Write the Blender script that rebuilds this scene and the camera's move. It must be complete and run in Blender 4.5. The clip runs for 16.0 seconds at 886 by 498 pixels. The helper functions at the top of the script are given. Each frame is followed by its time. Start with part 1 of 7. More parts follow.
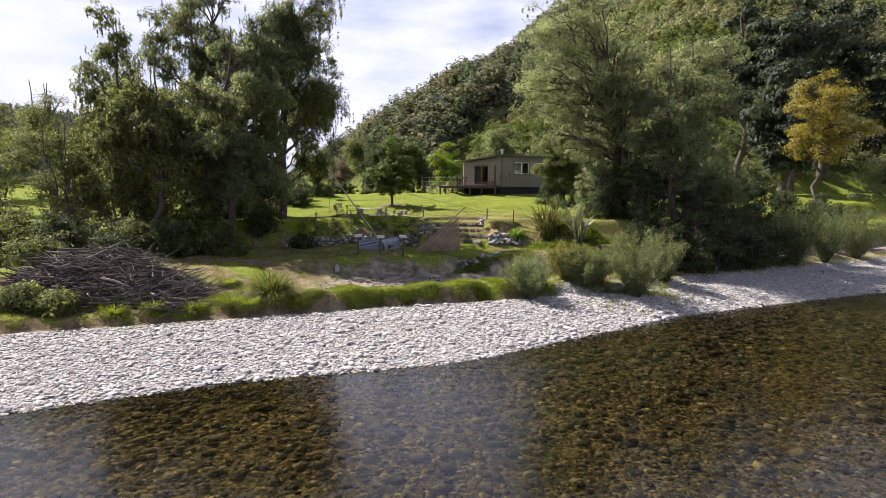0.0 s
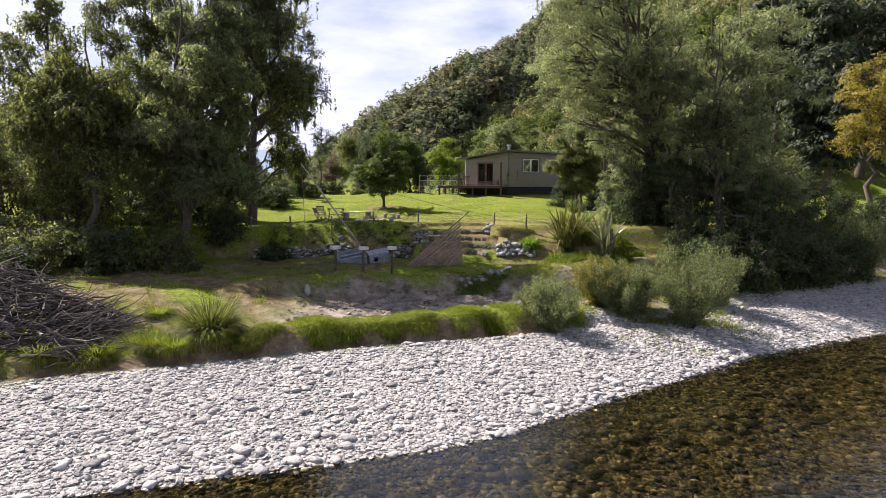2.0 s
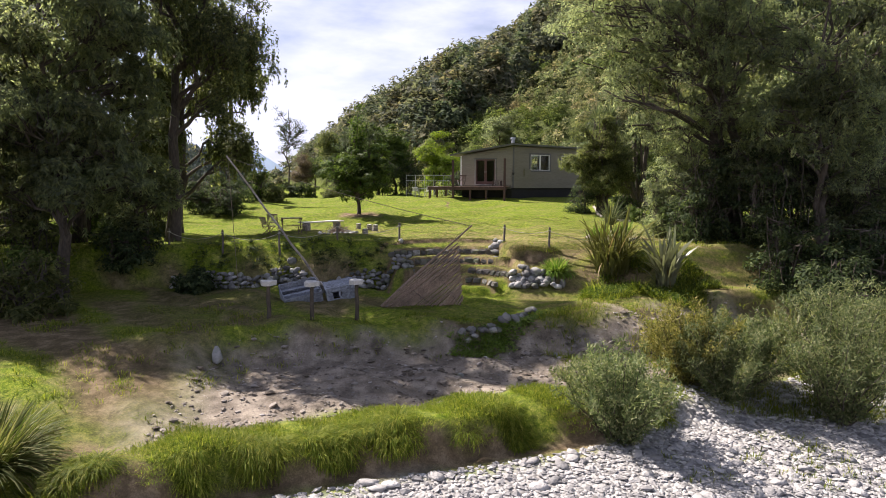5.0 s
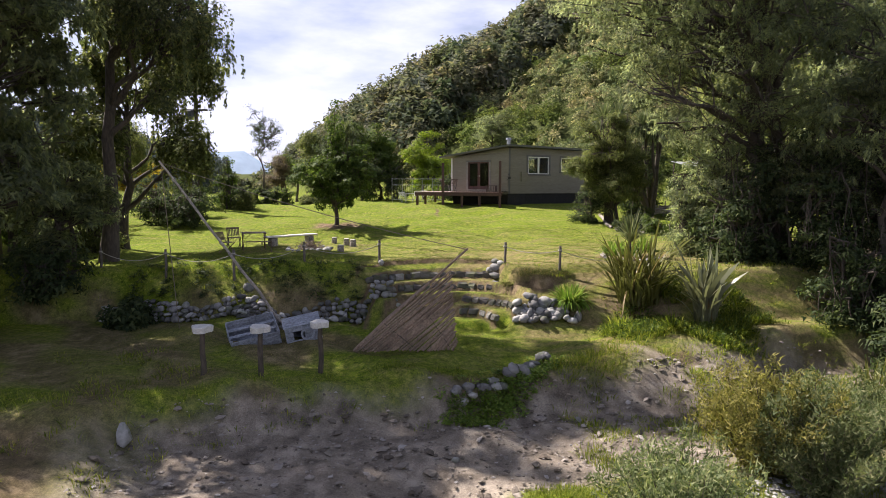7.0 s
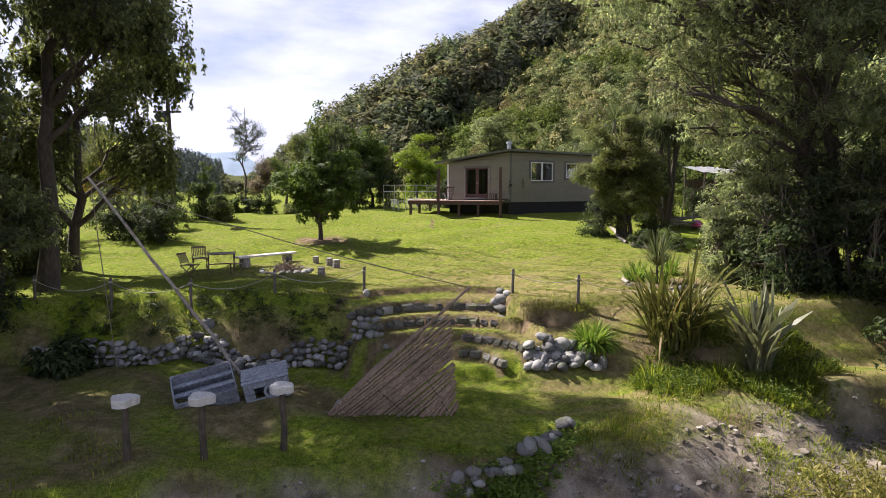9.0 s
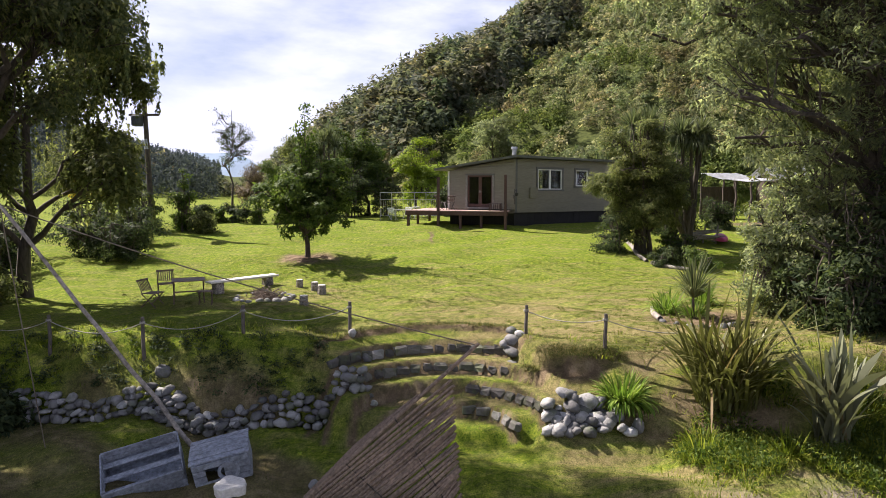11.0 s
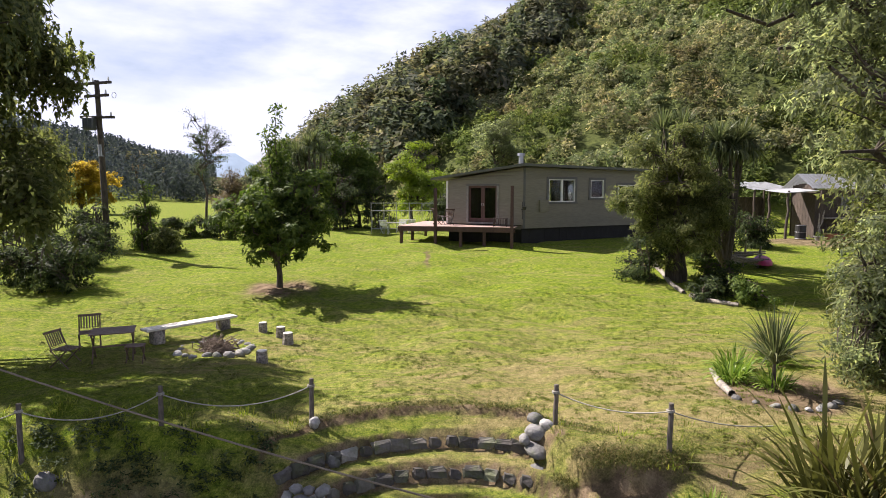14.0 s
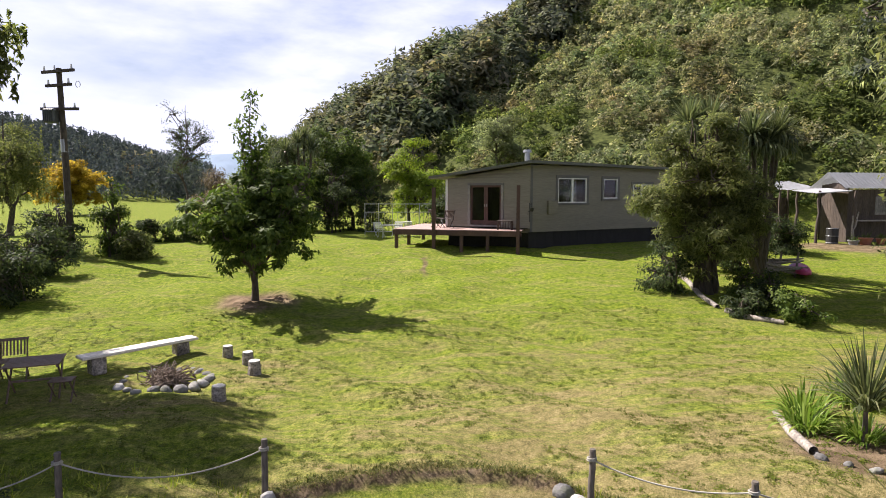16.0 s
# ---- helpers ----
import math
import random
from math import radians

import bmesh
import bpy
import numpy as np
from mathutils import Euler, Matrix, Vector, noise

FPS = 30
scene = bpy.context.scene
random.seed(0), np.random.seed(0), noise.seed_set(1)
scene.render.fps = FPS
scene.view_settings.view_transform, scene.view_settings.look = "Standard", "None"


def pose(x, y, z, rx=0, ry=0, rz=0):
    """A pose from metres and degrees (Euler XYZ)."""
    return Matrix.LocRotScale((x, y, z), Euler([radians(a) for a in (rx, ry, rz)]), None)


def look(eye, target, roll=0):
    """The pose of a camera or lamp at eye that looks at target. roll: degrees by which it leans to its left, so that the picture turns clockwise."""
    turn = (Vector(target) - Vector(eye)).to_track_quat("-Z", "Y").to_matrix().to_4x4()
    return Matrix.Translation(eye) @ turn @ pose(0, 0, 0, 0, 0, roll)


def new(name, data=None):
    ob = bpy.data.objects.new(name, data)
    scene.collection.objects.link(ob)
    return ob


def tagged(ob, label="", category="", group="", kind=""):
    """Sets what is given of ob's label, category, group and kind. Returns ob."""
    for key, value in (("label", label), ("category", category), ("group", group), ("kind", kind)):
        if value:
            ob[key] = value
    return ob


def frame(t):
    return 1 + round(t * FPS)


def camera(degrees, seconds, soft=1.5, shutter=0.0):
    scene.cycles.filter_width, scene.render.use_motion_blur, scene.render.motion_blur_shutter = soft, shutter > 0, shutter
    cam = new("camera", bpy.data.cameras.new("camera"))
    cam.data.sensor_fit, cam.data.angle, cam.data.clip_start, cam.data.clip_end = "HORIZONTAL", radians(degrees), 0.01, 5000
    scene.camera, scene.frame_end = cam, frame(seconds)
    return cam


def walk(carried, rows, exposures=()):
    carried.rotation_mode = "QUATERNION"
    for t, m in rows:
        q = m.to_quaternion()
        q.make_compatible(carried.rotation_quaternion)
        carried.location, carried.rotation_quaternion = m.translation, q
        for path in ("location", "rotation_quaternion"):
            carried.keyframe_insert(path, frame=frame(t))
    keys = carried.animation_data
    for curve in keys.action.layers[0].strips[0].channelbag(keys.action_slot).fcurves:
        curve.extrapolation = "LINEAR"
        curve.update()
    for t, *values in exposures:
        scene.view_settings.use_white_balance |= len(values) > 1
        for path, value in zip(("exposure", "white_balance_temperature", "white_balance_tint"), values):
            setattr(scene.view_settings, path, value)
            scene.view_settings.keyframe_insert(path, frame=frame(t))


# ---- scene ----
cam = camera(69.8, 16.0, soft=0.85)
METRES, EYE, TILT, LEAN, TURN = 36.89, 6.268, -5.62, -0.23, 0.14
ROWS = [
    (0.0, 0.0, 0.0, 0.0, 0.0, 0.0, -0.0),
    (0.5, 0.0014, 0.0446, 0.0043, 0.01, -0.01, -0.01),
    (1.0, 0.0025, 0.0932, 0.0094, 0.02, -0.02, -0.02),
    (1.5, 0.0029, 0.1453, 0.0145, 0.05, -0.02, -0.03),
    (2.0, 0.0032, 0.1989, 0.0195, 0.06, -0.02, -0.04),
    (2.5, 0.003, 0.2533, 0.0248, 0.07, -0.0, -0.06),
    (3.0, 0.0027, 0.3076, 0.0301, 0.08, 0.01, -0.07),
    (3.5, 0.0032, 0.3578, 0.0348, 0.08, 0.03, -0.07),
    (4.0, 0.0037, 0.4034, 0.0396, -0.09, 0.03, -0.03),
    (6.5, 0.006, 0.5765, 0.0643, -1.44, 0.06, 0.32),
    (7.0, 0.0069, 0.6054, 0.0707, -1.6, 0.07, 0.33),
    (7.5, 0.0076, 0.6316, 0.0771, -1.77, 0.09, 0.36),
    (8.0, 0.0083, 0.6559, 0.0829, -1.91, 0.1, 0.39),
    (8.5, 0.0085, 0.6784, 0.0883, -2.01, 0.1, 0.41),
    (9.0, 0.0087, 0.7001, 0.0934, -2.05, 0.11, 0.42),
    (11.5, 0.0125, 0.8028, 0.1209, -2.04, 0.17, 0.4),
    (12.0, 0.0133, 0.8236, 0.1262, -2.09, 0.18, 0.4),
    (12.5, 0.0144, 0.8444, 0.1315, -2.13, 0.2, 0.4),
    (13.0, 0.015, 0.8647, 0.1367, -2.18, 0.21, 0.4),
    (13.5, 0.0158, 0.8849, 0.1408, -2.21, 0.23, 0.37),
    (14.0, 0.0166, 0.9052, 0.144, -2.22, 0.24, 0.38),
    (14.5, 0.0171, 0.9257, 0.1459, -2.26, 0.25, 0.34),
    (15.0, 0.0179, 0.9463, 0.1474, -2.26, 0.27, 0.33),
    (15.5, 0.0192, 0.9662, 0.149, -2.24, 0.28, 0.34),
    (16.0, 0.0207, 0.986, 0.1506, -2.24, 0.3, 0.35),
]
walk(cam, [(t, pose(0.078, 0.07, EYE, TILT, LEAN, TURN) @ pose(METRES * x, METRES * y, METRES * z, 90 + pitch, roll, yaw)) for t, x, y, z, yaw, pitch, roll in ROWS])


# ---- light: late-morning sun ahead and to the left, hazy sky ----
SUN_DIR = Vector((-0.80, 0.50, 0.98)).normalized()
world = bpy.data.worlds.new("world")
scene.world = world
world.use_nodes = True
wn = world.node_tree.nodes
wl = world.node_tree.links
sky = wn.new("ShaderNodeTexSky")
sky.sky_type = "NISHITA"
sky.sun_disc = False
sky.sun_elevation = math.asin(SUN_DIR.z)
sky.sun_rotation = math.atan2(SUN_DIR.x, SUN_DIR.y)
sky.air_density, sky.dust_density, sky.ozone_density = 1.0, 1.6, 1.0
# thin high cloud over the clear sky
wco = wn.new("ShaderNodeTexCoord")
wsep = wn.new("ShaderNodeSeparateXYZ")
wl.new(wco.outputs["Generated"], wsep.inputs[0])
wmap = wn.new("ShaderNodeMapping")
wmap.inputs["Scale"].default_value = (1.0, 1.0, 3.2)
wmap.inputs["Rotation"].default_value = (0.0, radians(-16), 0.0)
wl.new(wco.outputs["Generated"], wmap.inputs[0])
wnoise = wn.new("ShaderNodeTexNoise")
wnoise.inputs["Scale"].default_value = 2.6
wnoise.inputs["Detail"].default_value = 7
wnoise.inputs["Roughness"].default_value = 0.55
wl.new(wmap.outputs[0], wnoise.inputs["Vector"])
wramp = wn.new("ShaderNodeValToRGB")
wramp.color_ramp.elements[0].position, wramp.color_ramp.elements[1].position = 0.32, 0.58
wl.new(wnoise.outputs["Fac"], wramp.inputs[0])
wmix = wn.new("ShaderNodeMix")
wmix.data_type = "RGBA"
wfade = wn.new("ShaderNodeMapRange")
wfade.inputs["From Min"].default_value, wfade.inputs["From Max"].default_value = 0.25, 0.75
wfade.inputs["To Min"].default_value, wfade.inputs["To Max"].default_value = 1.0, 0.25
wl.new(wsep.outputs[2], wfade.inputs["Value"])
wmul = wn.new("ShaderNodeMath")
wmul.operation = "MULTIPLY"
wl.new(wramp.outputs[0], wmul.inputs[0])
wl.new(wfade.outputs[0], wmul.inputs[1])
wl.new(wmul.outputs[0], wmix.inputs["Factor"])
wl.new(sky.outputs[0], wmix.inputs["A"])
wmix.inputs["B"].default_value = (10.0, 10.5, 12.1, 1)
wbg = wn.get("Background")
wbg.inputs["Strength"].default_value = 0.041
wl.new(wmix.outputs["Result"], wbg.inputs["Color"])

sun_lamp = bpy.data.lights.new("sun", "SUN")
sun_lamp.energy, sun_lamp.angle, sun_lamp.color = 5.0, radians(0.6), (1.0, 0.93, 0.79)
sun_ob = new("sun", sun_lamp)
sun_ob.matrix_world = look((-40, 60, 80), Vector((-40, 60, 80)) - SUN_DIR)
scene.view_settings.exposure = 1.32
scene.view_settings.use_white_balance = True
scene.view_settings.white_balance_temperature, scene.view_settings.white_balance_tint = 6200, 21


# ---- materials ----
class Mat:
    """A node material with short calls for its nodes."""

    def __init__(self, name, rough=0.8, metal=0.0, spec=0.5):
        self.m = bpy.data.materials.new(name)
        self.m.use_nodes = True
        self.n, self.l = self.m.node_tree.nodes, self.m.node_tree.links
        self.b = self.n.get("Principled BSDF")
        self.b.inputs["Roughness"].default_value = rough
        self.b.inputs["Metallic"].default_value = metal
        self.b.inputs["Specular IOR Level"].default_value = spec
        self.geo = None

    def pos(self, scale=(1, 1, 1), world_space=True):
        if world_space:
            src = self.n.new("ShaderNodeNewGeometry").outputs["Position"]
        else:
            src = self.n.new("ShaderNodeTexCoord").outputs["Object"]
        mp = self.n.new("ShaderNodeMapping")
        mp.inputs["Scale"].default_value = scale
        self.l.new(src, mp.inputs[0])
        return mp.outputs[0]

    def noise(self, vec, scale, detail=4, rough=0.55):
        t = self.n.new("ShaderNodeTexNoise")
        t.inputs["Scale"].default_value, t.inputs["Detail"].default_value, t.inputs["Roughness"].default_value = scale, detail, rough
        self.l.new(vec, t.inputs["Vector"])
        return t.outputs["Fac"]

    def voronoi(self, vec, scale, feature="F1", out="Distance"):
        t = self.n.new("ShaderNodeTexVoronoi")
        t.feature = feature
        t.inputs["Scale"].default_value = scale
        self.l.new(vec, t.inputs["Vector"])
        return t.outputs[out]

    def ramp(self, fac, stops):
        r = self.n.new("ShaderNodeValToRGB")
        e = r.color_ramp.elements
        while len(e) < len(stops):
            e.new(0.5)
        for el, (p, c) in zip(e, stops):
            el.position = p
            el.color = (*c, 1) if len(c) == 3 else c
        self.l.new(fac, r.inputs[0])
        return r.outputs[0]

    def grey(self, fac, lo, hi):
        r = self.n.new("ShaderNodeMapRange")
        r.inputs["From Min"].default_value, r.inputs["From Max"].default_value = lo, hi
        self.l.new(fac, r.inputs["Value"])
        return r.outputs[0]

    def mix(self, fac, a, b, mode="MIX"):
        x = self.n.new("ShaderNodeMix")
        x.data_type, x.blend_type = "RGBA", mode
        for key, v in (("Factor", fac), ("A", a), ("B", b)):
            if isinstance(v, (int, float)):
                x.inputs[key].default_value = v
            elif isinstance(v, tuple):
                x.inputs[key].default_value = (*v, 1)
            else:
                self.l.new(v, x.inputs[key])
        return x.outputs["Result"]

    def math(self, op, a, b=0.0):
        x = self.n.new("ShaderNodeMath")
        x.operation = op
        for i, v in enumerate((a, b)):
            if isinstance(v, (int, float)):
                x.inputs[i].default_value = v
            else:
                self.l.new(v, x.inputs[i])
        return x.outputs[0]

    def island(self):
        return self.n.new("ShaderNodeNewGeometry").outputs["Random Per Island"]

    def obrandom(self):
        return self.n.new("ShaderNodeObjectInfo").outputs["Random"]

    def attr(self, name):
        a = self.n.new("ShaderNodeAttribute")
        a.attribute_name = name
        return a.outputs["Fac"]

    def bump(self, height, dist=0.02, strength=1.0):
        b = self.n.new("ShaderNodeBump")
        b.inputs["Distance"].default_value, b.inputs["Strength"].default_value = dist, strength
        self.l.new(height, b.inputs["Height"])
        self.l.new(b.outputs[0], self.b.inputs["Normal"])
        return b.outputs[0]

    def color(self, socket):
        if isinstance(socket, tuple):
            self.b.inputs["Base Color"].default_value = (*socket, 1)
        else:
            self.l.new(socket, self.b.inputs["Base Color"])
        return self


def leaf_material(name, dark, mid, light, glow=0.45, rough=0.6, patch=0.35, spec=0.2, brown=0.0, tints=None):
    """Leaves: colour varies leaf by leaf and in patches; light comes through them."""
    m = Mat(name, rough=rough, spec=spec)
    c = m.ramp(m.island(), [(0.0, dark), (0.55, mid), (1.0, light)])
    c = m.mix(1.0, c, (1.08, 1.0, 1.02), "MULTIPLY")
    big = m.noise(m.pos(), patch, 3)
    c = m.mix(m.grey(big, 0.35, 0.65), m.mix(1.0, c, (0.62, 0.60, 0.56), "MULTIPLY"), c)
    if tints:
        c = m.mix(1.0, c, m.ramp(m.attr("tint"), [(k / (len(tints) - 1), q) for k, q in enumerate(tints)]), "MULTIPLY")
    if brown:
        c = m.mix(m.math("MULTIPLY", m.grey(m.noise(m.pos(), 0.21, 1), 0.5, 0.62), brown), c, m.mix(1.0, c, (1.5, 0.95, 0.8), "MULTIPLY"))
    m.color(c)
    tr = m.n.new("ShaderNodeBsdfTranslucent")
    m.l.new(m.mix(1.0, c, (1.0, 1.05, 0.68), "MULTIPLY"), tr.inputs["Color"])
    mx = m.n.new("ShaderNodeMixShader")
    mx.inputs[0].default_value = glow
    m.l.new(m.b.outputs[0], mx.inputs[1])
    m.l.new(tr.outputs[0], mx.inputs[2])
    m.l.new(mx.outputs[0], m.n.get("Material Output").inputs["Surface"])
    return m.m


def plain(name, col, rough=0.7, metal=0.0, var=0.25, scale=6.0, bump=0.004, stretch=(1, 1, 1)):
    """Paint, wood, rope and metal with grain and stains at two scales."""
    m = Mat(name, rough=rough, metal=metal)
    v = m.pos(stretch, world_space=False)
    fine, big = m.noise(v, scale * 5, 5), m.noise(v, scale * 0.4, 3)
    lo = tuple(c * (1 - var) for c in col)
    hi = tuple(min(1.0, c * (1 + var)) for c in col)
    c = m.ramp(fine, [(0.3, lo), (0.7, hi)])
    c = m.mix(m.grey(big, 0.35, 0.7), c, m.mix(1.0, c, (1 - var, 1 - var, 1 - var), "MULTIPLY"))
    m.color(c)
    if bump:
        m.bump(fine, bump)
    return m.m


def ground_material():
    """One sheet: stony river bed, shingle, sand, grass, bare soil, meadow and hillside, blended by painted masks."""
    m = Mat("ground", rough=1.0, spec=0.05)
    p = m.pos()
    n_big, n_mid, n_fine = m.noise(p, 0.35, 4), m.noise(p, 2.2, 5), m.noise(p, 34, 5, 0.7)
    n_tuft = m.math("ADD", m.math("MULTIPLY", m.noise(p, 30.0, 3, 0.75), 0.5), m.math("MULTIPLY", m.noise(p, 7.0, 5, 0.7), 0.5))
    n_row = m.noise(m.pos((0.5, 2.6, 1)), 0.9, 6, 0.7)
    # lawn: green with straw patches, mown
    green = m.ramp(n_tuft, [(0.34, (0.018, 0.036, 0.005)), (0.44, (0.072, 0.115, 0.011)), (0.54, (0.155, 0.20, 0.018)), (0.66, (0.31, 0.305, 0.052))])
    straw = m.ramp(n_tuft, [(0.34, (0.07, 0.065, 0.025)), (0.5, (0.19, 0.16, 0.068)), (0.66, (0.34, 0.28, 0.135))])
    dry = m.math("MULTIPLY", m.grey(m.math("ADD", m.math("MULTIPLY", n_row, 0.7), m.math("MULTIPLY", n_mid, 0.4)), 0.5, 0.72), 0.6)
    lawn = m.mix(m.math("MINIMUM", m.math("ADD", dry, m.math("MULTIPLY", m.attr("dry"), m.grey(n_row, 0.3, 0.62))), 1.0), green, straw)
    soil = m.ramp(m.math("ADD", m.math("MULTIPLY", n_mid, 0.5), m.math("MULTIPLY", n_tuft, 0.5)), [(0.36, (0.06, 0.045, 0.028)), (0.5, (0.14, 0.10, 0.065)), (0.64, (0.28, 0.21, 0.14))])
    sand = m.ramp(m.math("ADD", m.math("MULTIPLY", n_mid, 0.6), m.math("MULTIPLY", n_fine, 0.4)), [(0.36, (0.095, 0.08, 0.063)), (0.5, (0.215, 0.182, 0.145)), (0.64, (0.38, 0.33, 0.265))])
    vc = m.n.new("ShaderNodeTexVoronoi")
    vc.inputs["Scale"].default_value = 9.0
    m.l.new(p, vc.inputs["Vector"])
    sepc = m.n.new("ShaderNodeSeparateColor")
    m.l.new(vc.outputs["Color"], sepc.inputs[0])
    shingle = m.ramp(sepc.outputs[0], [(0.0, (0.20, 0.19, 0.18)), (0.5, (0.30, 0.29, 0.275)), (1.0, (0.42, 0.405, 0.38))])
    bed = m.ramp(sepc.outputs[0], [(0.0, (0.08, 0.068, 0.045)), (0.45, (0.20, 0.168, 0.105)), (0.85, (0.29, 0.245, 0.145)), (1.0, (0.42, 0.36, 0.17))])
    bed = m.mix(m.grey(n_big, 0.35, 0.7), bed, m.mix(1.0, bed, (0.55, 0.55, 0.4), "MULTIPLY"))
    hill = m.ramp(n_mid, [(0.35, (0.035, 0.045, 0.015)), (0.65, (0.085, 0.10, 0.03))])
    c = lawn
    for mask, col in (("soil", soil), ("sand", sand), ("shingle", shingle), ("bed", bed), ("hill", hill)):
        c = m.mix(m.attr(mask), c, col)
    m.color(c)
    hgt = m.math("ADD", m.math("MULTIPLY", n_fine, 0.4), m.math("MULTIPLY", n_tuft, 0.6))
    stones = m.math("SUBTRACT", 1.0, vc.outputs["Distance"])
    st = m.math("MAXIMUM", m.attr("shingle"), m.attr("bed"))
    b1 = m.math("ADD", m.math("MULTIPLY", hgt, m.math("SUBTRACT", 1.0, st)), m.math("MULTIPLY", stones, m.math("MULTIPLY", st, 1.2)))
    m.bump(b1, 0.055, 1.0)
    return m.m


def water_material():
    """Clear brown-green river water: what lies below shows through, the surface mirrors by angle."""
    m = Mat("river_water", rough=0.03)
    p = m.pos((1, 1.6, 1))
    wv = m.math("ADD", m.math("MULTIPLY", m.noise(p, 1.3, 5, 0.6), 1.0), m.math("MULTIPLY", m.noise(p, 7.0, 3), 0.30))
    bp = m.n.new("ShaderNodeBump")
    bp.inputs["Distance"].default_value, bp.inputs["Strength"].default_value = 0.05, 0.38
    m.l.new(wv, bp.inputs["Height"])
    gl = m.n.new("ShaderNodeBsdfGlossy")
    gl.inputs["Roughness"].default_value = 0.04
    m.l.new(bp.outputs[0], gl.inputs["Normal"])
    tr = m.n.new("ShaderNodeBsdfTransparent")
    tr.inputs["Color"].default_value = (0.81, 0.755, 0.56, 1)
    fr = m.n.new("ShaderNodeFresnel")
    fr.inputs["IOR"].default_value = 1.46
    m.l.new(bp.outputs[0], fr.inputs["Normal"])
    mx = m.n.new("ShaderNodeMixShader")
    m.l.new(fr.outputs[0], mx.inputs[0])
    m.l.new(tr.outputs[0], mx.inputs[1])
    m.l.new(gl.outputs[0], mx.inputs[2])
    m.l.new(mx.outputs[0], m.n.get("Material Output").inputs["Surface"])
    return m.m


def stone_material(name, stops, lichen=0.0):
    m = Mat(name, rough=0.85, spec=0.3)
    p = m.pos()
    rnd = m.math("FRACT", m.math("ADD", m.island(), m.obrandom()))
    c = m.ramp(rnd, stops)
    n = m.noise(p, 18, 5)
    c = m.mix(m.grey(n, 0.3, 0.75), m.mix(1.0, c, (0.72, 0.72, 0.72), "MULTIPLY"), c)
    if lichen:
        c = m.mix(m.math("MULTIPLY", m.grey(m.noise(p, 3.5, 4), 0.5, 0.7), lichen), c, (0.10, 0.12, 0.05))
    m.color(c)
    m.bump(m.math("ADD", n, m.noise(p, 6, 4)), 0.03)
    return m.m


M_GROUND = ground_material()
M_WATER = water_material()
M_PEBBLE = stone_material("river_pebbles", [(0.0, (0.19, 0.185, 0.185)), (0.3, (0.31, 0.30, 0.29)), (0.75, (0.41, 0.395, 0.375)), (1.0, (0.54, 0.52, 0.495))])
M_WETSTONE = stone_material("wet_stones", [(0.0, (0.06, 0.056, 0.046)), (0.5, (0.175, 0.158, 0.118)), (0.84, (0.28, 0.243, 0.17)), (1.0, (0.64, 0.55, 0.29))])
M_ROCK = stone_material("garden_rock", [(0.0, (0.09, 0.088, 0.085)), (0.4, (0.18, 0.175, 0.17)), (0.75, (0.30, 0.292, 0.28)), (1.0, (0.48, 0.47, 0.45))], 0.6)
M_BARK = plain("bark", (0.085, 0.068, 0.05), 0.95, var=0.45, scale=3, bump=0.02, stretch=(1, 1, 0.25))
M_BARK_PALE = plain("pale_bark", (0.24, 0.21, 0.17), 0.95, var=0.4, scale=3, bump=0.02, stretch=(1, 1, 0.25))
M_DEADWOOD = plain("dead_wood", (0.33, 0.29, 0.25), 0.95, var=0.45, scale=3, bump=0.01)
L_BIRCH = leaf_material("birch_leaves", (0.075, 0.105, 0.055), (0.15, 0.19, 0.095), (0.29, 0.315, 0.13), 0.68)
L_WATTLE = leaf_material("wattle_leaves", (0.15, 0.20, 0.14), (0.26, 0.32, 0.20), (0.42, 0.48, 0.25), 0.8, patch=0.5)
L_DARK = leaf_material("dark_leaves", (0.032, 0.054, 0.026), (0.062, 0.095, 0.042), (0.135, 0.18, 0.075), 0.5, patch=0.5, spec=0.1)
L_CONIFER = leaf_material("conifer_leaves", (0.028, 0.045, 0.03), (0.05, 0.075, 0.045), (0.10, 0.13, 0.07), 0.3, patch=0.3)
L_BROAD = leaf_material("fruit_tree_leaves", (0.045, 0.085, 0.015), (0.085, 0.145, 0.025), (0.17, 0.24, 0.05))
L_LIME = leaf_material("lime_leaves", (0.13, 0.21, 0.02), (0.22, 0.33, 0.035), (0.34, 0.44, 0.06), 0.55)
L_GOLD = leaf_material("golden_leaves", (0.17, 0.16, 0.03), (0.29, 0.26, 0.045), (0.42, 0.36, 0.08), 0.5)
L_OLIVE = leaf_material("olive_leaves", (0.085, 0.115, 0.042), (0.165, 0.205, 0.08), (0.30, 0.335, 0.135), 0.62, spec=0.1)
L_BUSH = leaf_material("native_bush_leaves", (0.066, 0.088, 0.066), (0.138, 0.165, 0.118), (0.275, 0.295, 0.20), 0.42, 0.8, patch=0.16, spec=0.05, tints=((0.6, 0.75, 0.65), (1.0, 1.05, 0.95), (1.3, 1.1, 1.0), (0.8, 0.85, 0.9), (1.35, 1.2, 1.15)))
L_FERN = leaf_material("scrub_leaves", (0.11, 0.14, 0.085), (0.215, 0.255, 0.15), (0.42, 0.445, 0.275), 0.5, 0.8, patch=0.12, spec=0.05, brown=0.2, tints=((0.65, 0.8, 0.6), (1.0, 1.0, 1.0), (1.2, 1.1, 1.05), (0.85, 1.0, 0.85), (1.4, 1.25, 1.2)))
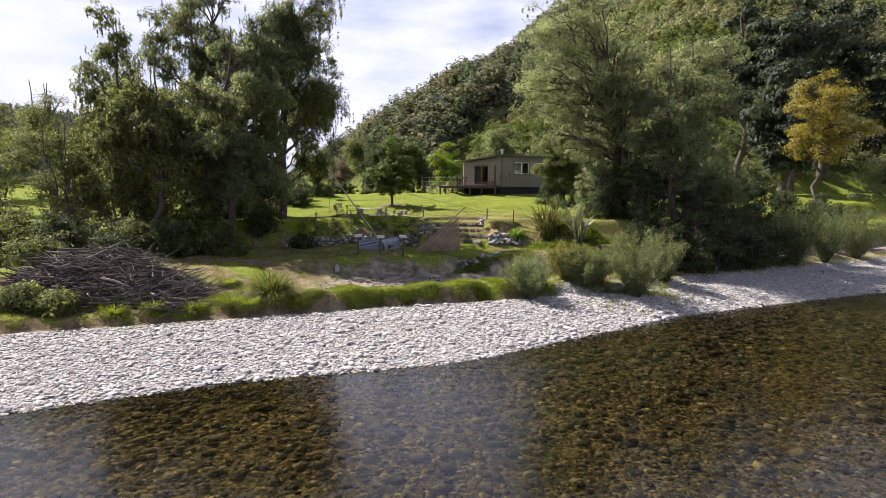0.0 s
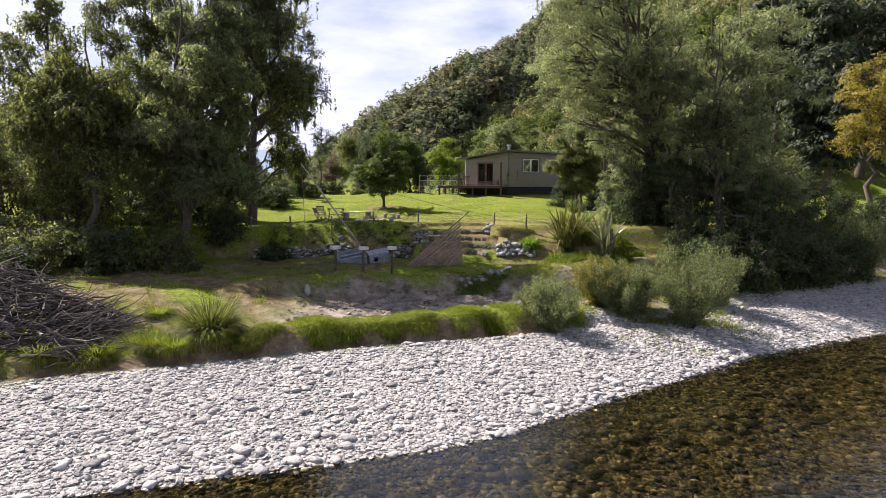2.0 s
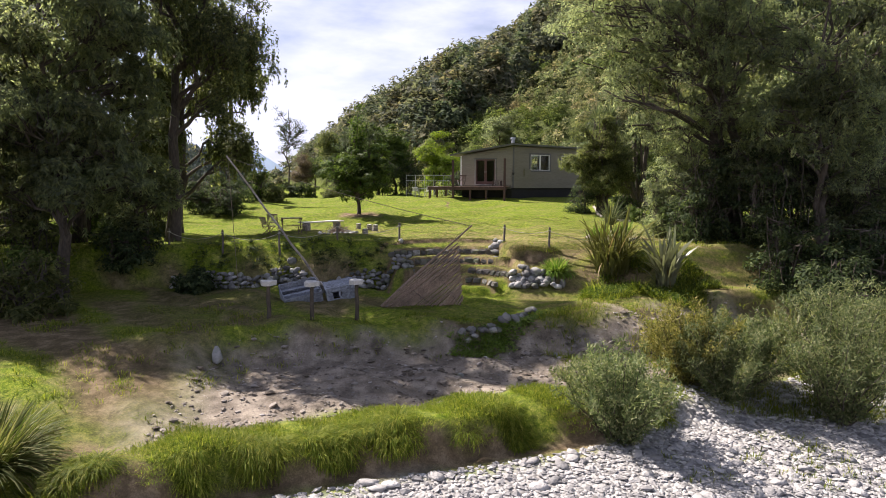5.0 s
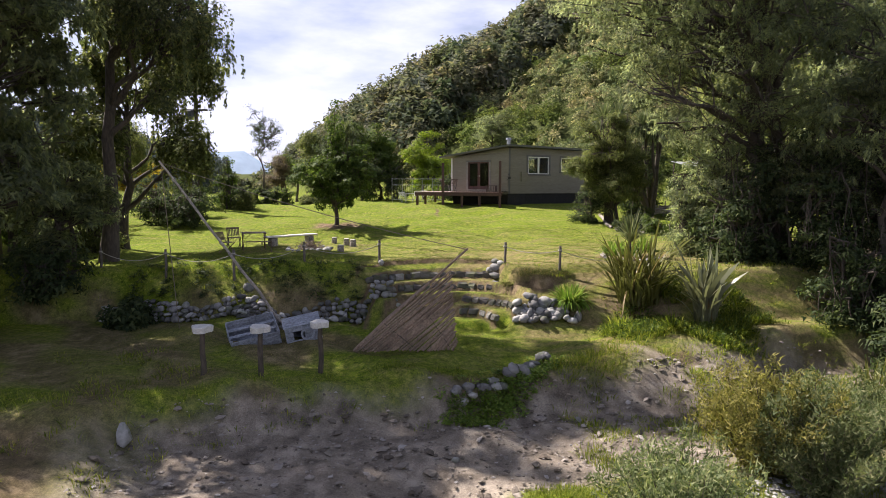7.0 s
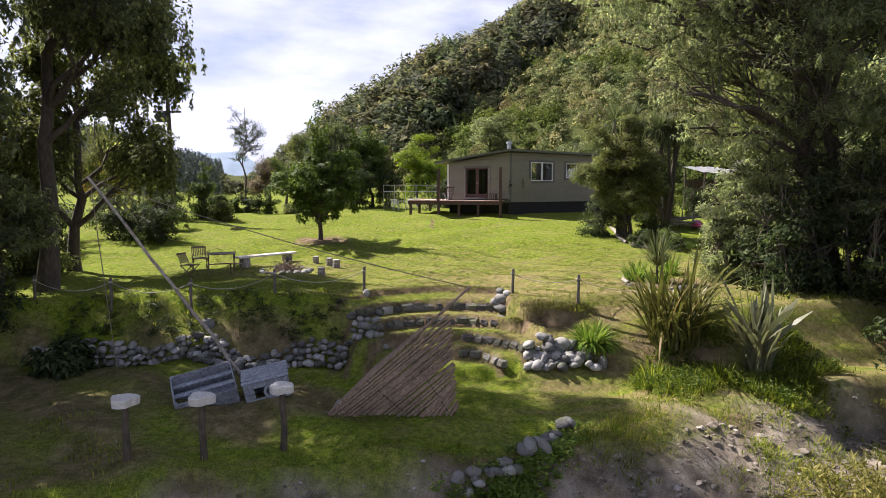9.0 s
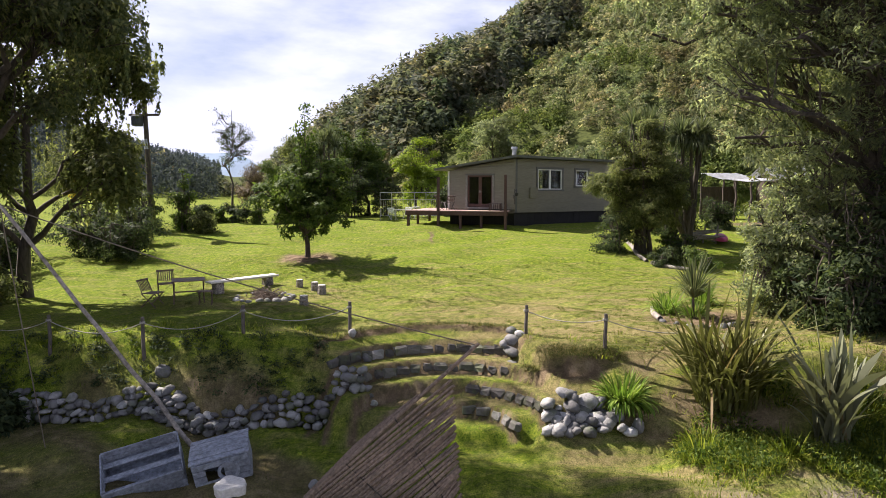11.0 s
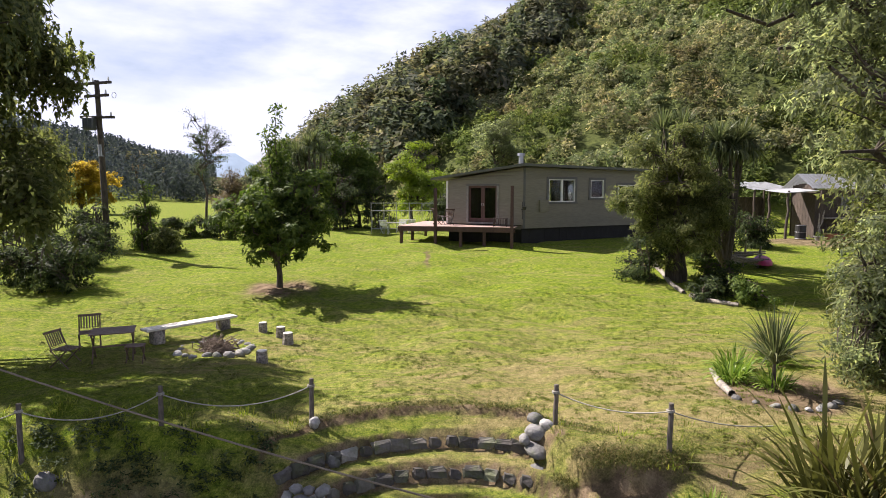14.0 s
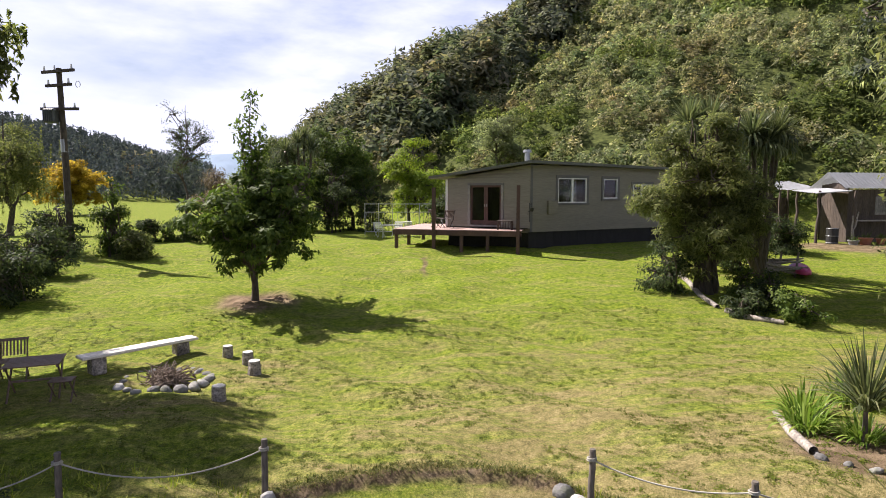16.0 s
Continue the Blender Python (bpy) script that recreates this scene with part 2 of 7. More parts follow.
L_BRACKEN = leaf_material("bracken_fronds", (0.06, 0.09, 0.028), (0.12, 0.17, 0.05), (0.25, 0.31, 0.11), 0.45, 0.8, patch=0.12, spec=0.05, tints=((0.75, 0.85, 0.8), (1.0, 1.0, 1.0), (1.15, 1.1, 0.9)))
L_FLAX = leaf_material("flax_blades", (0.06, 0.085, 0.02), (0.13, 0.15, 0.04), (0.30, 0.28, 0.10), 0.35, 0.35)
L_GRASS = leaf_material("long_grass", (0.095, 0.155, 0.014), (0.195, 0.27, 0.026), (0.37, 0.40, 0.07), 0.52)
L_WILLOW = leaf_material("willow_shrub_leaves", (0.09, 0.135, 0.055), (0.165, 0.22, 0.095), (0.36, 0.40, 0.21), 0.5)
L_YELLOWWILLOW = leaf_material("yellowing_willow_leaves", (0.12, 0.13, 0.03), (0.22, 0.23, 0.06), (0.42, 0.40, 0.13), 0.5)
# far pines: greens shifted to blue-grey to stand in for haze
L_HAZEPINE = leaf_material("hazed_pine_needles", (0.06, 0.085, 0.098), (0.095, 0.125, 0.14), (0.15, 0.185, 0.19), 0.25, 0.8, patch=0.02, spec=0.05)
L_SEDGE = leaf_material("sedge_blades", (0.07, 0.11, 0.02), (0.14, 0.19, 0.04), (0.34, 0.35, 0.14), 0.4)
L_FLAXGREY = leaf_material("grey_flax_blades", (0.10, 0.13, 0.07), (0.19, 0.22, 0.13), (0.36, 0.37, 0.24), 0.3, 0.35)
L_LILY = leaf_material("lily_leaves", (0.08, 0.16, 0.02), (0.16, 0.27, 0.04), (0.30, 0.40, 0.09), 0.45, 0.35)
L_CABBAGE = leaf_material("cabbage_tree_leaves", (0.06, 0.09, 0.045), (0.125, 0.165, 0.08), (0.25, 0.29, 0.15), 0.4, 0.35)
L_LAWN = leaf_material("lawn_blades", (0.06, 0.088, 0.018), (0.125, 0.15, 0.035), (0.29, 0.255, 0.11), 0.4)

L_CLOVER = leaf_material("clover_leaves", (0.09, 0.135, 0.016), (0.14, 0.19, 0.025), (0.21, 0.255, 0.045), 0.5)
M_KINDLING = plain("dry_brown_sticks", (0.20, 0.15, 0.115), 0.95, var=0.5, scale=3, bump=0.005)
# distance haze over the far hills, put into a flat blue colour
M_FARHILL = plain("far_hills_haze_blue", (0.17, 0.235, 0.32), 1.0, var=0.12, scale=0.004, bump=0)
L_DRYBLADE = leaf_material("dry_grass_blades", (0.13, 0.105, 0.05), (0.22, 0.18, 0.09), (0.33, 0.275, 0.15), 0.4)
L_BROWN = leaf_material("brown_twiggy_leaves", (0.07, 0.055, 0.035), (0.13, 0.105, 0.065), (0.21, 0.175, 0.11), 0.4)
L_BRIGHTGOLD = leaf_material("bright_golden_leaves", (0.30, 0.23, 0.025), (0.50, 0.38, 0.045), (0.64, 0.51, 0.09), 0.8)
M_BRUSH = plain("grey_brown_branches", (0.11, 0.092, 0.082), 0.95, var=0.55, scale=3, bump=0.01)
M_CLOD = stone_material("sandy_clods", [(0.0, (0.10, 0.08, 0.06)), (0.5, (0.22, 0.19, 0.155)), (0.9, (0.33, 0.29, 0.25)), (1.0, (0.45, 0.42, 0.39))])


# ---- shape helpers ----
def mesh_np(name, verts, faces, mat, smooth=False):
    """A mesh from arrays; faces is an (n, 3) or (n, 4) array."""
    verts, faces = np.asarray(verts, np.float32), np.asarray(faces, np.int32)
    me = bpy.data.meshes.new(name)
    k = faces.shape[1]
    me.vertices.add(len(verts))
    me.vertices.foreach_set("co", verts.ravel())
    me.loops.add(faces.size)
    me.loops.foreach_set("vertex_index", faces.ravel())
    me.polygons.add(len(faces))
    me.polygons.foreach_set("loop_start", np.arange(0, faces.size, k, dtype=np.int32))
    me.polygons.foreach_set("loop_total", np.full(len(faces), k, np.int32))
    me.update(calc_edges=True)
    me.polygons.foreach_set("use_smooth", np.full(len(faces), smooth))
    if mat:
        me.materials.append(mat)
    return me


def thing(name, at=(0, 0, 0), label="", category="", group="", kind="", rz=0):
    """An empty at a thing's base that carries its parts."""
    ob = new(name)
    ob.matrix_basis = pose(*at, 0, 0, rz)
    ob.empty_display_size = 0.2
    return tagged(ob, label, category, group, kind)


def part(name, data, mat, parent, label="", smooth=False):
    """Links a bmesh or a mesh as one mesh object under a thing or a part."""
    if isinstance(data, bmesh.types.BMesh):
        me = bpy.data.meshes.new(name)
        data.to_mesh(me)
        data.free()
        me.polygons.foreach_set("use_smooth", np.full(len(me.polygons), smooth))
        if mat:
            me.materials.append(mat)
    else:
        me = data
    ob = new(name, me)
    ob.parent = parent
    if label:
        ob["label"] = label
    return ob


def add_box(bm, size, m=Matrix(), bevel=0.0):
    r = bmesh.ops.create_cube(bm, size=1, matrix=m @ Matrix.Diagonal((*size, 1)))
    if bevel:
        es = list({e for v in r["verts"] for e in v.link_edges})
        bmesh.ops.bevel(bm, geom=es, offset=bevel, segments=1, affect="EDGES")
    return bm


def box(size, m=Matrix(), bevel=0.0):
    return add_box(bmesh.new(), size, m, bevel)


def tubes(paths, sides=7):
    """Vertices and quads of tapered tubes; each path is (points, radii)."""
    vs, fs, base = [], [], 0
    a = np.linspace(0, 2 * np.pi, sides, endpoint=False)
    ca, sa = np.cos(a), np.sin(a)
    for pts, rad in paths:
        pts, rad = np.asarray(pts, float), np.asarray(rad, float)
        d = np.gradient(pts, axis=0)
        d /= np.linalg.norm(d, axis=1, keepdims=True) + 1e-9
        ref = np.where(np.abs(d[:, 2:3]) > 0.9, np.array([[1.0, 0, 0]]), np.array([[0, 0, 1.0]]))
        u = np.cross(d, ref)
        u /= np.linalg.norm(u, axis=1, keepdims=True) + 1e-9
        w = np.cross(d, u)
        ring = pts[:, None] + rad[:, None, None] * (ca[None, :, None] * u[:, None] + sa[None, :, None] * w[:, None])
        n = len(pts)
        vs.append(ring.reshape(-1, 3))
        i = np.arange(n - 1)[:, None] * sides
        j = np.arange(sides)[None]
        k = (j + 1) % sides
        fs.append((base + np.stack([i + j, i + k, i + sides + k, i + sides + j], -1)).reshape(-1, 4))
        base += n * sides
    return np.concatenate(vs), np.concatenate(fs)


def limb(rng, a, b, r0, r1, n=6, wob=0.08, sag=0.0):
    """A bent limb from a to b."""
    a, b = np.asarray(a, float), np.asarray(b, float)
    t = np.linspace(0, 1, n)[:, None]
    size = np.linalg.norm(b - a)
    p = a + (b - a) * t + rng.normal(0, wob * size, (n, 3)) * np.sin(np.pi * t) * 0.6
    p[:, 2] += sag * size * np.sin(np.pi * t[:, 0])
    return p, np.linspace(r0, r1, n)


def leaves(rng, centres, spread, count, length, width, droop=0.3, hub=None, lay=0.8, stray=0.35):
    """Pointed leaves scattered round centres. spread: (k, 3) or one number; hub: the middles that the leaves face away from."""
    centres = np.asarray(centres, float)
    k = len(centres)
    c = np.repeat(centres, count, axis=0)
    spread = np.asarray(spread, float)
    sp = np.repeat(np.broadcast_to(spread, (k, 3)), count, axis=0)
    n = len(c)
    off = rng.normal(0, 1, (n, 3))
    off *= (rng.random((n, 1)) ** 0.45) / (np.linalg.norm(off, axis=1, keepdims=True) + 1e-9)
    p = c + off * sp
    d = rng.normal(0, 1, (n, 3))
    d /= np.linalg.norm(d, axis=1, keepdims=True)
    d[:, 2] -= droop * 2
    d /= np.linalg.norm(d, axis=1, keepdims=True)
    if hub is None:
        nrm = rng.normal(0, 1, (n, 3))
    else:
        nrm = p - np.repeat(np.broadcast_to(hub, (k, 3)), count, axis=0)
        nrm = nrm / (np.linalg.norm(nrm, axis=1, keepdims=True) + 1e-9) + rng.normal(0, stray, (n, 3)) + np.array([0, 0, 0.2])
        nrm /= np.linalg.norm(nrm, axis=1, keepdims=True) + 1e-9
        d = d - lay * nrm * np.sum(d * nrm, axis=1, keepdims=True)
        d /= np.linalg.norm(d, axis=1, keepdims=True) + 1e-9
    s = np.cross(d, nrm)
    s /= np.linalg.norm(s, axis=1, keepdims=True) + 1e-9
    ln = length * rng.uniform(0.6, 1.35, (n, 1))
    wd = width * rng.uniform(0.6, 1.35, (n, 1))
    v = np.stack([p - s * wd * 0.5, p + s * wd * 0.5, p + d * ln], 1).reshape(-1, 3)
    return v, np.arange(3 * n).reshape(n, 3)


def join(*sets):
    vs, fs, base = [], [], 0
    for v, f in sets:
        vs.append(v)
        fs.append(f + base)
        base += len(v)
    return np.concatenate(vs), np.concatenate(fs)


def tree(name, base, height, crown, radii, label, leaf, seed, clumps=160, per=90, clump=0.9, ll=0.2, lw=0.07, trunk_r=0.22,
         bark=None, droop=0.35, limbs=12, stems=1, weep=0.0, category="tree", group="", lobes=9, shell=0.6, keep=None, lr=(0.26, 0.44), pad=0.85, fill=0.25, flat=0.6):
    """A tree: trunk with limbs, and a crown of leaf clumps gathered in lobes. crown: the crown's middle above the base; radii: its half sizes."""
    rng = np.random.default_rng(seed)
    if category == "shrub":
        lr, fill, lobes = ((0.36, 0.56), 0.4, max(lobes, 14)) if height < 3 else ((0.24, 0.40), 0.4, 26)
    base = np.asarray(base, float)
    root = thing(name, tuple(base), label, category, group)
    crown, radii = np.asarray(crown, float), np.asarray(radii, float)
    paths = []
    tops = []
    for s in range(stems):
        foot = np.array([rng.uniform(-0.35, 0.35) * (stems > 1), rng.uniform(-0.35, 0.35) * (stems > 1), -0.25])
        tip = crown * np.array([0.8, 0.8, 1]) + np.array([rng.uniform(-0.35, 0.35) * radii[0] * (stems > 1), rng.uniform(-0.35, 0.35) * radii[1] * (stems > 1), radii[2] * 0.75])
        p, r = limb(rng, foot, tip, trunk_r, trunk_r * 0.14, 12, 0.035)
        r = r * (1 + 0.5 * np.exp(-np.linspace(0, 12, 12)))
        paths.append((p, r))
        tops.append((p, r))
    # lobes: rounded masses that give the crown its uneven outline
    lob = rng.normal(0, 1, (lobes, 3))
    lob /= np.linalg.norm(lob, axis=1, keepdims=True)
    lob = crown + lob * radii * rng.uniform(0.35, 0.8, (lobes, 1))
    lob_r = radii.mean() * rng.uniform(*lr, lobes)
    which = rng.integers(0, lobes, clumps)
    off = rng.normal(0, 1, (clumps, 3))
    off /= np.linalg.norm(off, axis=1, keepdims=True)
    off[:, 2] = np.where(off[:, 2] < -0.75, -off[:, 2], off[:, 2])
    squash = (radii / radii.mean()) ** 0.6 * np.array([1, 1, pad])
    cc = lob[which] + off * (lob_r[which] * rng.uniform(shell, 1.0, clumps) ** 0.7)[:, None] * squash
    loose = rng.random(clumps) < fill
    cc[loose] = crown + (cc[loose] - crown) * rng.uniform(0.3, 0.9, (int(loose.sum()), 1))
    if category == "shrub":
        skirt = rng.random(clumps) < 0.35
        cc[skirt, 2] *= rng.uniform(0.05, 0.5, int(skirt.sum()))
    cc[:, 2] = np.maximum(cc[:, 2], 0.12)
    if keep:
        ok = np.array([keep(*q) for q in cc + base])
        cc, which = cc[ok], which[ok]
        clumps = len(cc)
    for i in range(lobes):
        p, r = tops[i % len(tops)]
        k = int(np.clip(np.searchsorted(p[:, 2], lob[i][2] - 0.35 * np.linalg.norm(lob[i][:2] - crown[:2]) - 0.1 * height), 2, len(p) - 2))
        lp = limb(rng, p[k], lob[i], r[k] * 0.6, 0.03, 7, 0.07, 0.08)
        mine = np.where(which == i)[0]
        if not len(mine):
            continue
        paths.append(lp)
        for j in mine[:: max(1, len(mine) // limbs)]:
            paths.append(limb(rng, lp[0][rng.integers(3, 7)], cc[j], 0.028, 0.008, 5, 0.07))
    tv, tf = tubes(paths)
    part("trunk", mesh_np("trunk", tv, tf, bark or M_BARK, True), None, root)
    sizes = clump * rng.uniform(0.6, 1.3, clumps)
    sp = np.stack([sizes, sizes, sizes * (flat + 0.5 * weep)], 1)
    v, f = leaves(rng, cc, sp, per, ll, lw, droop, 0.45 * lob[which] + 0.55 * (cc - np.array([0, 0, 1.0 * clump])))
    if weep:
        # hanging strands of small leaves below the outer clumps
        st = np.repeat(cc, 2, axis=0) + rng.normal(0, clump * 0.7, (clumps * 2, 3))
        k = max(8, per // 3)
        drop = rng.uniform(0.5, 1.6, (len(st), 1)) * weep * 1.8
        pos = np.repeat(st, k, axis=0)
        pos[:, 2] -= (np.repeat(drop, k, axis=0) * rng.random((len(st) * k, 1)))[:, 0]
        v2, f2 = leaves(rng, pos, 0.07, 1, ll * 0.85, lw * 0.85, 0.7)
        v, f = join((v, f), (v2, f2))
    part("crown", mesh_np("crown", v, f, leaf), None, root)
    return root


def blades(rng, feet, count, length, width, spread, bend=0.6, up=1.0, segs=3, stiff=0.0, lo=0.1):
    """Arching strap leaves (grass, flax) from feet, as quads."""
    feet = np.asarray(feet, float)
    c = np.repeat(feet, count, axis=0)
    n = len(c)
    ang = rng.uniform(0, 2 * np.pi, n)
    out = np.stack([np.cos(ang), np.sin(ang), np.zeros(n)], 1)
    c = c + out * (spread * np.sqrt(rng.random((n, 1))))
    lean = rng.uniform(lo, 1.0, (n, 1)) * bend
    ln = length * rng.uniform(0.55, 1.2, (n, 1))
    side = np.stack([-np.sin(ang), np.cos(ang), np.zeros(n)], 1)
    tw = rng.uniform(-0.9, 0.9, (n, 1))
    side = side * np.cos(tw) + out * np.sin(tw)
    wd = width * rng.uniform(0.7, 1.3, (n, 1))
    rows = []
    p = c
    for i in range(segs + 1):
        t = i / segs
        ang_t = lean * (0.3 + 1.4 * t * (1 - stiff))
        if i:
            p = p + ln / segs * (out * np.sin(ang_t) + np.array([0, 0, up]) * np.cos(ang_t))
        w = wd * (0.5 if i == 0 else 1.0 if i < segs else 0.12) * 0.5
        rows += [p - side * w, p + side * w]
    v = np.stack(rows, 1).reshape(-1, 3)
    k = 2 * (segs + 1)
    q = np.array([[2 * i, 2 * i + 1, 2 * i + 3, 2 * i + 2] for i in range(segs)])
    f = (np.arange(n)[:, None, None] * k + q[None]).reshape(-1, 4)
    return v, f


ICO_V, ICO_F = [], []
for sub in (1, 2):
    ico = bmesh.new()
    bmesh.ops.create_icosphere(ico, subdivisions=sub, radius=1.0)
    ico.verts.ensure_lookup_table()
    ICO_V.append(np.array([v.co[:] for v in ico.verts]))
    ICO_F.append(np.array([[v.index for v in f.verts] for f in ico.faces]))
    ico.free()
# a flat twelve-sided pebble for the many small stones
ICO_V.append(np.array([(math.cos(a) * q, math.sin(a) * q, z) for z, q, o in ((-0.45, 0.75, 0.0), (0.25, 1.0, 0.5)) for a in (2 * math.pi * (k + o) / 4 for k in range(4))] + [(0.1, 0, 0.9)]))
ICO_F.append(np.array([[k, (k + 1) % 4, 4 + k] for k in range(4)] + [[4 + k, (k + 1) % 4, 4 + (k + 1) % 4] for k in range(4)] + [[4 + k, 4 + (k + 1) % 4, 8] for k in range(4)]))


def rocks(rng, centres, sizes, detail=0, rough=0.22, tilt=0.5):
    """Worn stones: dented, squashed balls, turned at random. sizes: (n, 3) half sizes."""
    bv, bf = ICO_V[detail], ICO_F[detail]
    n, k = len(centres), len(bv)
    v = np.repeat(bv[None], n, 0) * (1 + rng.normal(0, rough, (n, k, 1)).clip(-0.4, 0.4))
    v = v * np.asarray(sizes)[:, None]
    a, b = rng.uniform(0, 2 * np.pi, n), rng.normal(0, tilt * 0.5, n)
    y, z = v[..., 1] * np.cos(b)[:, None] - v[..., 2] * np.sin(b)[:, None], v[..., 1] * np.sin(b)[:, None] + v[..., 2] * np.cos(b)[:, None]
    x = v[..., 0] * np.cos(a)[:, None] - y * np.sin(a)[:, None]
    y = v[..., 0] * np.sin(a)[:, None] + y * np.cos(a)[:, None]
    v = np.stack([x, y, z], -1) + np.asarray(centres)[:, None]
    f = bf[None] + (np.arange(n) * k)[:, None, None]
    return v.reshape(-1, 3), f.reshape(-1, 3)


# ---- ground: one sheet from the river bed to the hills ----
def sm(a, b, v):
    t = np.clip((v - a) / (b - a), 0, 1)
    return t * t * (3 - 2 * t)


def wav(x, y, s, seed=0.0):
    """Smooth uneven ground, about -1 to 1."""
    return (np.sin(x * 1.7 / s + 1.3 * np.sin(y * 0.9 / s + seed)) + np.sin(y * 2.1 / s + 1.7 * np.sin(x * 1.1 / s + 2.0 + seed)) + np.sin((x + y) * 3.3 / s + seed)) / 3


def shore(x):
    return np.interp(x, [-200, -40, -12, -6.8, -3.4, 0.4, 2.5, 5, 8, 11.5, 15.2, 23.5, 60, 200], [-70, 2, 16.9, 19.8, 20.9, 22.2, 23.6, 25.6, 27.8, 30.6, 32.6, 36.6, 53, 100])


def foot(x):
    return np.interp(x, [-200, -40, -16.3, -9, -5.7, -2.8, 1.1, 4.9, 8.4, 12.6, 16.2, 20.8, 25.8, 60, 200], [-60, 10, 23.1, 26.0, 27.4, 28.8, 30.1, 31.5, 32.5, 34.6, 37.2, 40.2, 42.8, 60, 110])


def lip(x):
    return np.interp(x, [-9, -5.5, -1.6, 1.6, 4.5, 7, 10, 13, 16, 20, 26, 60, 200], [34.2, 36.2, 37.6, 37.8, 38.6, 39.4, 40.9, 40.7, 42.4, 45.0, 48.5, 66, 116])


def wall_line(x):
    return np.interp(x, [-40, -16, -10.5, -8.4, -5.6, -3.7, -0.4, 3, 6, 9, 14, 40], [35.5, 43.2, 45.0, 44.6, 44.2, 43.7, 43.5, 43.2, 42.4, 41.6, 42.5, 60])


HILL_X = [-300, -60, -38, -15, 0, 8, 20, 40, 100, 300]
HILL_Y = [600, 262, 192, 128, 96, 86, 80, 78, 74, 60]
STEP_C, STEP_R = (1.0, 42.1), (4.0, 3.35, 2.75, 2.15, 1.55)


def hill_height(x, y):
    d = np.maximum(y - np.interp(x, HILL_X, HILL_Y), 0)
    top = np.interp(x - 11, [-80, -38, 0, 14, 60, 200], [8, 14, 31, 45, 84, 96])
    h = top * (1 - np.exp(-d * np.interp(x, [12, 45], [0.5, 0.85]) / top)) * 1.06
    return h + sm(5, 40, d) * wav(x, y, 14, 1.0) * 2.2


def height(x, y):
    x, y = np.asarray(x, float), np.asarray(y, float)
    ys, yf = shore(x), foot(x)
    beach = 0.68 * np.clip((y - ys) / (yf - ys), 0, 1) ** 0.85
    river = -np.minimum(1.5, 0.02 + 0.13 * np.maximum(ys - y, 0) ** 0.9) + sm(34, 60, ys - y) * 3.5
    z = np.where(y > ys, beach, river)
    left = sm(-2.5, -11.0, x)
    right = sm(4.5, 8.5, x)
    z = z + (0.72 + 0.2 * wav(x, y, 1.3)) * sm(yf + 0.5, yf + 1.25, y + 0.3 * wav(x, y, 0.9, 2.0)) * (1 - 0.75 * right) * (1 - 0.45 * sm(-6.0, -9.5, x))
    z = z - 0.30 * sm(yf + 1.9, yf + 3.2, y) * (1 - left) * (1 - right)
    z = z + 0.92 * sm(yf + 2.5, yf + 7.5, y) * left
    z = z + 0.45 * sm(yf + 0.5, yf + 4.0, y) * right
    yl = lip(x)
    soft = right * sm(10.2, 8.8, x)
    z = z + 1.0 * sm(yl - 1.1 - 2.2 * soft + 0.5 * sm(9.5, 10.5, x), yl + 0.2 + 1.4 * soft, y + 0.25 * wav(x, y, 0.7, 5.0)) * (1 - left) * (1 + 0.25 * right)
    bare = sm(yf + 2.2, yf + 3.2, y) * sm(yl - 0.1, yl - 0.9, y) * (1 - left)
    z = z + bare * (0.05 * wav(x, y, 0.6, 3.0) + 0.035 * wav(x + y, y - x, 0.27, 1.0))
    yw = wall_line(x)
    z = z + 0.72 * sm(yw - 0.12, yw + 0.2, y) * (1 - 0.5 * right)
    z = z + 1.12 * sm(yw + 0.1, yw + 1.3, y)
    z = np.where(y > yw + 1.4, np.minimum(z, 4.02), z)
    # gentle bank with a cut lip beside the seats
    wb = sm(2.5, 3.3, x + 0.15 * wav(x, y, 0.7, 1.0)) * sm(8.0, 5.6, x) * sm(41.2, 42.0, y) * sm(45.0, 44.4, y)
    yy = y + 0.14 * wav(x, y, 0.8, 4.0)
    cut = sm(2.9, 3.4, x) * sm(5.2, 4.4, x + 0.3 * wav(x, y, 0.5, 2.0))
    slope = np.interp(yy, [41.6, 42.3, 43.3, 44.6], [2.1, 2.45, 3.25, 3.97])
    hollow = np.interp(yy, [41.6, 42.2, 43.2, 43.86, 43.94, 44.3, 44.6], [2.1, 2.4, 3.0, 3.28, 3.72, 3.9, 3.97])
    z = z * (1 - wb) + (slope * (1 - cut) + hollow * cut) * wb
    # terraced seats in the bank
    dx, dy = x - STEP_C[0], y - STEP_C[1]
    r = np.hypot(dx, dy)
    terr = 2.37 + sum(0.34 * sm(q - 0.06, q + 0.06, r) for q in STEP_R) + 0.14 * sm(3.45, 3.95, r)
    mask = sm(0.35, 0.75, dy) * sm(-2.9, -2.3, dx) * sm(0.2, -0.2, dx - 1.9 - 1.5 * sm(3.1, 2.7, r)) * (r < 4.3)
    z = z * (1 - mask) + np.minimum(terr, 4.0) * mask
    lawn = 1.5 * np.clip((y - 52) / 15, 0, 1)
    z = z + lawn + 0.03 * wav(x, y, 3.0) * sm(44, 47, y)
    # meadow beyond the garden, then the far side of the valley
    z = z - 0.8 * sm(72, 95, y) * sm(-6, -16, x)
    z = z + hill_height(x, y)
    far_l = np.maximum(-x - 0.30 * (y - 37) - 4, 0)
    z = z + 32 * (1 - np.exp(-far_l / 60)) * sm(190, 270, y)
    return z


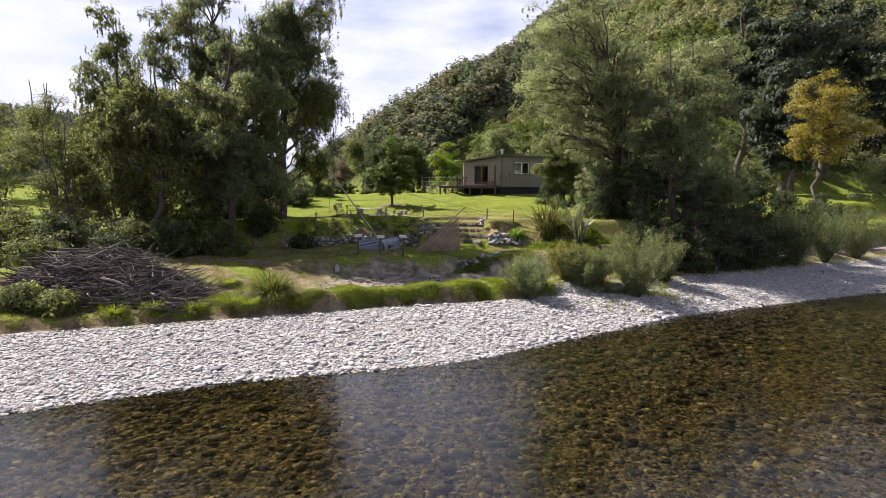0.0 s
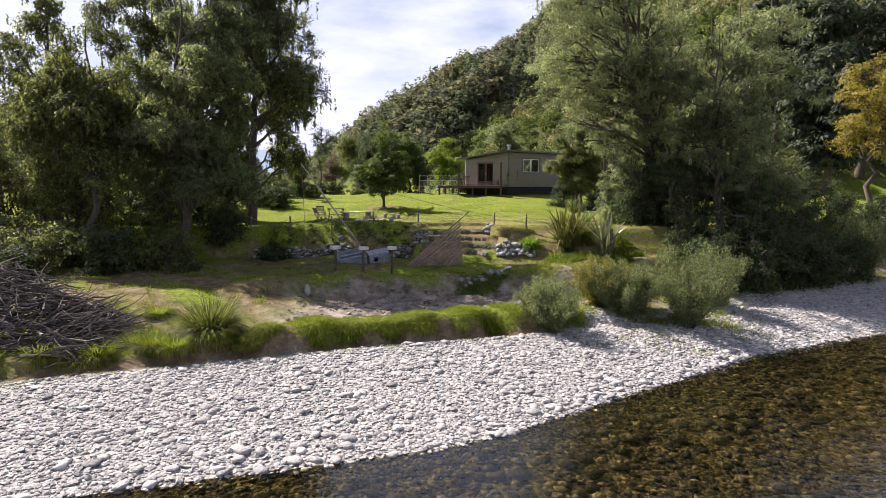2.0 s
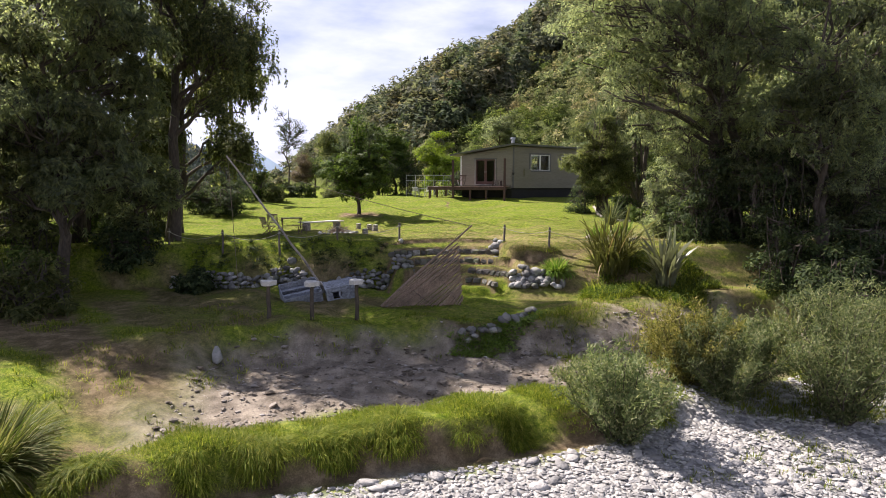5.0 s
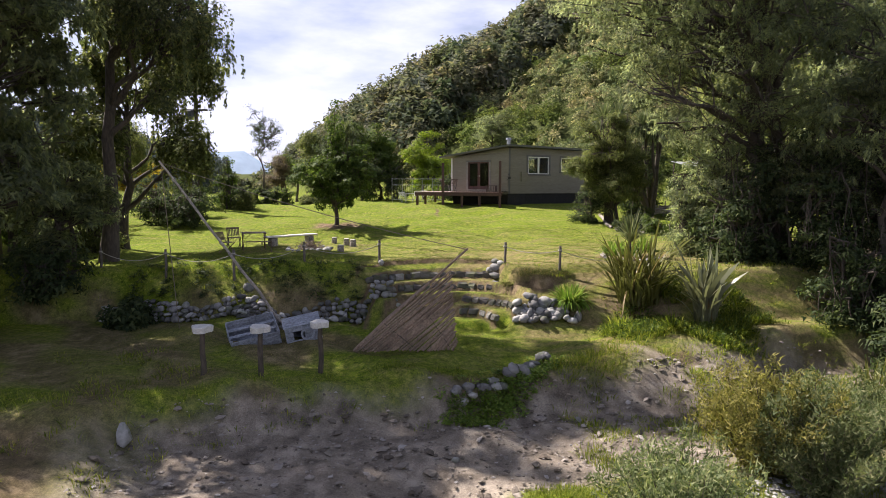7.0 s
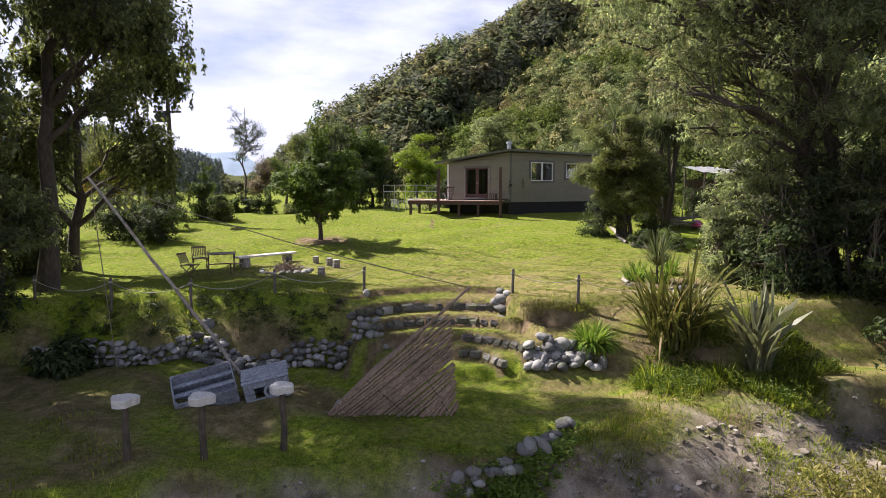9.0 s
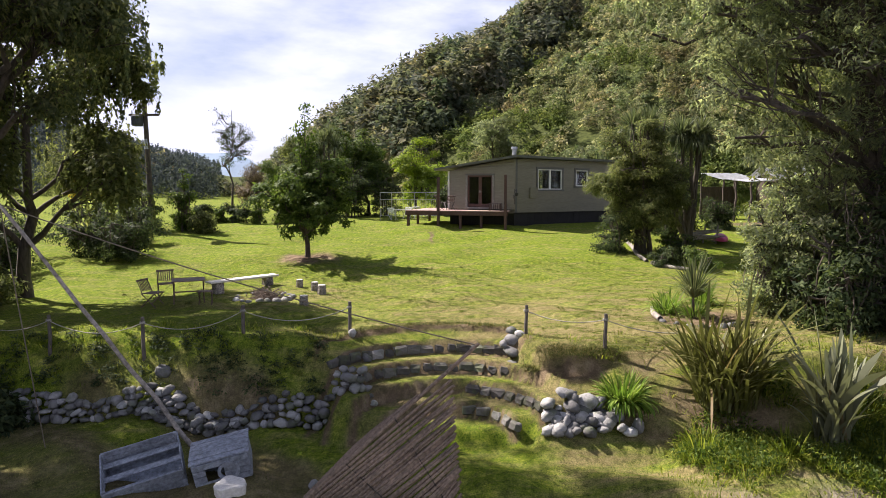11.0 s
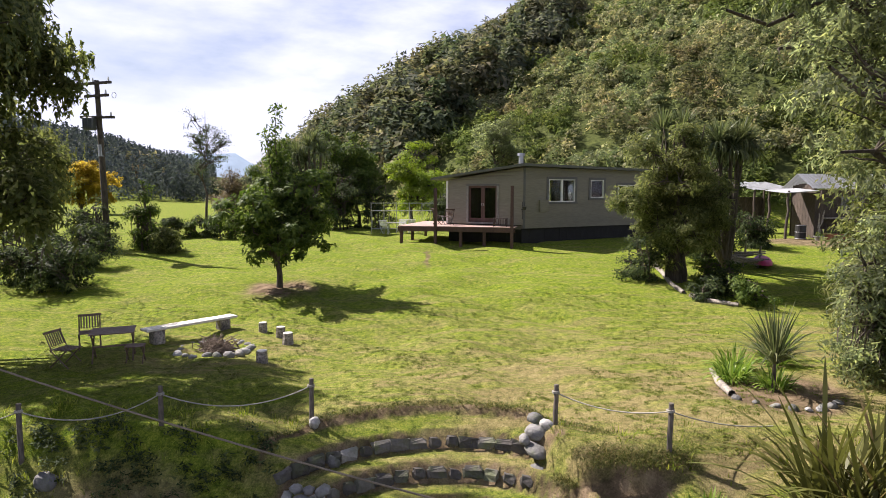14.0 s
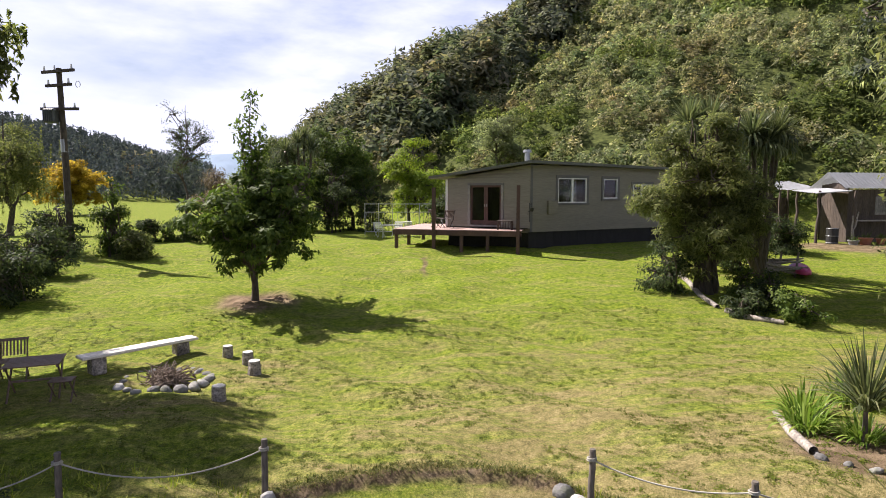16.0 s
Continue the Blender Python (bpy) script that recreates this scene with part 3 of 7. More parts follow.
def axis(parts):
    out = [parts[0][0]]
    for a, b, s in parts:
        n = max(1, round((b - a) / s))
        out += list(np.linspace(a, b, n + 1)[1:])
    return np.array(out)


gx = axis([(-2500, -600, 190), (-600, -160, 22), (-160, -60, 5), (-60, -22, 1.2), (-22, -4, 0.24), (-4, 5, 0.11), (5, 16, 0.22), (16, 40, 0.7), (40, 120, 4), (120, 600, 24), (600, 2500, 190)])
gy = axis([(-400, -60, 24), (-60, 8, 2.5), (8, 40, 0.22), (40, 47.5, 0.11), (47.5, 70, 0.28), (70, 110, 1.5), (110, 260, 5), (260, 700, 20), (700, 2900, 200)])
GX, GY = np.meshgrid(gx, gy)
GZ = height(GX, GY)
nx, ny = len(gx), len(gy)
ii = (np.arange(ny - 1)[:, None] * nx + np.arange(nx - 1)[None]).ravel()
ground_me = mesh_np("ground", np.stack([GX, GY, GZ], -1).reshape(-1, 3), np.stack([ii, ii + 1, ii + nx + 1, ii + nx], -1), M_GROUND, True)
X, Y, Z = GX.ravel(), GY.ravel(), GZ.ravel()
yf_, yl_, yw_ = foot(X), lip(X), wall_line(X)
uneven = wav(X, Y, 1.6, 0.7)
leftm, rightm = sm(-4.5, -7.5, X + uneven), sm(5.5, 8.5, X)
masks = {
    "bed": sm(0.05, -0.03, Z) * (Y < 60),
    "shingle": sm(yf_ + 0.5 + 1.6 * sm(3.5, 7, X), yf_ - 0.3 + 1.2 * sm(3.5, 7, X), Y + 0.35 * uneven),
    "sand": np.maximum(sm(yf_ + 2.2, yf_ + 3.2, Y + 0.5 * uneven) * sm(yl_ + 0.1, yl_ - 0.7, Y + 0.3 * uneven) * (1 - leftm),
                       0.95 * sm(-0.45, 0.15, wav(X, Y, 1.3, 6.0)) * sm(5.0, 7.0, X) * sm(yf_ + 1.5, yf_ + 2.5, Y) * sm(41.0, 39.5, Y)),
    "soil": np.maximum.reduce([
        0.9 * sm(-0.7, 0.1, wav(X, Y, 2.3, 3.0)) * leftm * sm(yf_ + 2, yf_ + 5, Y) * sm(44, 40, Y),
        0.85 * sm(-0.4, 0.2, wav(X, Y, 0.9, 2.5)) * leftm * sm(yf_ + 0.3, yf_ + 0.8, Y) * sm(yf_ + 4.0, yf_ + 3.0, Y),
        0.85 * sm(-0.1, 0.5, wav(X, Y, 1.4, 5.0)) * sm(yl_ - 1.3, yl_ - 0.6, Y) * sm(yl_ + 0.4, yl_ - 0.1, Y),
        0.8 * sm(yw_ - 0.3, yw_, Y) * sm(yw_ + 1.0, yw_ + 0.3, Y) * sm(-0.3, 0.5, uneven),
        0.75 * sm(-0.25, 0.35, wav(X, Y, 1.7, 8.0)) * sm(1.0, -2.0, X) * sm(yl_, yl_ + 1.0, Y) * sm(yw_ + 0.2, yw_ - 0.2, Y),
        0.95 * sm(2.9, 3.3, X) * sm(5.2, 4.5, X) * sm(43.5, 43.75, Y + 0.14 * wav(X, Y, 0.8, 4.0)) * sm(44.0, 43.92, Y + 0.14 * wav(X, Y, 0.8, 4.0)),
        0.6 * sm(2.9, 3.4, X) * sm(7.4, 6.0, X) * sm(41.8, 42.3, Y) * sm(44.6, 43.6, Y) * sm(-0.1, 0.5, wav(X, Y, 0.7, 3.0)),
        0.95 * sm(1.6, 1.0, np.hypot(X - 8.1, (Y - 46.7) * 1.1) + 0.35 * uneven),
        0.9 * sm(3.2, 1.8, np.hypot(X - 21.6, (Y - 67.3) * 1.3) + 0.6 * uneven),
        0.85 * sm(0.14, 0.05, np.abs(X - 0.95 - 0.05 * np.sin(Y * 3))) * sm(61.0, 62.0, Y) * sm(65.6, 65.0, Y),
        0.95 * sm(0.15, 0.05, np.min([np.abs(np.hypot(X - STEP_C[0], Y - STEP_C[1]) - q + 0.02) for q in STEP_R], axis=0)) * (Y > 42.5) * (X < 3.2) * (X > -2.2),
        sm(1.7, 0.9, np.hypot(X + 4.6, Y - 57.7)) * sm(-0.5, 0.4, uneven + 0.3),
        0.95 * sm(yf_ + 0.1, yf_ + 0.4, Y) * sm(yf_ + 1.15, yf_ + 0.7, Y + 0.3 * uneven)]),
    "dry": np.clip(1.0 * sm(58, 46, Y) * sm(-6, 4, X) * sm(43, 45, Y) + 0.5 * sm(4.0, 1.5, np.hypot(X + 4.8, Y - 51.0)) + 0.7 * sm(2.7, 3.4, X) * sm(47, 43, Y), 0, 1),
    "hill": sm(0.5, 2.5, hill_height(X, Y)) + sm(190, 240, Y) * sm(0.5, 6, np.maximum(-X - 0.30 * (Y - 37) - 4, 0)),
}
for key, val in masks.items():
    at = ground_me.attributes.new(key, "FLOAT", "POINT")
    at.data.foreach_set("value", np.clip(val, 0, 1).astype(np.float32))
ground = tagged(new("ground", ground_me), "river bed, shingle, sandy bank, mown lawn, meadow and hillside", "ground", kind="structure")

water_me = mesh_np("water", [(-2500, -400, 0), (2500, -400, 0), (2500, 70, 0), (-2500, 70, 0)], [(0, 1, 2, 3)], M_WATER)
water = tagged(new("water", water_me), "clear shallow brown-green river with ripples and sky reflections", "river", kind="structure")


def gz(x, y):
    return float(height(x, y))


# ---- house, deck and what stands on it ----
M_CLAD = plain("house_cladding", (0.20, 0.182, 0.138), 0.65, var=0.14, scale=2.0, bump=0.003, stretch=(0.3, 0.3, 3))
M_TRIM = plain("grey_window_trim", (0.115, 0.11, 0.105), 0.6, var=0.15)
M_WHITE = plain("white_window_paint", (0.70, 0.69, 0.66), 0.5, var=0.08)
M_BROWN = plain("brown_deck_timber", (0.085, 0.042, 0.034), 0.7, var=0.3, stretch=(1, 1, 0.3))
M_DECK = plain("pink_weathered_decking", (0.40, 0.27, 0.235), 0.75, var=0.2, stretch=(0.2, 3, 1))
M_SUBFLOOR = plain("black_subfloor_boards", (0.018, 0.017, 0.017), 0.8, var=0.3)
M_ROOF = plain("olive_roof_metal", (0.085, 0.088, 0.068), 0.45, metal=0.0, var=0.15)
M_STEEL = plain("galvanised_steel", (0.42, 0.43, 0.44), 0.4, metal=0.8, var=0.15)
M_IRON = plain("black_iron", (0.02, 0.02, 0.02), 0.55, var=0.3)
M_INSIDE = plain("dim_room_lining", (0.16, 0.14, 0.12), 0.8, var=0.15)
glass = Mat("window_glass", rough=0.02)
g_tr, g_gl, g_fr, g_mx = (glass.n.new(k) for k in ("ShaderNodeBsdfTransparent", "ShaderNodeBsdfGlossy", "ShaderNodeFresnel", "ShaderNodeMixShader"))
g_tr.inputs["Color"].default_value = (0.75, 0.8, 0.78, 1)
g_gl.inputs["Roughness"].default_value = 0.02
g_fr.inputs["IOR"].default_value = 1.5
glass.l.new(g_fr.outputs[0], g_mx.inputs[0])
glass.l.new(g_tr.outputs[0], g_mx.inputs[1])
glass.l.new(g_gl.outputs[0], g_mx.inputs[2])
glass.l.new(g_mx.outputs[0], glass.n.get("Material Output").inputs["Surface"])
M_GLASS = glass.m

HB = Vector((5.95, 66.6, 5.4))
HC, HL, HR = Vector((5.95, 66.6)), Vector((2.1, 68.8)), Vector((15.0, 71.4))
house = thing("house", tuple(HB), "low olive-grey weatherboard cottage with a monopitch roof", "house")


class Face:
    """A wall's plane: s metres along it, z up, o outwards; gives places in the house's space."""

    def __init__(self, a, b):
        self.a, self.d = a, (b - a).normalized()
        self.size = (b - a).length
        n = Vector((-self.d.y, self.d.x))
        self.n = n if n.y < 0 else -n

    def at(self, s, z, o):
        p = self.a + self.d * s + self.n * o
        return Vector((p.x, p.y, z)) - HB

    def slab(self, bm, poly, o0, o1, o1_low=None):
        """A plate over a polygon of (s, z), from o0 out to o1; o1_low is for its lowest corners."""
        zmin = min(z for s, z in poly)
        back = [bm.verts.new(self.at(s, z, o0)) for s, z in poly]
        front = [bm.verts.new(self.at(s, z, o1_low if o1_low and z == zmin else o1)) for s, z in poly]
        n = len(poly)
        bm.faces.new(front)
        bm.faces.new(back[::-1])
        for i in range(n):
            bm.faces.new((back[i], back[(i + 1) % n], front[(i + 1) % n], front[i]))

    def rect(self, s0, s1, z0, z1, o0, o1):
        bm = bmesh.new()
        self.slab(bm, [(s0, z0), (s1, z0), (s1, z1), (s0, z1)], o0, o1)
        bmesh.ops.recalc_face_normals(bm, faces=bm.faces)
        return bm


def clad(face, name, openings, z0, top):
    """A wall: a lined core with its openings, and lapped boards over it."""
    bm = bmesh.new()
    cuts = sorted({0.0, face.size, *(v for o in openings for v in o[:2])})
    for s0, s1 in zip(cuts, cuts[1:]):
        o = next((o for o in openings if o[0] <= s0 + 1e-6 and o[1] >= s1 - 1e-6), None)
        spans = [(z0, None)] if o is None else ([(z0, o[2])] if o[2] > z0 + 0.01 else []) + [(o[3], None)]
        for za, zb in spans:
            face.slab(bm, [(s0, za), (s1, za), (s1, zb or top(s1)), (s0, zb or top(s0))], -0.12, -0.012)
    bmesh.ops.recalc_face_normals(bm, faces=bm.faces)
    wall = part(name, bm, M_INSIDE, house)
    step, z = 0.185, z0
    while z < max(top(0), top(face.size)):
        z1 = z + step
        edges = sorted({0.0, face.size, *(v for o in openings if o[2] < z1 - 0.01 and o[3] > z + 0.01 for v in o[:2])})
        for s0, s1 in zip(edges, edges[1:]):
            mid = (s0 + s1) / 2
            if any(o[0] < mid < o[1] and o[2] < z1 - 0.01 and o[3] > z + 0.01 for o in openings):
                continue
            ta, tb = min(z1 + 0.012, top(s0)), min(z1 + 0.012, top(s1))
            if ta <= z + 0.01 and tb <= z + 0.01:
                continue
            if min(ta, tb) <= z + 0.01:
                k = (z + 0.012 - top(s0)) / (top(s1) - top(s0))
                sc = s0 + (s1 - s0) * k
                s0, s1 = (sc, s1) if ta <= z + 0.01 else (s0, sc)
                ta, tb = min(z1, top(s0)), min(z1, top(s1))
            b = bmesh.new()
            face.slab(b, [(s0, z), (s1, z), (s1, tb), (s0, ta)], -0.01, 0.006, 0.024)
            bmesh.ops.recalc_face_normals(b, faces=b.faces)
            part("weatherboard", b, M_CLAD, wall)
        z = z1
    return wall


fl, fr = Face(HC, HL), Face(HC, HR)
W1, W2, W3 = (1.66, 3.5, 7.62, 8.83), (4.62, 5.6, 7.82, 8.81), (6.7, 8.1, 7.68, 8.55)
DOOR = (1.46, 3.1, 6.5, 8.47)
clad(fl, "wall_front", [DOOR], 6.44, lambda s: 9.44 - 0.147 * s)
clad(fr, "wall_side", [W1, W2, W3], 6.26, lambda s: 9.42 - 0.008 * s)


def window(face, op, panes):
    s0, s1, z0, z1 = op
    win = part("window", face.rect(s0 - 0.13, s1 + 0.13, z1, z1 + 0.13, 0.0, 0.05), M_TRIM, house, "white-framed window with dark grey trim")
    for r in ((s0 - 0.13, s0, z0, z1), (s1, s1 + 0.13, z0, z1)):
        part("trim", face.rect(*r, 0.0, 0.05), M_TRIM, win)
    part("sill", face.rect(s0 - 0.15, s1 + 0.15, z0 - 0.1, z0, 0.0, 0.08), M_TRIM, win)
    w = 0.055
    for r in ((s0, s1, z1 - w, z1), (s0, s1, z0, z0 + w), (s0, s0 + w, z0 + w, z1 - w), (s1 - w, s1, z0 + w, z1 - w)):
        part("sash", face.rect(*r, -0.06, 0.03), M_WHITE, win)
    for i in range(1, panes):
        m = s0 + (s1 - s0) * i / panes
        part("mullion", face.rect(m - 0.06, m + 0.06, z0 + w, z1 - w, -0.06, 0.034), M_WHITE, win)
    part("pane", face.rect(s0 + w, s1 - w, z0 + w, z1 - w, -0.035, -0.03), M_GLASS, win, "dark reflecting glass")


window(fr, W1, 2)
window(fr, W2, 1)
window(fr, W3, 2)
part("meter_box", fr.rect(1.02, 1.6, 7.12, 7.74, 0.02, 0.14), M_CLAD, house)
part("corner_board", fr.rect(-0.02, 0.12, 6.26, 9.4, 0.02, 0.05), M_TRIM, house)
part("corner_board", fl.rect(-0.02, 0.08, 6.44, 9.4, 0.02, 0.05), M_CLAD, house)
part("corner_board", fl.rect(fl.size - 0.09, fl.size + 0.02, 6.44, 8.76, 0.02, 0.055), M_WHITE, house, "pale corner board")
# french doors
s0, s1, z0, z1 = DOOR
door = part("french_door", fl.rect(s0 - 0.13, s1 + 0.13, z1, z1 + 0.1, 0.0, 0.06), M_TRIM, house, "closed glazed double doors with weathered grey frame")
M_OLDWOOD = plain("weathered_grey_wood", (0.25, 0.235, 0.215), 0.85, var=0.3, stretch=(1, 1, 0.2))
for a, b in ((s0 - 0.13, s0), (s1, s1 + 0.13)):
    part("door_frame", fl.rect(a, b, z0, z1, 0.0, 0.06), M_OLDWOOD, door)
part("threshold", fl.rect(s0 - 0.05, s1 + 0.05, z0 - 0.04, z0 + 0.04, 0.0, 0.1), M_OLDWOOD, door)
mid = (s0 + s1) / 2
for a, b in ((s0, mid - 0.005), (mid + 0.005, s1)):
    leaf = part("door_leaf", fl.rect(a, b, z0 + 0.04, z0 + 0.26, -0.07, -0.03), M_BROWN, door)
    for r in ((a, b, z1 - 0.1, z1), (a, a + 0.1, z0 + 0.26, z1 - 0.1), (b - 0.1, b, z0 + 0.26, z1 - 0.1)):
        part("stile", fl.rect(*r, -0.07, -0.03), M_BROWN, leaf)
    part("pane", fl.rect(a + 0.1, b - 0.1, z0 + 0.26, z1 - 0.1, -0.052, -0.048), M_GLASS, leaf)
    k = a + 0.05 if a > mid else b - 0.05
    part("handle", fl.rect(k - 0.012, k + 0.012, 7.42, 7.56, -0.03, 0.01), M_STEEL, leaf)
# dark boards below the side wall
for i in range(20):
    a = fr.size * i / 20
    part("subfloor_board", fr.rect(a + 0.004, a + fr.size / 20 - 0.004, 5.0, 6.25, -0.16, -0.1), M_SUBFLOOR, house)
for i in range(9):
    a = fl.size * i / 9
    part("subfloor_board", fl.rect(a + 0.004, a + fl.size / 9 - 0.004, 5.0, 6.43, -0.3, -0.24), M_SUBFLOOR, house)


def plate(pts, z0, tops):
    """A slab over an outline of (x, y)."""
    bm = bmesh.new()
    b = [bm.verts.new(Vector((x, y, z0 if np.ndim(z0) == 0 else z0[i])) - HB) for i, (x, y) in enumerate(pts)]
    t = [bm.verts.new(Vector((x, y, z)) - HB) for (x, y), z in zip(pts, tops)]
    n = len(pts)
    for i in range(n):
        bm.faces.new((b[i], b[(i + 1) % n], t[(i + 1) % n], t[i]))
    bm.faces.new(t)
    bm.faces.new(b[::-1])
    bmesh.ops.recalc_face_normals(bm, faces=bm.faces)
    return bm


BL, BR = Vector((4.9, 74.0)), Vector((14.0, 76.5))
part("back_wall", plate([(4.9, 74.0), (8.2, 74.9), (8.2, 75.02), (4.87, 74.12)], 6.3, [9.1] * 4), M_INSIDE, house)
part("back_wall", plate([(9.2, 75.17), (14.0, 76.5), (14.0, 76.62), (9.2, 75.29)], 6.3, [9.2] * 4), M_INSIDE, house)
part("back_wall", plate([(8.2, 74.9), (9.2, 75.17), (9.2, 75.29), (8.2, 75.02)], 6.3, [7.2] * 4), M_INSIDE, house)
part("end_wall", plate([(2.1, 68.8), (4.9, 74.0), (5.0, 73.95), (2.22, 68.75)], 6.3, [8.75] * 4), M_CLAD, house)
part("end_wall", plate([(15.0, 71.4), (14.0, 76.5), (13.9, 76.5), (14.88, 71.4)], 6.3, [9.3] * 4), M_CLAD, house)
part("floor", plate([(2.2, 68.85), (5.95, 66.75), (14.9, 71.5), (13.9, 76.5), (5.0, 74.0)], 6.2, [6.4] * 5), M_INSIDE, house)
tops = [9.62, 9.44, 9.36, 9.2, 8.92, 8.92]
outline = [(5.9, 66.1), (15.6, 71.3), (14.6, 77.2), (9.5, 76.2), (4.2, 75.4), (1.2, 68.95)]
part("roof", plate(outline, [t - 0.13 for t in tops], tops), M_ROOF, house, "thin olive metal roof with dark fascia")
bm = bmesh.new()
bmesh.ops.create_cone(bm, segments=14, radius1=0.14, radius2=0.14, depth=0.62, cap_ends=True, matrix=pose(0.42, 3.4, 4.48))
bmesh.ops.create_cone(bm, segments=14, radius1=0.22, radius2=0.2, depth=0.14, cap_ends=True, matrix=pose(0.42, 3.4, 4.86))
part("flue", bm, M_STEEL, house, "short steel stove flue")

# deck
DF0, DF1 = Vector((-0.52, 67.5)), Vector((5.4, 65.75))
df = Face(DF0, DF1)
deck = thing("deck", (-0.52, 67.5, 5.4), "raised timber deck with dark red-brown posts", "deck")
deck.matrix_basis = pose(*HB)
for i in range(34):
    o = -0.145 * i
    s_end = df.size if o > -0.95 else df.size - (-o - 0.95) * 1.05 if o > -1.9 else 2.5
    part("decking_board", df.rect(0, s_end, 6.34, 6.375, o - 0.138, o), M_DECK, deck)
part("fascia", df.rect(-0.02, df.size + 0.02, 6.1, 6.335, -0.03, 0.02), M_BROWN, deck)
part("joist", df.rect(0, 0.06, 6.1, 6.33, -4.9, -0.04), M_BROWN, deck)
for s in (0.12, 2.05, 3.35, 4.6, 6.05):
    tall = s in (2.05, 6.05)
    zt = (8.36 if s < 3 else 8.46) if tall else 6.1
    part("post", df.rect(s - 0.075, s + 0.075, 5.1, zt, 0.021 if tall else -0.2, 0.16 if tall else -0.06), M_BROWN, deck)
for o in (-1.9, -4.6):
    part("post", df.rect(0.1, 0.24, 5.1, 6.1, o - 0.14, o), M_BROWN, deck)


def chair_frame(name, m, label, mat, seat_mat, w=0.5, back=0.85, group="", slats=6):
    """A slatted garden chair: crossed legs, seat slats, leaning back."""
    ob = thing(name, (0, 0, 0), label, "chair", group)
    ob.matrix_basis = m
    for x in (-w / 2, w / 2):
        for y0, y1, zt in ((-0.24, 0.26, 0.45), (0.28, -0.2, 0.45)):
            v, f = tubes([([(x, y0, 0), (x, y1, zt)], [0.018, 0.018])], 4)
            part("leg", mesh_np("leg", v, f, mat), None, ob)
        v, f = tubes([([(x, 0.2, 0.42), (x, 0.38, back)], [0.02, 0.016])], 4)
        part("back_post", mesh_np("back_post", v, f, mat), None, ob)
    for i in range(slats):
        part("seat_slat", box((w, 0.055, 0.018), pose(0, -0.22 + 0.085 * i, 0.45)), seat_mat, ob)
    for i in range(7):
        x = -w / 2 + 0.05 + (w - 0.1) * i / 6
        part("back_slat", box((0.035, 0.012, back - 0.52), pose(x, 0.29, (back + 0.5) / 2, -22)), seat_mat, ob)
    part("back_rail", box((w + 0.06, 0.03, 0.06), pose(0, 0.385, back, -22)), seat_mat, ob)
    return ob


def on_deck(s, o):
    p = DF0 + df.d * s + df.n * o
    return p.x, p.y


M_DARKWOOD = plain("dark_weathered_wood", (0.07, 0.05, 0.042), 0.8, var=0.35)
for s, o, r in ((2.35, -1.3, 200), (1.75, -1.9, 120)):
    x, y = on_deck(s, o)
    chair_frame("deck_chair", pose(x, y, 6.376, 0, 0, r), "dark slatted chair on the timber deck", M_IRON, M_DARKWOOD, group="chairs on the deck")
x, y = on_deck(5.35, -0.55)
bench = thing("deck_bench", (x, y, 6.376), "low dark slatted bench on the deck", "bench", rz=-17)
for i in range(4):
    part("slat", box((0.75, 0.08, 0.03), pose(0, -0.15 + 0.1 * i, 0.42)), M_DARKWOOD, bench)
for a in (-0.33, 0.33):
    for b in (-0.14, 0.14):
        part("leg", box((0.05, 0.05, 0.41), pose(a, b, 0.2)), M_DARKWOOD, bench)
for i in range(6):
    part("spindle", box((0.03, 0.03, 0.3), pose(-0.3 + 0.12 * i, -0.2, 0.24)), M_DARKWOOD, bench)
orn = thing("wall_planter", tuple(fr.at(-0.12, 7.2, 0.12) + HB), "black iron planter bracket on the house corner", "planter")
v, f = tubes([([(0, 0, -0.45), (0, 0, 0.45)], [0.02, 0.02]), ([(0, 0, 0.35), (0.05, -0.25, 0.42), (0.05, -0.32, 0.25)], [0.014] * 3), ([(0, 0, 0.0), (-0.1, -0.2, 0.08), (-0.12, -0.28, -0.1)], [0.014] * 3)], 5)
part("bracket", mesh_np("bracket", v, f, M_IRON), None, orn)
bm = bmesh.new()
bmesh.ops.create_cone(bm, segments=10, radius1=0.08, radius2=0.12, depth=0.16, cap_ends=True, matrix=pose(0.05, -0.28, 0.13))
part("pot", bm, M_IRON, orn)

# fenced yard behind the deck, with pale garden furniture
yard = thing("yard_fence", (-2.6, 76.0, gz(-2.6, 76)), "galvanised pipe and mesh fence round the yard", "fence")
for i in range(6):
    part("post", mesh_np("post", *tubes([([(0.84 * i, 0, -0.1), (0.84 * i, 0, 2.1)], [0.025, 0.025])], 6), M_STEEL, True), None, yard)
for z in (0.35, 1.55, 2.05):
    part("rail", mesh_np("rail", *tubes([([(0, 0, z), (4.2, 0, z)], [0.02, 0.02])], 5), M_STEEL, True), None, yard)
for i in range(26):
    part("wire", mesh_np("wire", *tubes([([(0.16 * i + 0.08, 0, 0.35), (0.16 * i + 0.08, 0, 1.55)], [0.006, 0.006])], 3), M_STEEL), None, yard)
for i, (x, y, r) in enumerate(((-1.6, 74.6, 30), (-0.6, 74.9, -20), (0.2, 74.4, 160))):
    chair_frame("garden_chair", pose(x, y, gz(x, y), 0, 0, r), "pale metal garden chair on the grass", M_STEEL, M_WHITE, group="chairs in the yard")
tbl = thing("garden_table", (-0.9, 74.2, gz(-0.9, 74.2)), "pale metal garden table in the yard", "table")
part("tabletop", box((1.2, 0.7, 0.04), pose(0, 0, 0.74), 0.01), M_STEEL, tbl)
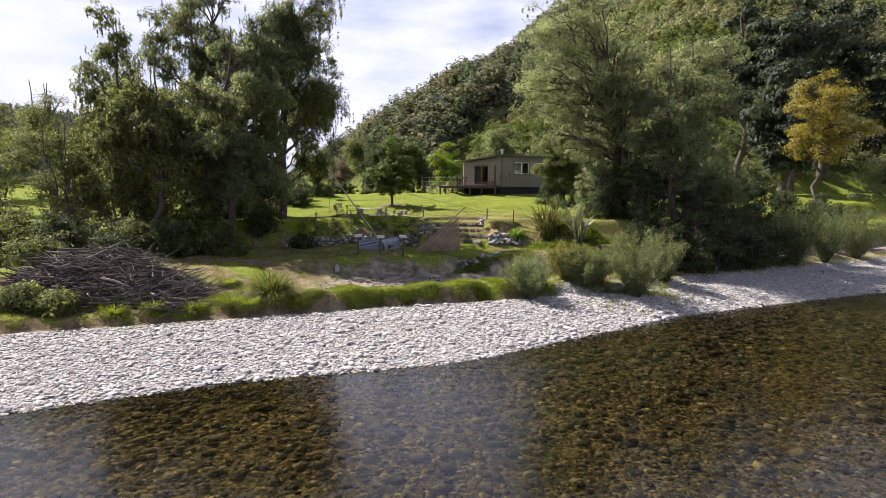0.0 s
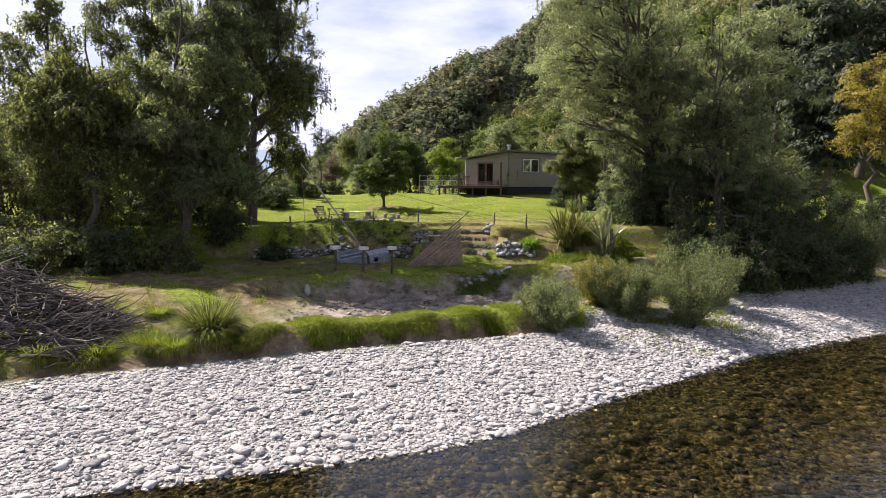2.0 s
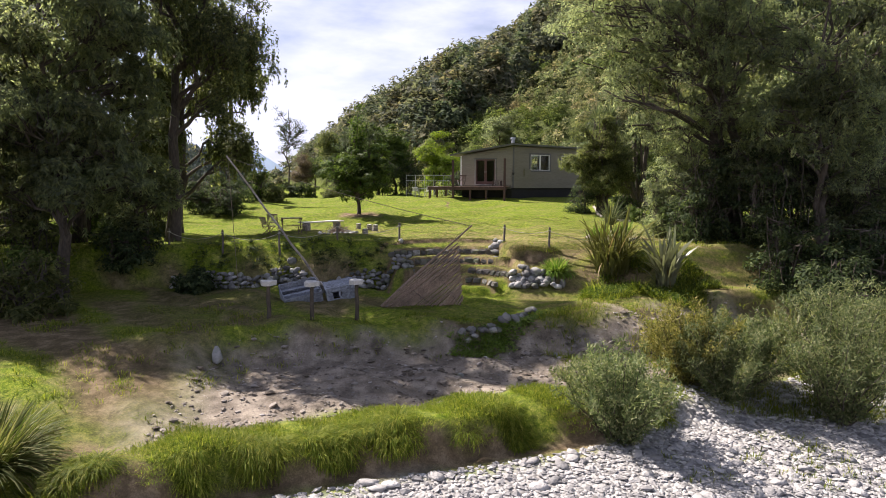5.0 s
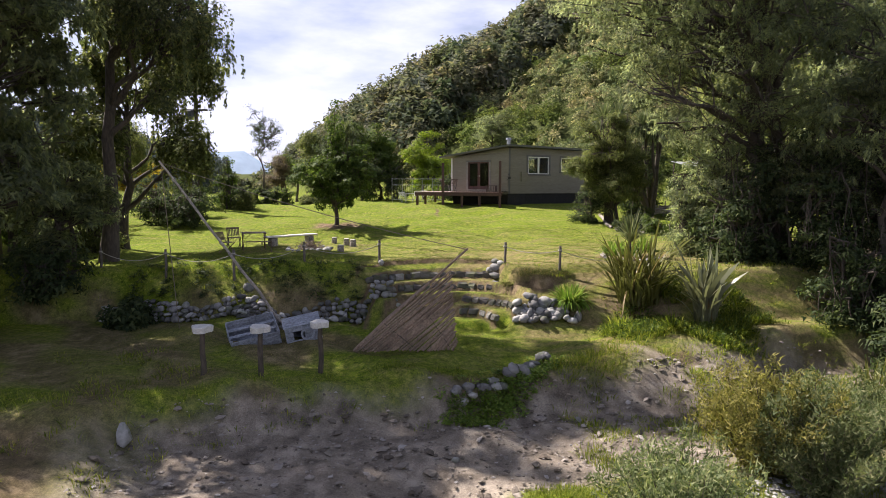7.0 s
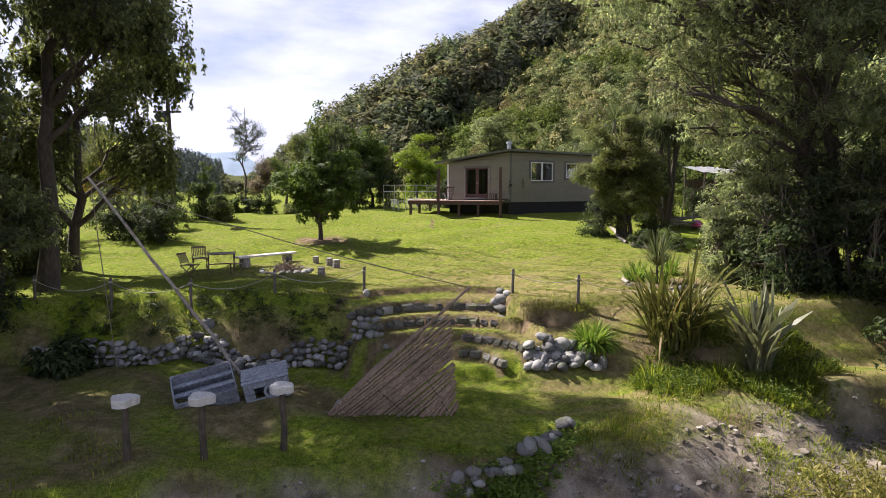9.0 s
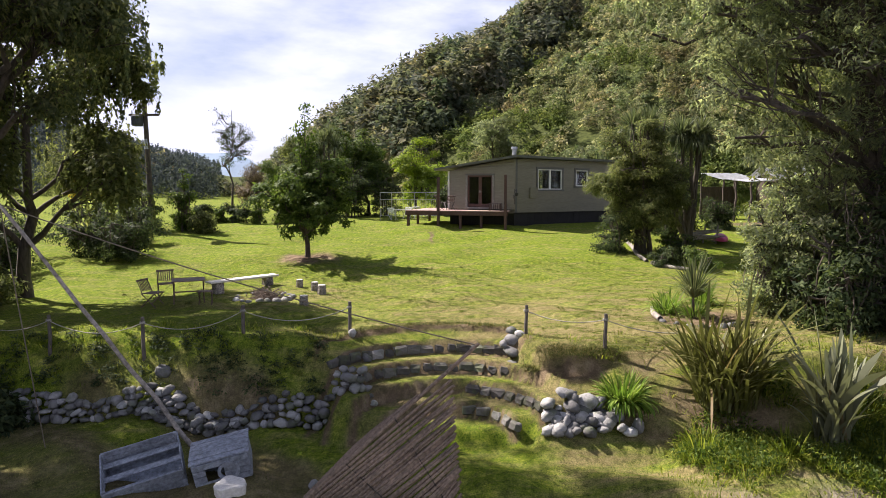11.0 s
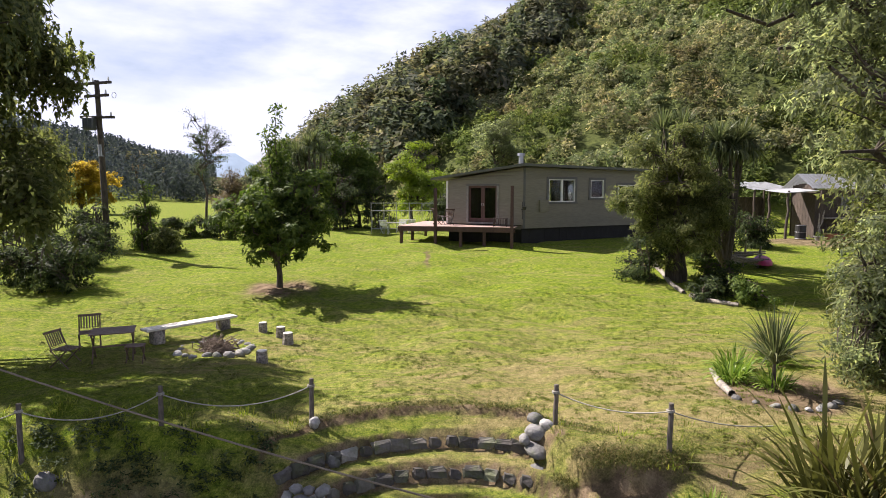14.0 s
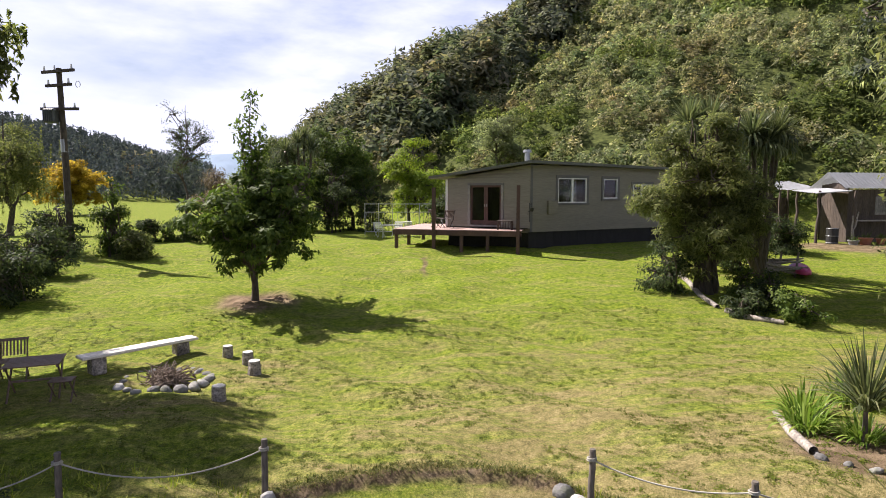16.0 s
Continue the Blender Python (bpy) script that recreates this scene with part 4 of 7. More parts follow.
for a in (-0.5, 0.5):
    for b in (-0.28, 0.28):
        part("leg", box((0.04, 0.04, 0.72), pose(a, b, 0.36)), M_STEEL, tbl)

# shed across the lawn
M_BOARD = plain("brown_shed_boards", (0.075, 0.055, 0.042), 0.85, var=0.4, stretch=(1, 1, 0.2))
M_IRONROOF = plain("pale_corrugated_iron", (0.50, 0.51, 0.53), 0.45, metal=0.35, var=0.12)
SB = Vector((23.1, 69.35, gz(23.1, 69.35)))
shed = thing("shed", tuple(SB), "old brown board shed with a pale corrugated roof", "shed", rz=8)
shed.matrix_basis = shed.matrix_basis @ Matrix.Diagonal((1.1, 1.1, 1.2, 1))
for i in range(8):
    part("board", box((0.03, 0.2, 2.5 + 0.06 * min(i, 7 - i)), pose(0, 0.21 * i, 1.25)), M_BOARD, shed)
for i in range(22):
    part("board", box((0.2, 0.03, 2.3), pose(0.1 + 0.21 * i, -0.02, 1.15)), M_BOARD, shed)
    part("board", box((0.2, 0.03, 2.3), pose(0.1 + 0.21 * i, 1.68, 1.15)), M_BOARD, shed)
for sgn, y0 in ((1, -0.35), (-1, 2.0)):
    bm = bmesh.new()
    n = 46
    xs = [-0.4 + 5.4 * i / n for i in range(n + 1)]
    lo = [bm.verts.new((x, y0, 2.35 + (0.02 if i % 2 else 0))) for i, x in enumerate(xs)]
    hi = [bm.verts.new((x, 0.83, 3.05 + (0.02 if i % 2 else 0))) for i, x in enumerate(xs)]
    for i in range(n):
        bm.faces.new((lo[i], lo[i + 1], hi[i + 1], hi[i]))
    bmesh.ops.solidify(bm, geom=bm.faces[:], thickness=0.012)
    part("roof_sheet", bm, M_IRONROOF, shed)
bm = box((1.9, 1.6, 0.03), pose(-1.1, 0.3, 2.25, 4, -3, 0))
part("lean_to_roof", bm, M_IRONROOF, shed)
for x, y in ((-1.9, -0.4), (-0.25, -0.7), (-1.9, 1.0)):
    part("post", mesh_np("post", *tubes([limb(np.random.default_rng(5), (x, y, 0), (x + 0.1, y, 2.25), 0.07, 0.06, 6, 0.03)], 7), M_BOARD, True), None, shed)
v, f = tubes([limb(np.random.default_rng(8), (-0.35, -0.75, 0), (0.0, -0.75, 1.35), 0.07, 0.03, 6, 0.05), limb(np.random.default_rng(9), (-0.3, -0.75, 0.5), (-0.35, -0.8, 1.2), 0.05, 0.02, 5, 0.05)], 6)
part("driftwood_post", mesh_np("driftwood_post", v, f, M_DEADWOOD, True), None, shed)
part("shelf", box((1.9, 0.35, 0.05), pose(1.3, -0.25, 0.95)), M_DEADWOOD, shed)
part("window_frame", box((1.3, 0.06, 0.8), pose(2.2, -0.05, 1.6)), M_OLDWOOD, shed)
part("window_pane", box((1.1, 0.02, 0.6), pose(2.2, -0.09, 1.6)), M_GLASS, shed)
lean = thing("carport", (20.7, 71.6, gz(20.7, 71.6)), "low open carport with a pale crinkled iron roof", "carport", rz=8)
bm = bmesh.new()
n = 26
lo = [bm.verts.new((3.0 * k / n - 0.2, -0.4, 2.75 + (0.03 if k % 2 else 0) + 0.02 * math.sin(k))) for k in range(n + 1)]
hi = [bm.verts.new((3.0 * k / n - 0.2, 2.6, 3.25 + (0.03 if k % 2 else 0) + 0.02 * math.cos(k))) for k in range(n + 1)]
for k in range(n):
    bm.faces.new((lo[k], lo[k + 1], hi[k + 1], hi[k]))
bmesh.ops.solidify(bm, geom=bm.faces[:], thickness=0.012)
part("roof_sheet", bm, M_IRONROOF, lean)
for x, y, z in ((0, -0.2, 2.75), (2.6, -0.2, 2.75), (0, 2.4, 3.2), (2.6, 2.4, 3.2)):
    part("post", mesh_np("post", *tubes([limb(np.random.default_rng(14), (x, y, -0.1), (x, y, z), 0.07, 0.06, 5, 0.01)], 8), M_BOARD, True), None, lean)
for k in range(12):
    part("board", box((0.21, 0.03, 2.3), pose(0.1 + 0.22 * k, 2.5, 1.15)), M_BOARD, lean)
barrel = thing("water_barrel", (22.0, 68.7, gz(22.0, 68.7)), "dark metal water barrel beside the shed", "barrel")
bm = bmesh.new()
bmesh.ops.create_cone(bm, segments=18, radius1=0.28, radius2=0.28, depth=0.8, cap_ends=True, matrix=pose(0, 0, 0.4))
part("drum", bm, M_IRON, barrel)
for z in (0.05, 0.4, 0.78):
    a = np.linspace(0, 2 * np.pi, 19)
    part("hoop", mesh_np("hoop", *tubes([(np.stack([0.285 * np.cos(a), 0.285 * np.sin(a), 0 * a + z], -1), np.full(19, 0.014))], 5), M_STEEL, True), None, barrel)
for i, (x, y, r, h, m) in enumerate(((23.2, 67.9, 0.32, 0.34, "terracotta"), (24.0, 67.9, 0.22, 0.28, "terracotta"), (22.5, 67.8, 0.26, 0.22, "stone"))):
    pot = thing("plant_pot", (x, y, gz(x, y)), "terracotta pot with a small plant beside the shed" if m == "terracotta" else "stacked stone pot beside the shed", "plant pot")
    bm = bmesh.new()
    bmesh.ops.create_cone(bm, segments=16, radius1=r * 0.7, radius2=r, depth=h, cap_ends=True, matrix=pose(0, 0, h / 2))
    bmesh.ops.create_cone(bm, segments=16, radius1=r * 1.08, radius2=r * 1.08, depth=0.05, cap_ends=True, matrix=pose(0, 0, h))
    part("pot", bm, plain("terracotta", (0.36, 0.14, 0.08), 0.85, var=0.2) if m == "terracotta" else M_ROCK, pot)
    v, f = blades(np.random.default_rng(60 + i), [(0, 0, h)], 60, 0.34, 0.02, r * 0.5, 1.3, segs=2)
    part("plant", mesh_np("plant", v, f, L_BROAD), None, pot)


# ---- trees and shrubs ----
def at(x, y):
    return (x, y, gz(x, y) - 0.05)


def gaps(x, y, z):
    """Openings in the upper crowns through which the sky shows."""
    return z < 11.0 or math.sin(1.25 * x + 0.8 * z) * math.sin(1.1 * y - 0.7 * z) > -0.08


BIRCH = "tall weeping birch with fine green leaves and hanging twigs"
tree("birch_tree", at(-12.0, 47.2), 20, (1.2, 0.5, 11.4), (4.9, 4.6, 8.0), BIRCH, L_BIRCH, 1, 560, 88, 0.52, 0.15, 0.085, 0.27, weep=0.5, lobes=36, lr=(0.14, 0.26), pad=0.8, fill=0.1, flat=0.45)
tree("birch_tree", at(-15.6, 46.0), 20, (0, 0, 12.0), (4.4, 4.4, 8.6), BIRCH, L_BIRCH, 2, 430, 92, 0.5, 0.155, 0.085, 0.24, weep=0.38, lobes=28, lr=(0.13, 0.24), pad=0.8, fill=0.06, flat=0.45, keep=gaps)
tree("birch_tree", at(-18.8, 48.5), 21, (0, 0, 12.0), (4.8, 4.8, 8.8), BIRCH, L_BIRCH, 3, 480, 92, 0.55, 0.155, 0.09, 0.24, weep=0.38, lobes=26, lr=(0.14, 0.25), pad=0.8, fill=0.06, flat=0.45, keep=gaps)
tree("birch_tree", at(-24.0, 53.0), 13, (0, 0, 7.5), (4.6, 4.2, 5.8), BIRCH, L_OLIVE, 10, 280, 58, 0.56, 0.2, 0.11, 0.24, weep=0.38, lobes=22, lr=(0.16, 0.27), pad=0.8, fill=0.1, flat=0.45)
tree("wattle_tree", at(-14.0, 42.4), 15, (0.5, -0.6, 8.8), (4.8, 4.0, 7.2), "dark feathery wattle with low drooping branches", L_WATTLE, 11, 700, 66, 0.6, 0.24, 0.08, 0.16, weep=0.1, lobes=56, stems=2, lr=(0.16, 0.27), pad=0.5, fill=0.15, flat=0.34)
tree("birch_tree", at(-18.0, 39.6), 14, (0.4, 0.2, 7.8), (3.9, 3.6, 5.8), BIRCH, L_OLIVE, 17, 520, 58, 0.5, 0.19, 0.11, 0.2, weep=0.36, lobes=28, lr=(0.16, 0.28), pad=0.7, fill=0.1, flat=0.45, keep=gaps)
tree("birch_tree", at(-13.6, 51.9), 15, (0.9, 0, 6.6), (4.3, 3.3, 6.0), BIRCH, L_OLIVE, 16, 400, 58, 0.55, 0.2, 0.12, 0.22, weep=0.38, lobes=22, lr=(0.15, 0.26), pad=0.8, fill=0.08, flat=0.45)
tree("birch_tree", at(-21.8, 43.4), 15, (0, 0, 8.6), (3.8, 3.4, 6.6), BIRCH, L_OLIVE, 18, 330, 58, 0.52, 0.19, 0.11, 0.2, weep=0.36, lobes=28, lr=(0.16, 0.28), pad=0.7, fill=0.1, flat=0.45)
tree("willow_tree", at(-23.5, 40.0), 9, (-1, 0, 5.6), (3.6, 3.0, 3.9), "small leaning willow with thin yellow-green leaves", L_OLIVE, 4, 150, 60, 0.55, 0.2, 0.08, 0.1, stems=5, lobes=16, shell=0.3, lr=(0.18, 0.3), fill=0.1)
tree("willow_tree", at(-28.0, 46.0), 11, (0, 0, 6.0), (4.0, 4.0, 5.0), "pale green willow at the edge of the meadow", L_OLIVE, 12, 150, 80, 0.8, 0.2, 0.06, 0.16, stems=3, lobes=12)
tree("willow_tree", at(-37.0, 50.0), 11, (0, 0, 6.0), (4.5, 4.0, 5.0), "pale green willow at the edge of the meadow", L_OLIVE, 13, 150, 80, 0.9, 0.22, 0.07, 0.16, stems=3, lobes=12)
tree("meadow_tree", at(-26.5, 80.0), 9, (0, 0, 4.8), (3.4, 3.4, 3.9), "weeping yellow-green tree beside the meadow", L_OLIVE, 14, 120, 90, 0.8, 0.2, 0.08, 0.2, weep=0.5)

# large tree that leans over the bank, with darker trees behind it
tree("wattle_tree", at(13.8, 46.2), 19, (-4.0, -0.6, 9.6), (6.9, 4.8, 8.2), "large spreading wattle with feathery grey-green foliage", L_WATTLE, 5, 580, 150, 0.66, 0.14, 0.042, 0.24, weep=0.12, lobes=70, shell=0.7, stems=3, lr=(0.15, 0.27), pad=0.6, fill=0.12, flat=0.42, keep=lambda x, y, z: z > 9.0 + 0.301 * (y - 34.6) or x > 1.3 + 0.55 * (y - 34.6))
tree("wattle_tree", at(17.8, 46.5), 16, (0.2, 0, 7.2), (5.0, 4.4, 7.6), "tall grey-green wattle on the river bank", L_WATTLE, 6, 320, 90, 0.66, 0.19, 0.065, 0.2, weep=0.1, lobes=44, stems=2, lr=(0.17, 0.3), pad=0.6, fill=0.12, flat=0.42)
tree("wattle_tree", at(15.8, 42.8), 13, (-0.8, 0, 7.6), (3.9, 3.2, 5.6), "grey-green wattle hanging over the sandy bank", L_WATTLE, 19, 290, 80, 0.58, 0.19, 0.065, 0.16, weep=0.12, lobes=36, stems=2, lr=(0.17, 0.3), pad=0.6, fill=0.1, flat=0.42)
tree("evergreen_tree", at(16.5, 52.5), 12, (0, 0, 6.5), (4.0, 4.0, 5.6), "dense olive-green evergreen beside the lawn", L_OLIVE, 15, 200, 70, 0.8, 0.24, 0.1, 0.3, lobes=20)
for i, (x, y, w, h) in enumerate(((11.4, 44.8, 1.8, 4.2), (13.2, 44.0, 2.1, 5.0), (15.1, 44.6, 2.3, 5.6), (17.4, 43.6, 2.4, 5.2), (13.4, 41.4, 1.8, 3.6), (15.8, 40.6, 2.2, 4.2), (18.6, 41.8, 2.4, 4.6), (12.6, 47.4, 1.8, 4.0), (13.2, 49.5, 1.8, 4.4), (21.0, 44.0, 2.2, 3.8), (20.5, 48.5, 2.4, 5.0), (24.0, 50.0, 2.5, 4.5), (27.5, 51.5, 2.5, 4.0), (23.0, 54.5, 2.6, 5.2), (31.5, 53.0, 2.4, 3.6), (13.6, 38.8, 1.5, 3.0), (15.6, 39.2, 1.8, 3.4), (17.8, 40.4, 2.0, 3.6), (20.2, 41.8, 2.0, 3.4), (22.6, 43.6, 1.8, 3.0))):
    tree("bank_shrub", at(x, y), h, (0, 0, h * 0.5), (w, w, h * 0.5), "dark leafy shrub under the trees on the bank", L_OLIVE if i in (7, 8) else L_DARK, 130 + i, 120, 56, 0.46, 0.17, 0.085, 0.06, stems=4, category="shrub", group="shrubs under the trees")
tree("bank_shrub", at(14.2, 51.0), 4.8, (0, 0, 2.3), (2.4, 2.2, 2.4), "grey-green feathery shrub at the lawn's edge", L_OLIVE, 36, 200, 60, 0.5, 0.22, 0.06, 0.07, stems=4, category="shrub")

for i, (x, y, w, h) in enumerate(((11.6, 46.0, 2.0, 5.6), (13.8, 44.6, 2.2, 6.2), (16.6, 43.6, 2.4, 6.0), (19.2, 44.6, 2.4, 6.4))):
    tree("wattle_sapling", at(x, y), h, (0, 0, h * 0.52), (w, w, h * 0.5), "feathery grey-green wattle sapling on the bank", L_WATTLE, 160 + i, 150, 84, 0.46, 0.14, 0.045, 0.06, stems=3, lobes=26, lr=(0.22, 0.36), category="sapling", group="saplings under the large tree", flat=0.45)
for i, (x, y, w, h) in enumerate(((-16.4, 44.2, 2.6, 7.0), (-20.0, 42.0, 2.6, 6.6), (-12.6, 45.4, 1.8, 5.0), (-24.5, 46.5, 3.0, 7.5), (-17.6, 50.5, 2.6, 7.0), (-30.5, 60.0, 3.2, 7.0), (-36.0, 66.0, 3.6, 7.5), (-43.0, 62.0, 3.8, 8.0), (-26.0, 62.0, 2.8, 5.5))):
    tree("wattle_sapling", at(x, y), h, (0, 0, h * 0.5), (w, w * 0.9, h * 0.5), "dark feathery young tree among the birches", L_OLIVE if i % 2 else L_WATTLE, 180 + i, 190, 60, 0.52, 0.2, 0.08, 0.09, stems=3, lobes=26, lr=(0.2, 0.34), category="sapling", group="young trees among the birches", flat=0.42)

tree("bank_shrub", at(11.1, 47.4), 4.3, (0, 0, 2.2), (1.6, 1.5, 2.1), "dense feathery grey-green shrub at the lawn's edge", L_WATTLE, 165, 260, 76, 0.42, 0.15, 0.05, 0.06, stems=4, category="shrub")

# undergrowth along the bank
for i, (x, y, w, h, m) in enumerate(((-13.5, 39.0, 1.7, 2.2, L_DARK), (-16.2, 38.0, 1.9, 2.8, L_DARK), (-18.8, 36.5, 2.0, 3.2, L_OLIVE), (-21.5, 35.5, 2.2, 3.4, L_DARK), (-24.5, 35.0, 2.4, 3.2, L_DARK), (-15.0, 41.5, 1.6, 2.4, L_BROAD), (-19.5, 40.0, 2.0, 3.0, L_DARK), (-17.5, 33.0, 1.6, 2.0, L_DARK), (-20.0, 31.0, 1.8, 2.4, L_DARK), (-22.0, 28.5, 2.0, 2.6, L_DARK), (-17.2, 25.6, 1.0, 1.3, L_OLIVE), (-15.6, 25.4, 0.7, 1.2, L_OLIVE), (-14.5, 50.5, 1.8, 2.4, L_LIME), (-17.0, 52.0, 2.0, 2.8, L_BROAD), (-21.5, 57.0, 2.2, 3.0, L_LIME), (-9.8, 44.2, 0.8, 1.0, L_DARK), (-25.0, 44.0, 2.4, 3.6, L_DARK), (-13.0, 44.6, 1.5, 2.2, L_DARK), (-16.2, 43.6, 1.9, 3.2, L_DARK), (-18.2, 45.2, 2.0, 3.4, L_BROAD), (-21.0, 46.5, 2.3, 3.8, L_DARK), (-22.5, 38.6, 2.2, 3.8, L_OLIVE), (-27.0, 39.5, 2.6, 4.0, L_DARK), (-28.5, 34.0, 2.6, 3.8, L_DARK), (-23.5, 50.0, 2.4, 3.6, L_LIME), (-28.0, 52.0, 2.6, 3.4, L_DARK), (-33.0, 46.0, 2.8, 3.6, L_DARK), (-16.6, 55.2, 1.8, 2.6, L_DARK), (-32.0, 57.0, 2.8, 3.2, L_OLIVE))):
    tree("undergrowth_shrub", at(x, y), h, (0, 0, h * 0.5), (w, w, h * 0.5), "tangled leafy shrub under the birches", m if i % 2 else L_OLIVE, 240 + i, 80, 48, 0.46, 0.19, 0.09, 0.05, stems=5, category="shrub", group="undergrowth shrubs")

# lawn
tree("fruit_tree", at(-4.72, 57.8), 6.6, (0.1, 0, 2.75), (2.25, 2.2, 2.15), "young fruit tree with glossy green leaves on the lawn", L_BROAD, 7, 300, 62, 0.36, 0.18, 0.11, 0.12, lobes=28, limbs=5, lr=(0.26, 0.38), fill=0.3)
top = thing("fruit_tree_leader", at(-4.72, 57.8), "upright leafy leader shoots of the fruit tree", "tree")
rng = np.random.default_rng(70)
lead = [limb(rng, (0, 0, 3.4), (dx, dy, zt), 0.045, 0.008, 6, 0.03) for dx, dy, zt in ((0.05, 0, 6.6), (0.3, 0.2, 5.5), (-0.35, 0, 5.6), (-0.15, 0.3, 5.0), (0.35, -0.2, 4.9))]
tv, tf = tubes(lead, 5)
part("stem", mesh_np("stem", tv, tf, M_BARK, True), None, top)
lv, lf = leaves(rng, np.concatenate([p[1:] for p, r in lead]), 0.34, 60, 0.15, 0.085, 0.2)
part("crown", mesh_np("crown", lv, lf, L_BROAD), None, top)
tree("garden_shrub", at(13.6, 62.0), 5.2, (0, 0, 2.6), (1.6, 1.5, 2.7), "dark dense shrub behind the cabbage tree", L_DARK, 38, 170, 84, 0.45, 0.15, 0.06, 0.07, stems=3, category="shrub")
tree("garden_tree", at(10.7, 58.4), 7.0, (-0.2, 0, 3.5), (2.5, 2.2, 3.5), "bushy olive-green tree in the lawn bed", L_OLIVE, 8, 520, 110, 0.42, 0.17, 0.05, 0.12, stems=4, lobes=44, lr=(0.2, 0.32), fill=0.25)
tree("garden_shrub", at(9.55, 58.6), 2.2, (0, 0, 1.0), (1.1, 1.1, 1.0), "dark rounded shrub at the foot of the house", L_DARK, 37, 45, 80, 0.35, 0.12, 0.06, 0.05, stems=3, category="shrub")
for i, (x, y, w, h) in enumerate(((10.9, 55.9, 0.8, 0.8), (12.1, 55.3, 0.9, 1.0), (12.0, 56.7, 0.9, 1.1), (11.9, 57.6, 0.9, 1.3))):
    tree("bed_shrub", at(x, y), h, (0, 0, h * 0.5), (w, w, h * 0.5), "low leafy plant in the lawn bed", L_BROAD if i % 2 else L_DARK, 40 + i, 30, 70, 0.28, 0.12, 0.06, 0.03, stems=3, category="shrub", group="plants in the lawn bed")

tree("garden_shrub", at(17.6, 65.6), 2.0, (0, 0, 1.0), (1.3, 1.1, 1.0), "dark shrub between the lawn bed and the carport", L_DARK, 39, 60, 85, 0.42, 0.15, 0.07, 0.05, stems=4, category="shrub")

# far side of the lawn and behind the house
tree("slim_tree", at(-12.9, 75.0), 8.6, (0, 0, 5.6), (1.7, 1.6, 3.0), "slender half-bare tree with a thin wispy crown", L_DARK, 50, 130, 30, 0.42, 0.13, 0.05, 0.1, lobes=18, limbs=9, lr=(0.2, 0.34))
tree("brown_tree", at(-12.2, 79.5), 5.4, (0, 0, 2.8), (2.3, 2.0, 2.5), "brownish twiggy tree beside the meadow", L_BROWN, 95, 130, 60, 0.5, 0.14, 0.05, 0.09, lobes=14, stems=3)
tree("garden_shrub", at(-13.2, 66.0), 4.0, (0, 0, 1.9), (0.85, 0.85, 1.8), "tall narrow leafy shrub beside the power pole", L_BROAD, 51, 60, 75, 0.38, 0.13, 0.07, 0.06, stems=3, category="shrub")
for i, (x, y, w, h, m) in enumerate(((-14.2, 62.2, 1.7, 2.0, L_DARK), (-16.6, 62.8, 1.8, 2.4, L_DARK), (-15.8, 66.5, 1.4, 2.8, L_DARK), (-11.9, 65.6, 0.9, 1.4, L_OLIVE), (-12.9, 58.4, 1.6, 2.3, L_DARK), (-15.0, 59.6, 1.7, 2.7, L_DARK), (-18.5, 58.0, 2.0, 3.0, L_DARK), (-19.5, 53.5, 2.0, 3.2, L_BROAD), (-7.2, 74.5, 1.1, 1.9, L_DARK), (-8.4, 71.0, 0.7, 0.7, L_OLIVE))):
    tree("garden_shrub", at(x, y), h, (0, 0, h * 0.5), (w, w, h * 0.5), "dense rounded shrub at the edge of the lawn", m, 52 + i, 60, 85, 0.42, 0.15, 0.07, 0.05, stems=4, category="shrub", group="shrubs round the lawn")
for i in range(7):
    x = -15.4 + i * 0.8
    tree("hedge_plant", at(x, 72.2 + 0.3 * math.sin(i * 2.1)), 1.3, (0, 0, 0.75), (0.75, 0.6, 0.7), "low dark hedge plant by the meadow fence", L_DARK if i % 3 else L_BROAD, 65 + i, 26, 70, 0.3, 0.13, 0.07, 0.04, stems=3, category="shrub", group="hedge by the meadow")
tree("lime_tree", at(0.0, 84.0), 6.5, (0, 0, 3.5), (3.1, 2.8, 3.2), "bright lime-green tree behind the deck", L_LIME, 80, 200, 85, 0.6, 0.2, 0.09, 0.14, lobes=12)
tree("lime_tree", at(-3.9, 81.0), 7, (0, 0, 3.6), (2.4, 2.4, 3.4), "leafy green tree behind the lawn", L_BROAD, 81, 190, 85, 0.55, 0.2, 0.09, 0.14, lobes=12)
for i, (x, y, w, h) in enumerate(((-4.8, 79.0, 2.2, 5.0), (-7.4, 78.5, 2.2, 6.2), (-2.6, 79.5, 1.9, 4.0), (2.2, 80, 1.6, 3.2), (-9.3, 79.5, 1.7, 3.6))):
    tree("garden_shrub", at(x, y), h, (0, 0, h * 0.5), (w, w, h * 0.5), "dense dark shrub behind the lawn", L_DARK, 82 + i, 60, 85, 0.5, 0.16, 0.08, 0.05, stems=4, category="shrub", group="shrubs behind the lawn")
tree("garden_tree", at(-5.6, 81.5), 7.6, (0, 0, 4.0), (2.7, 2.4, 3.7), "dense leafy tree behind the lawn", L_BROAD, 97, 300, 84, 0.55, 0.18, 0.085, 0.14, lobes=26, fill=0.4)
tree("garden_tree", at(-8.6, 81.0), 6.6, (0, 0, 3.3), (2.3, 2.2, 3.2), "dense dark tree behind the lawn", L_DARK, 98, 240, 84, 0.55, 0.18, 0.085, 0.14, lobes=22, fill=0.4)
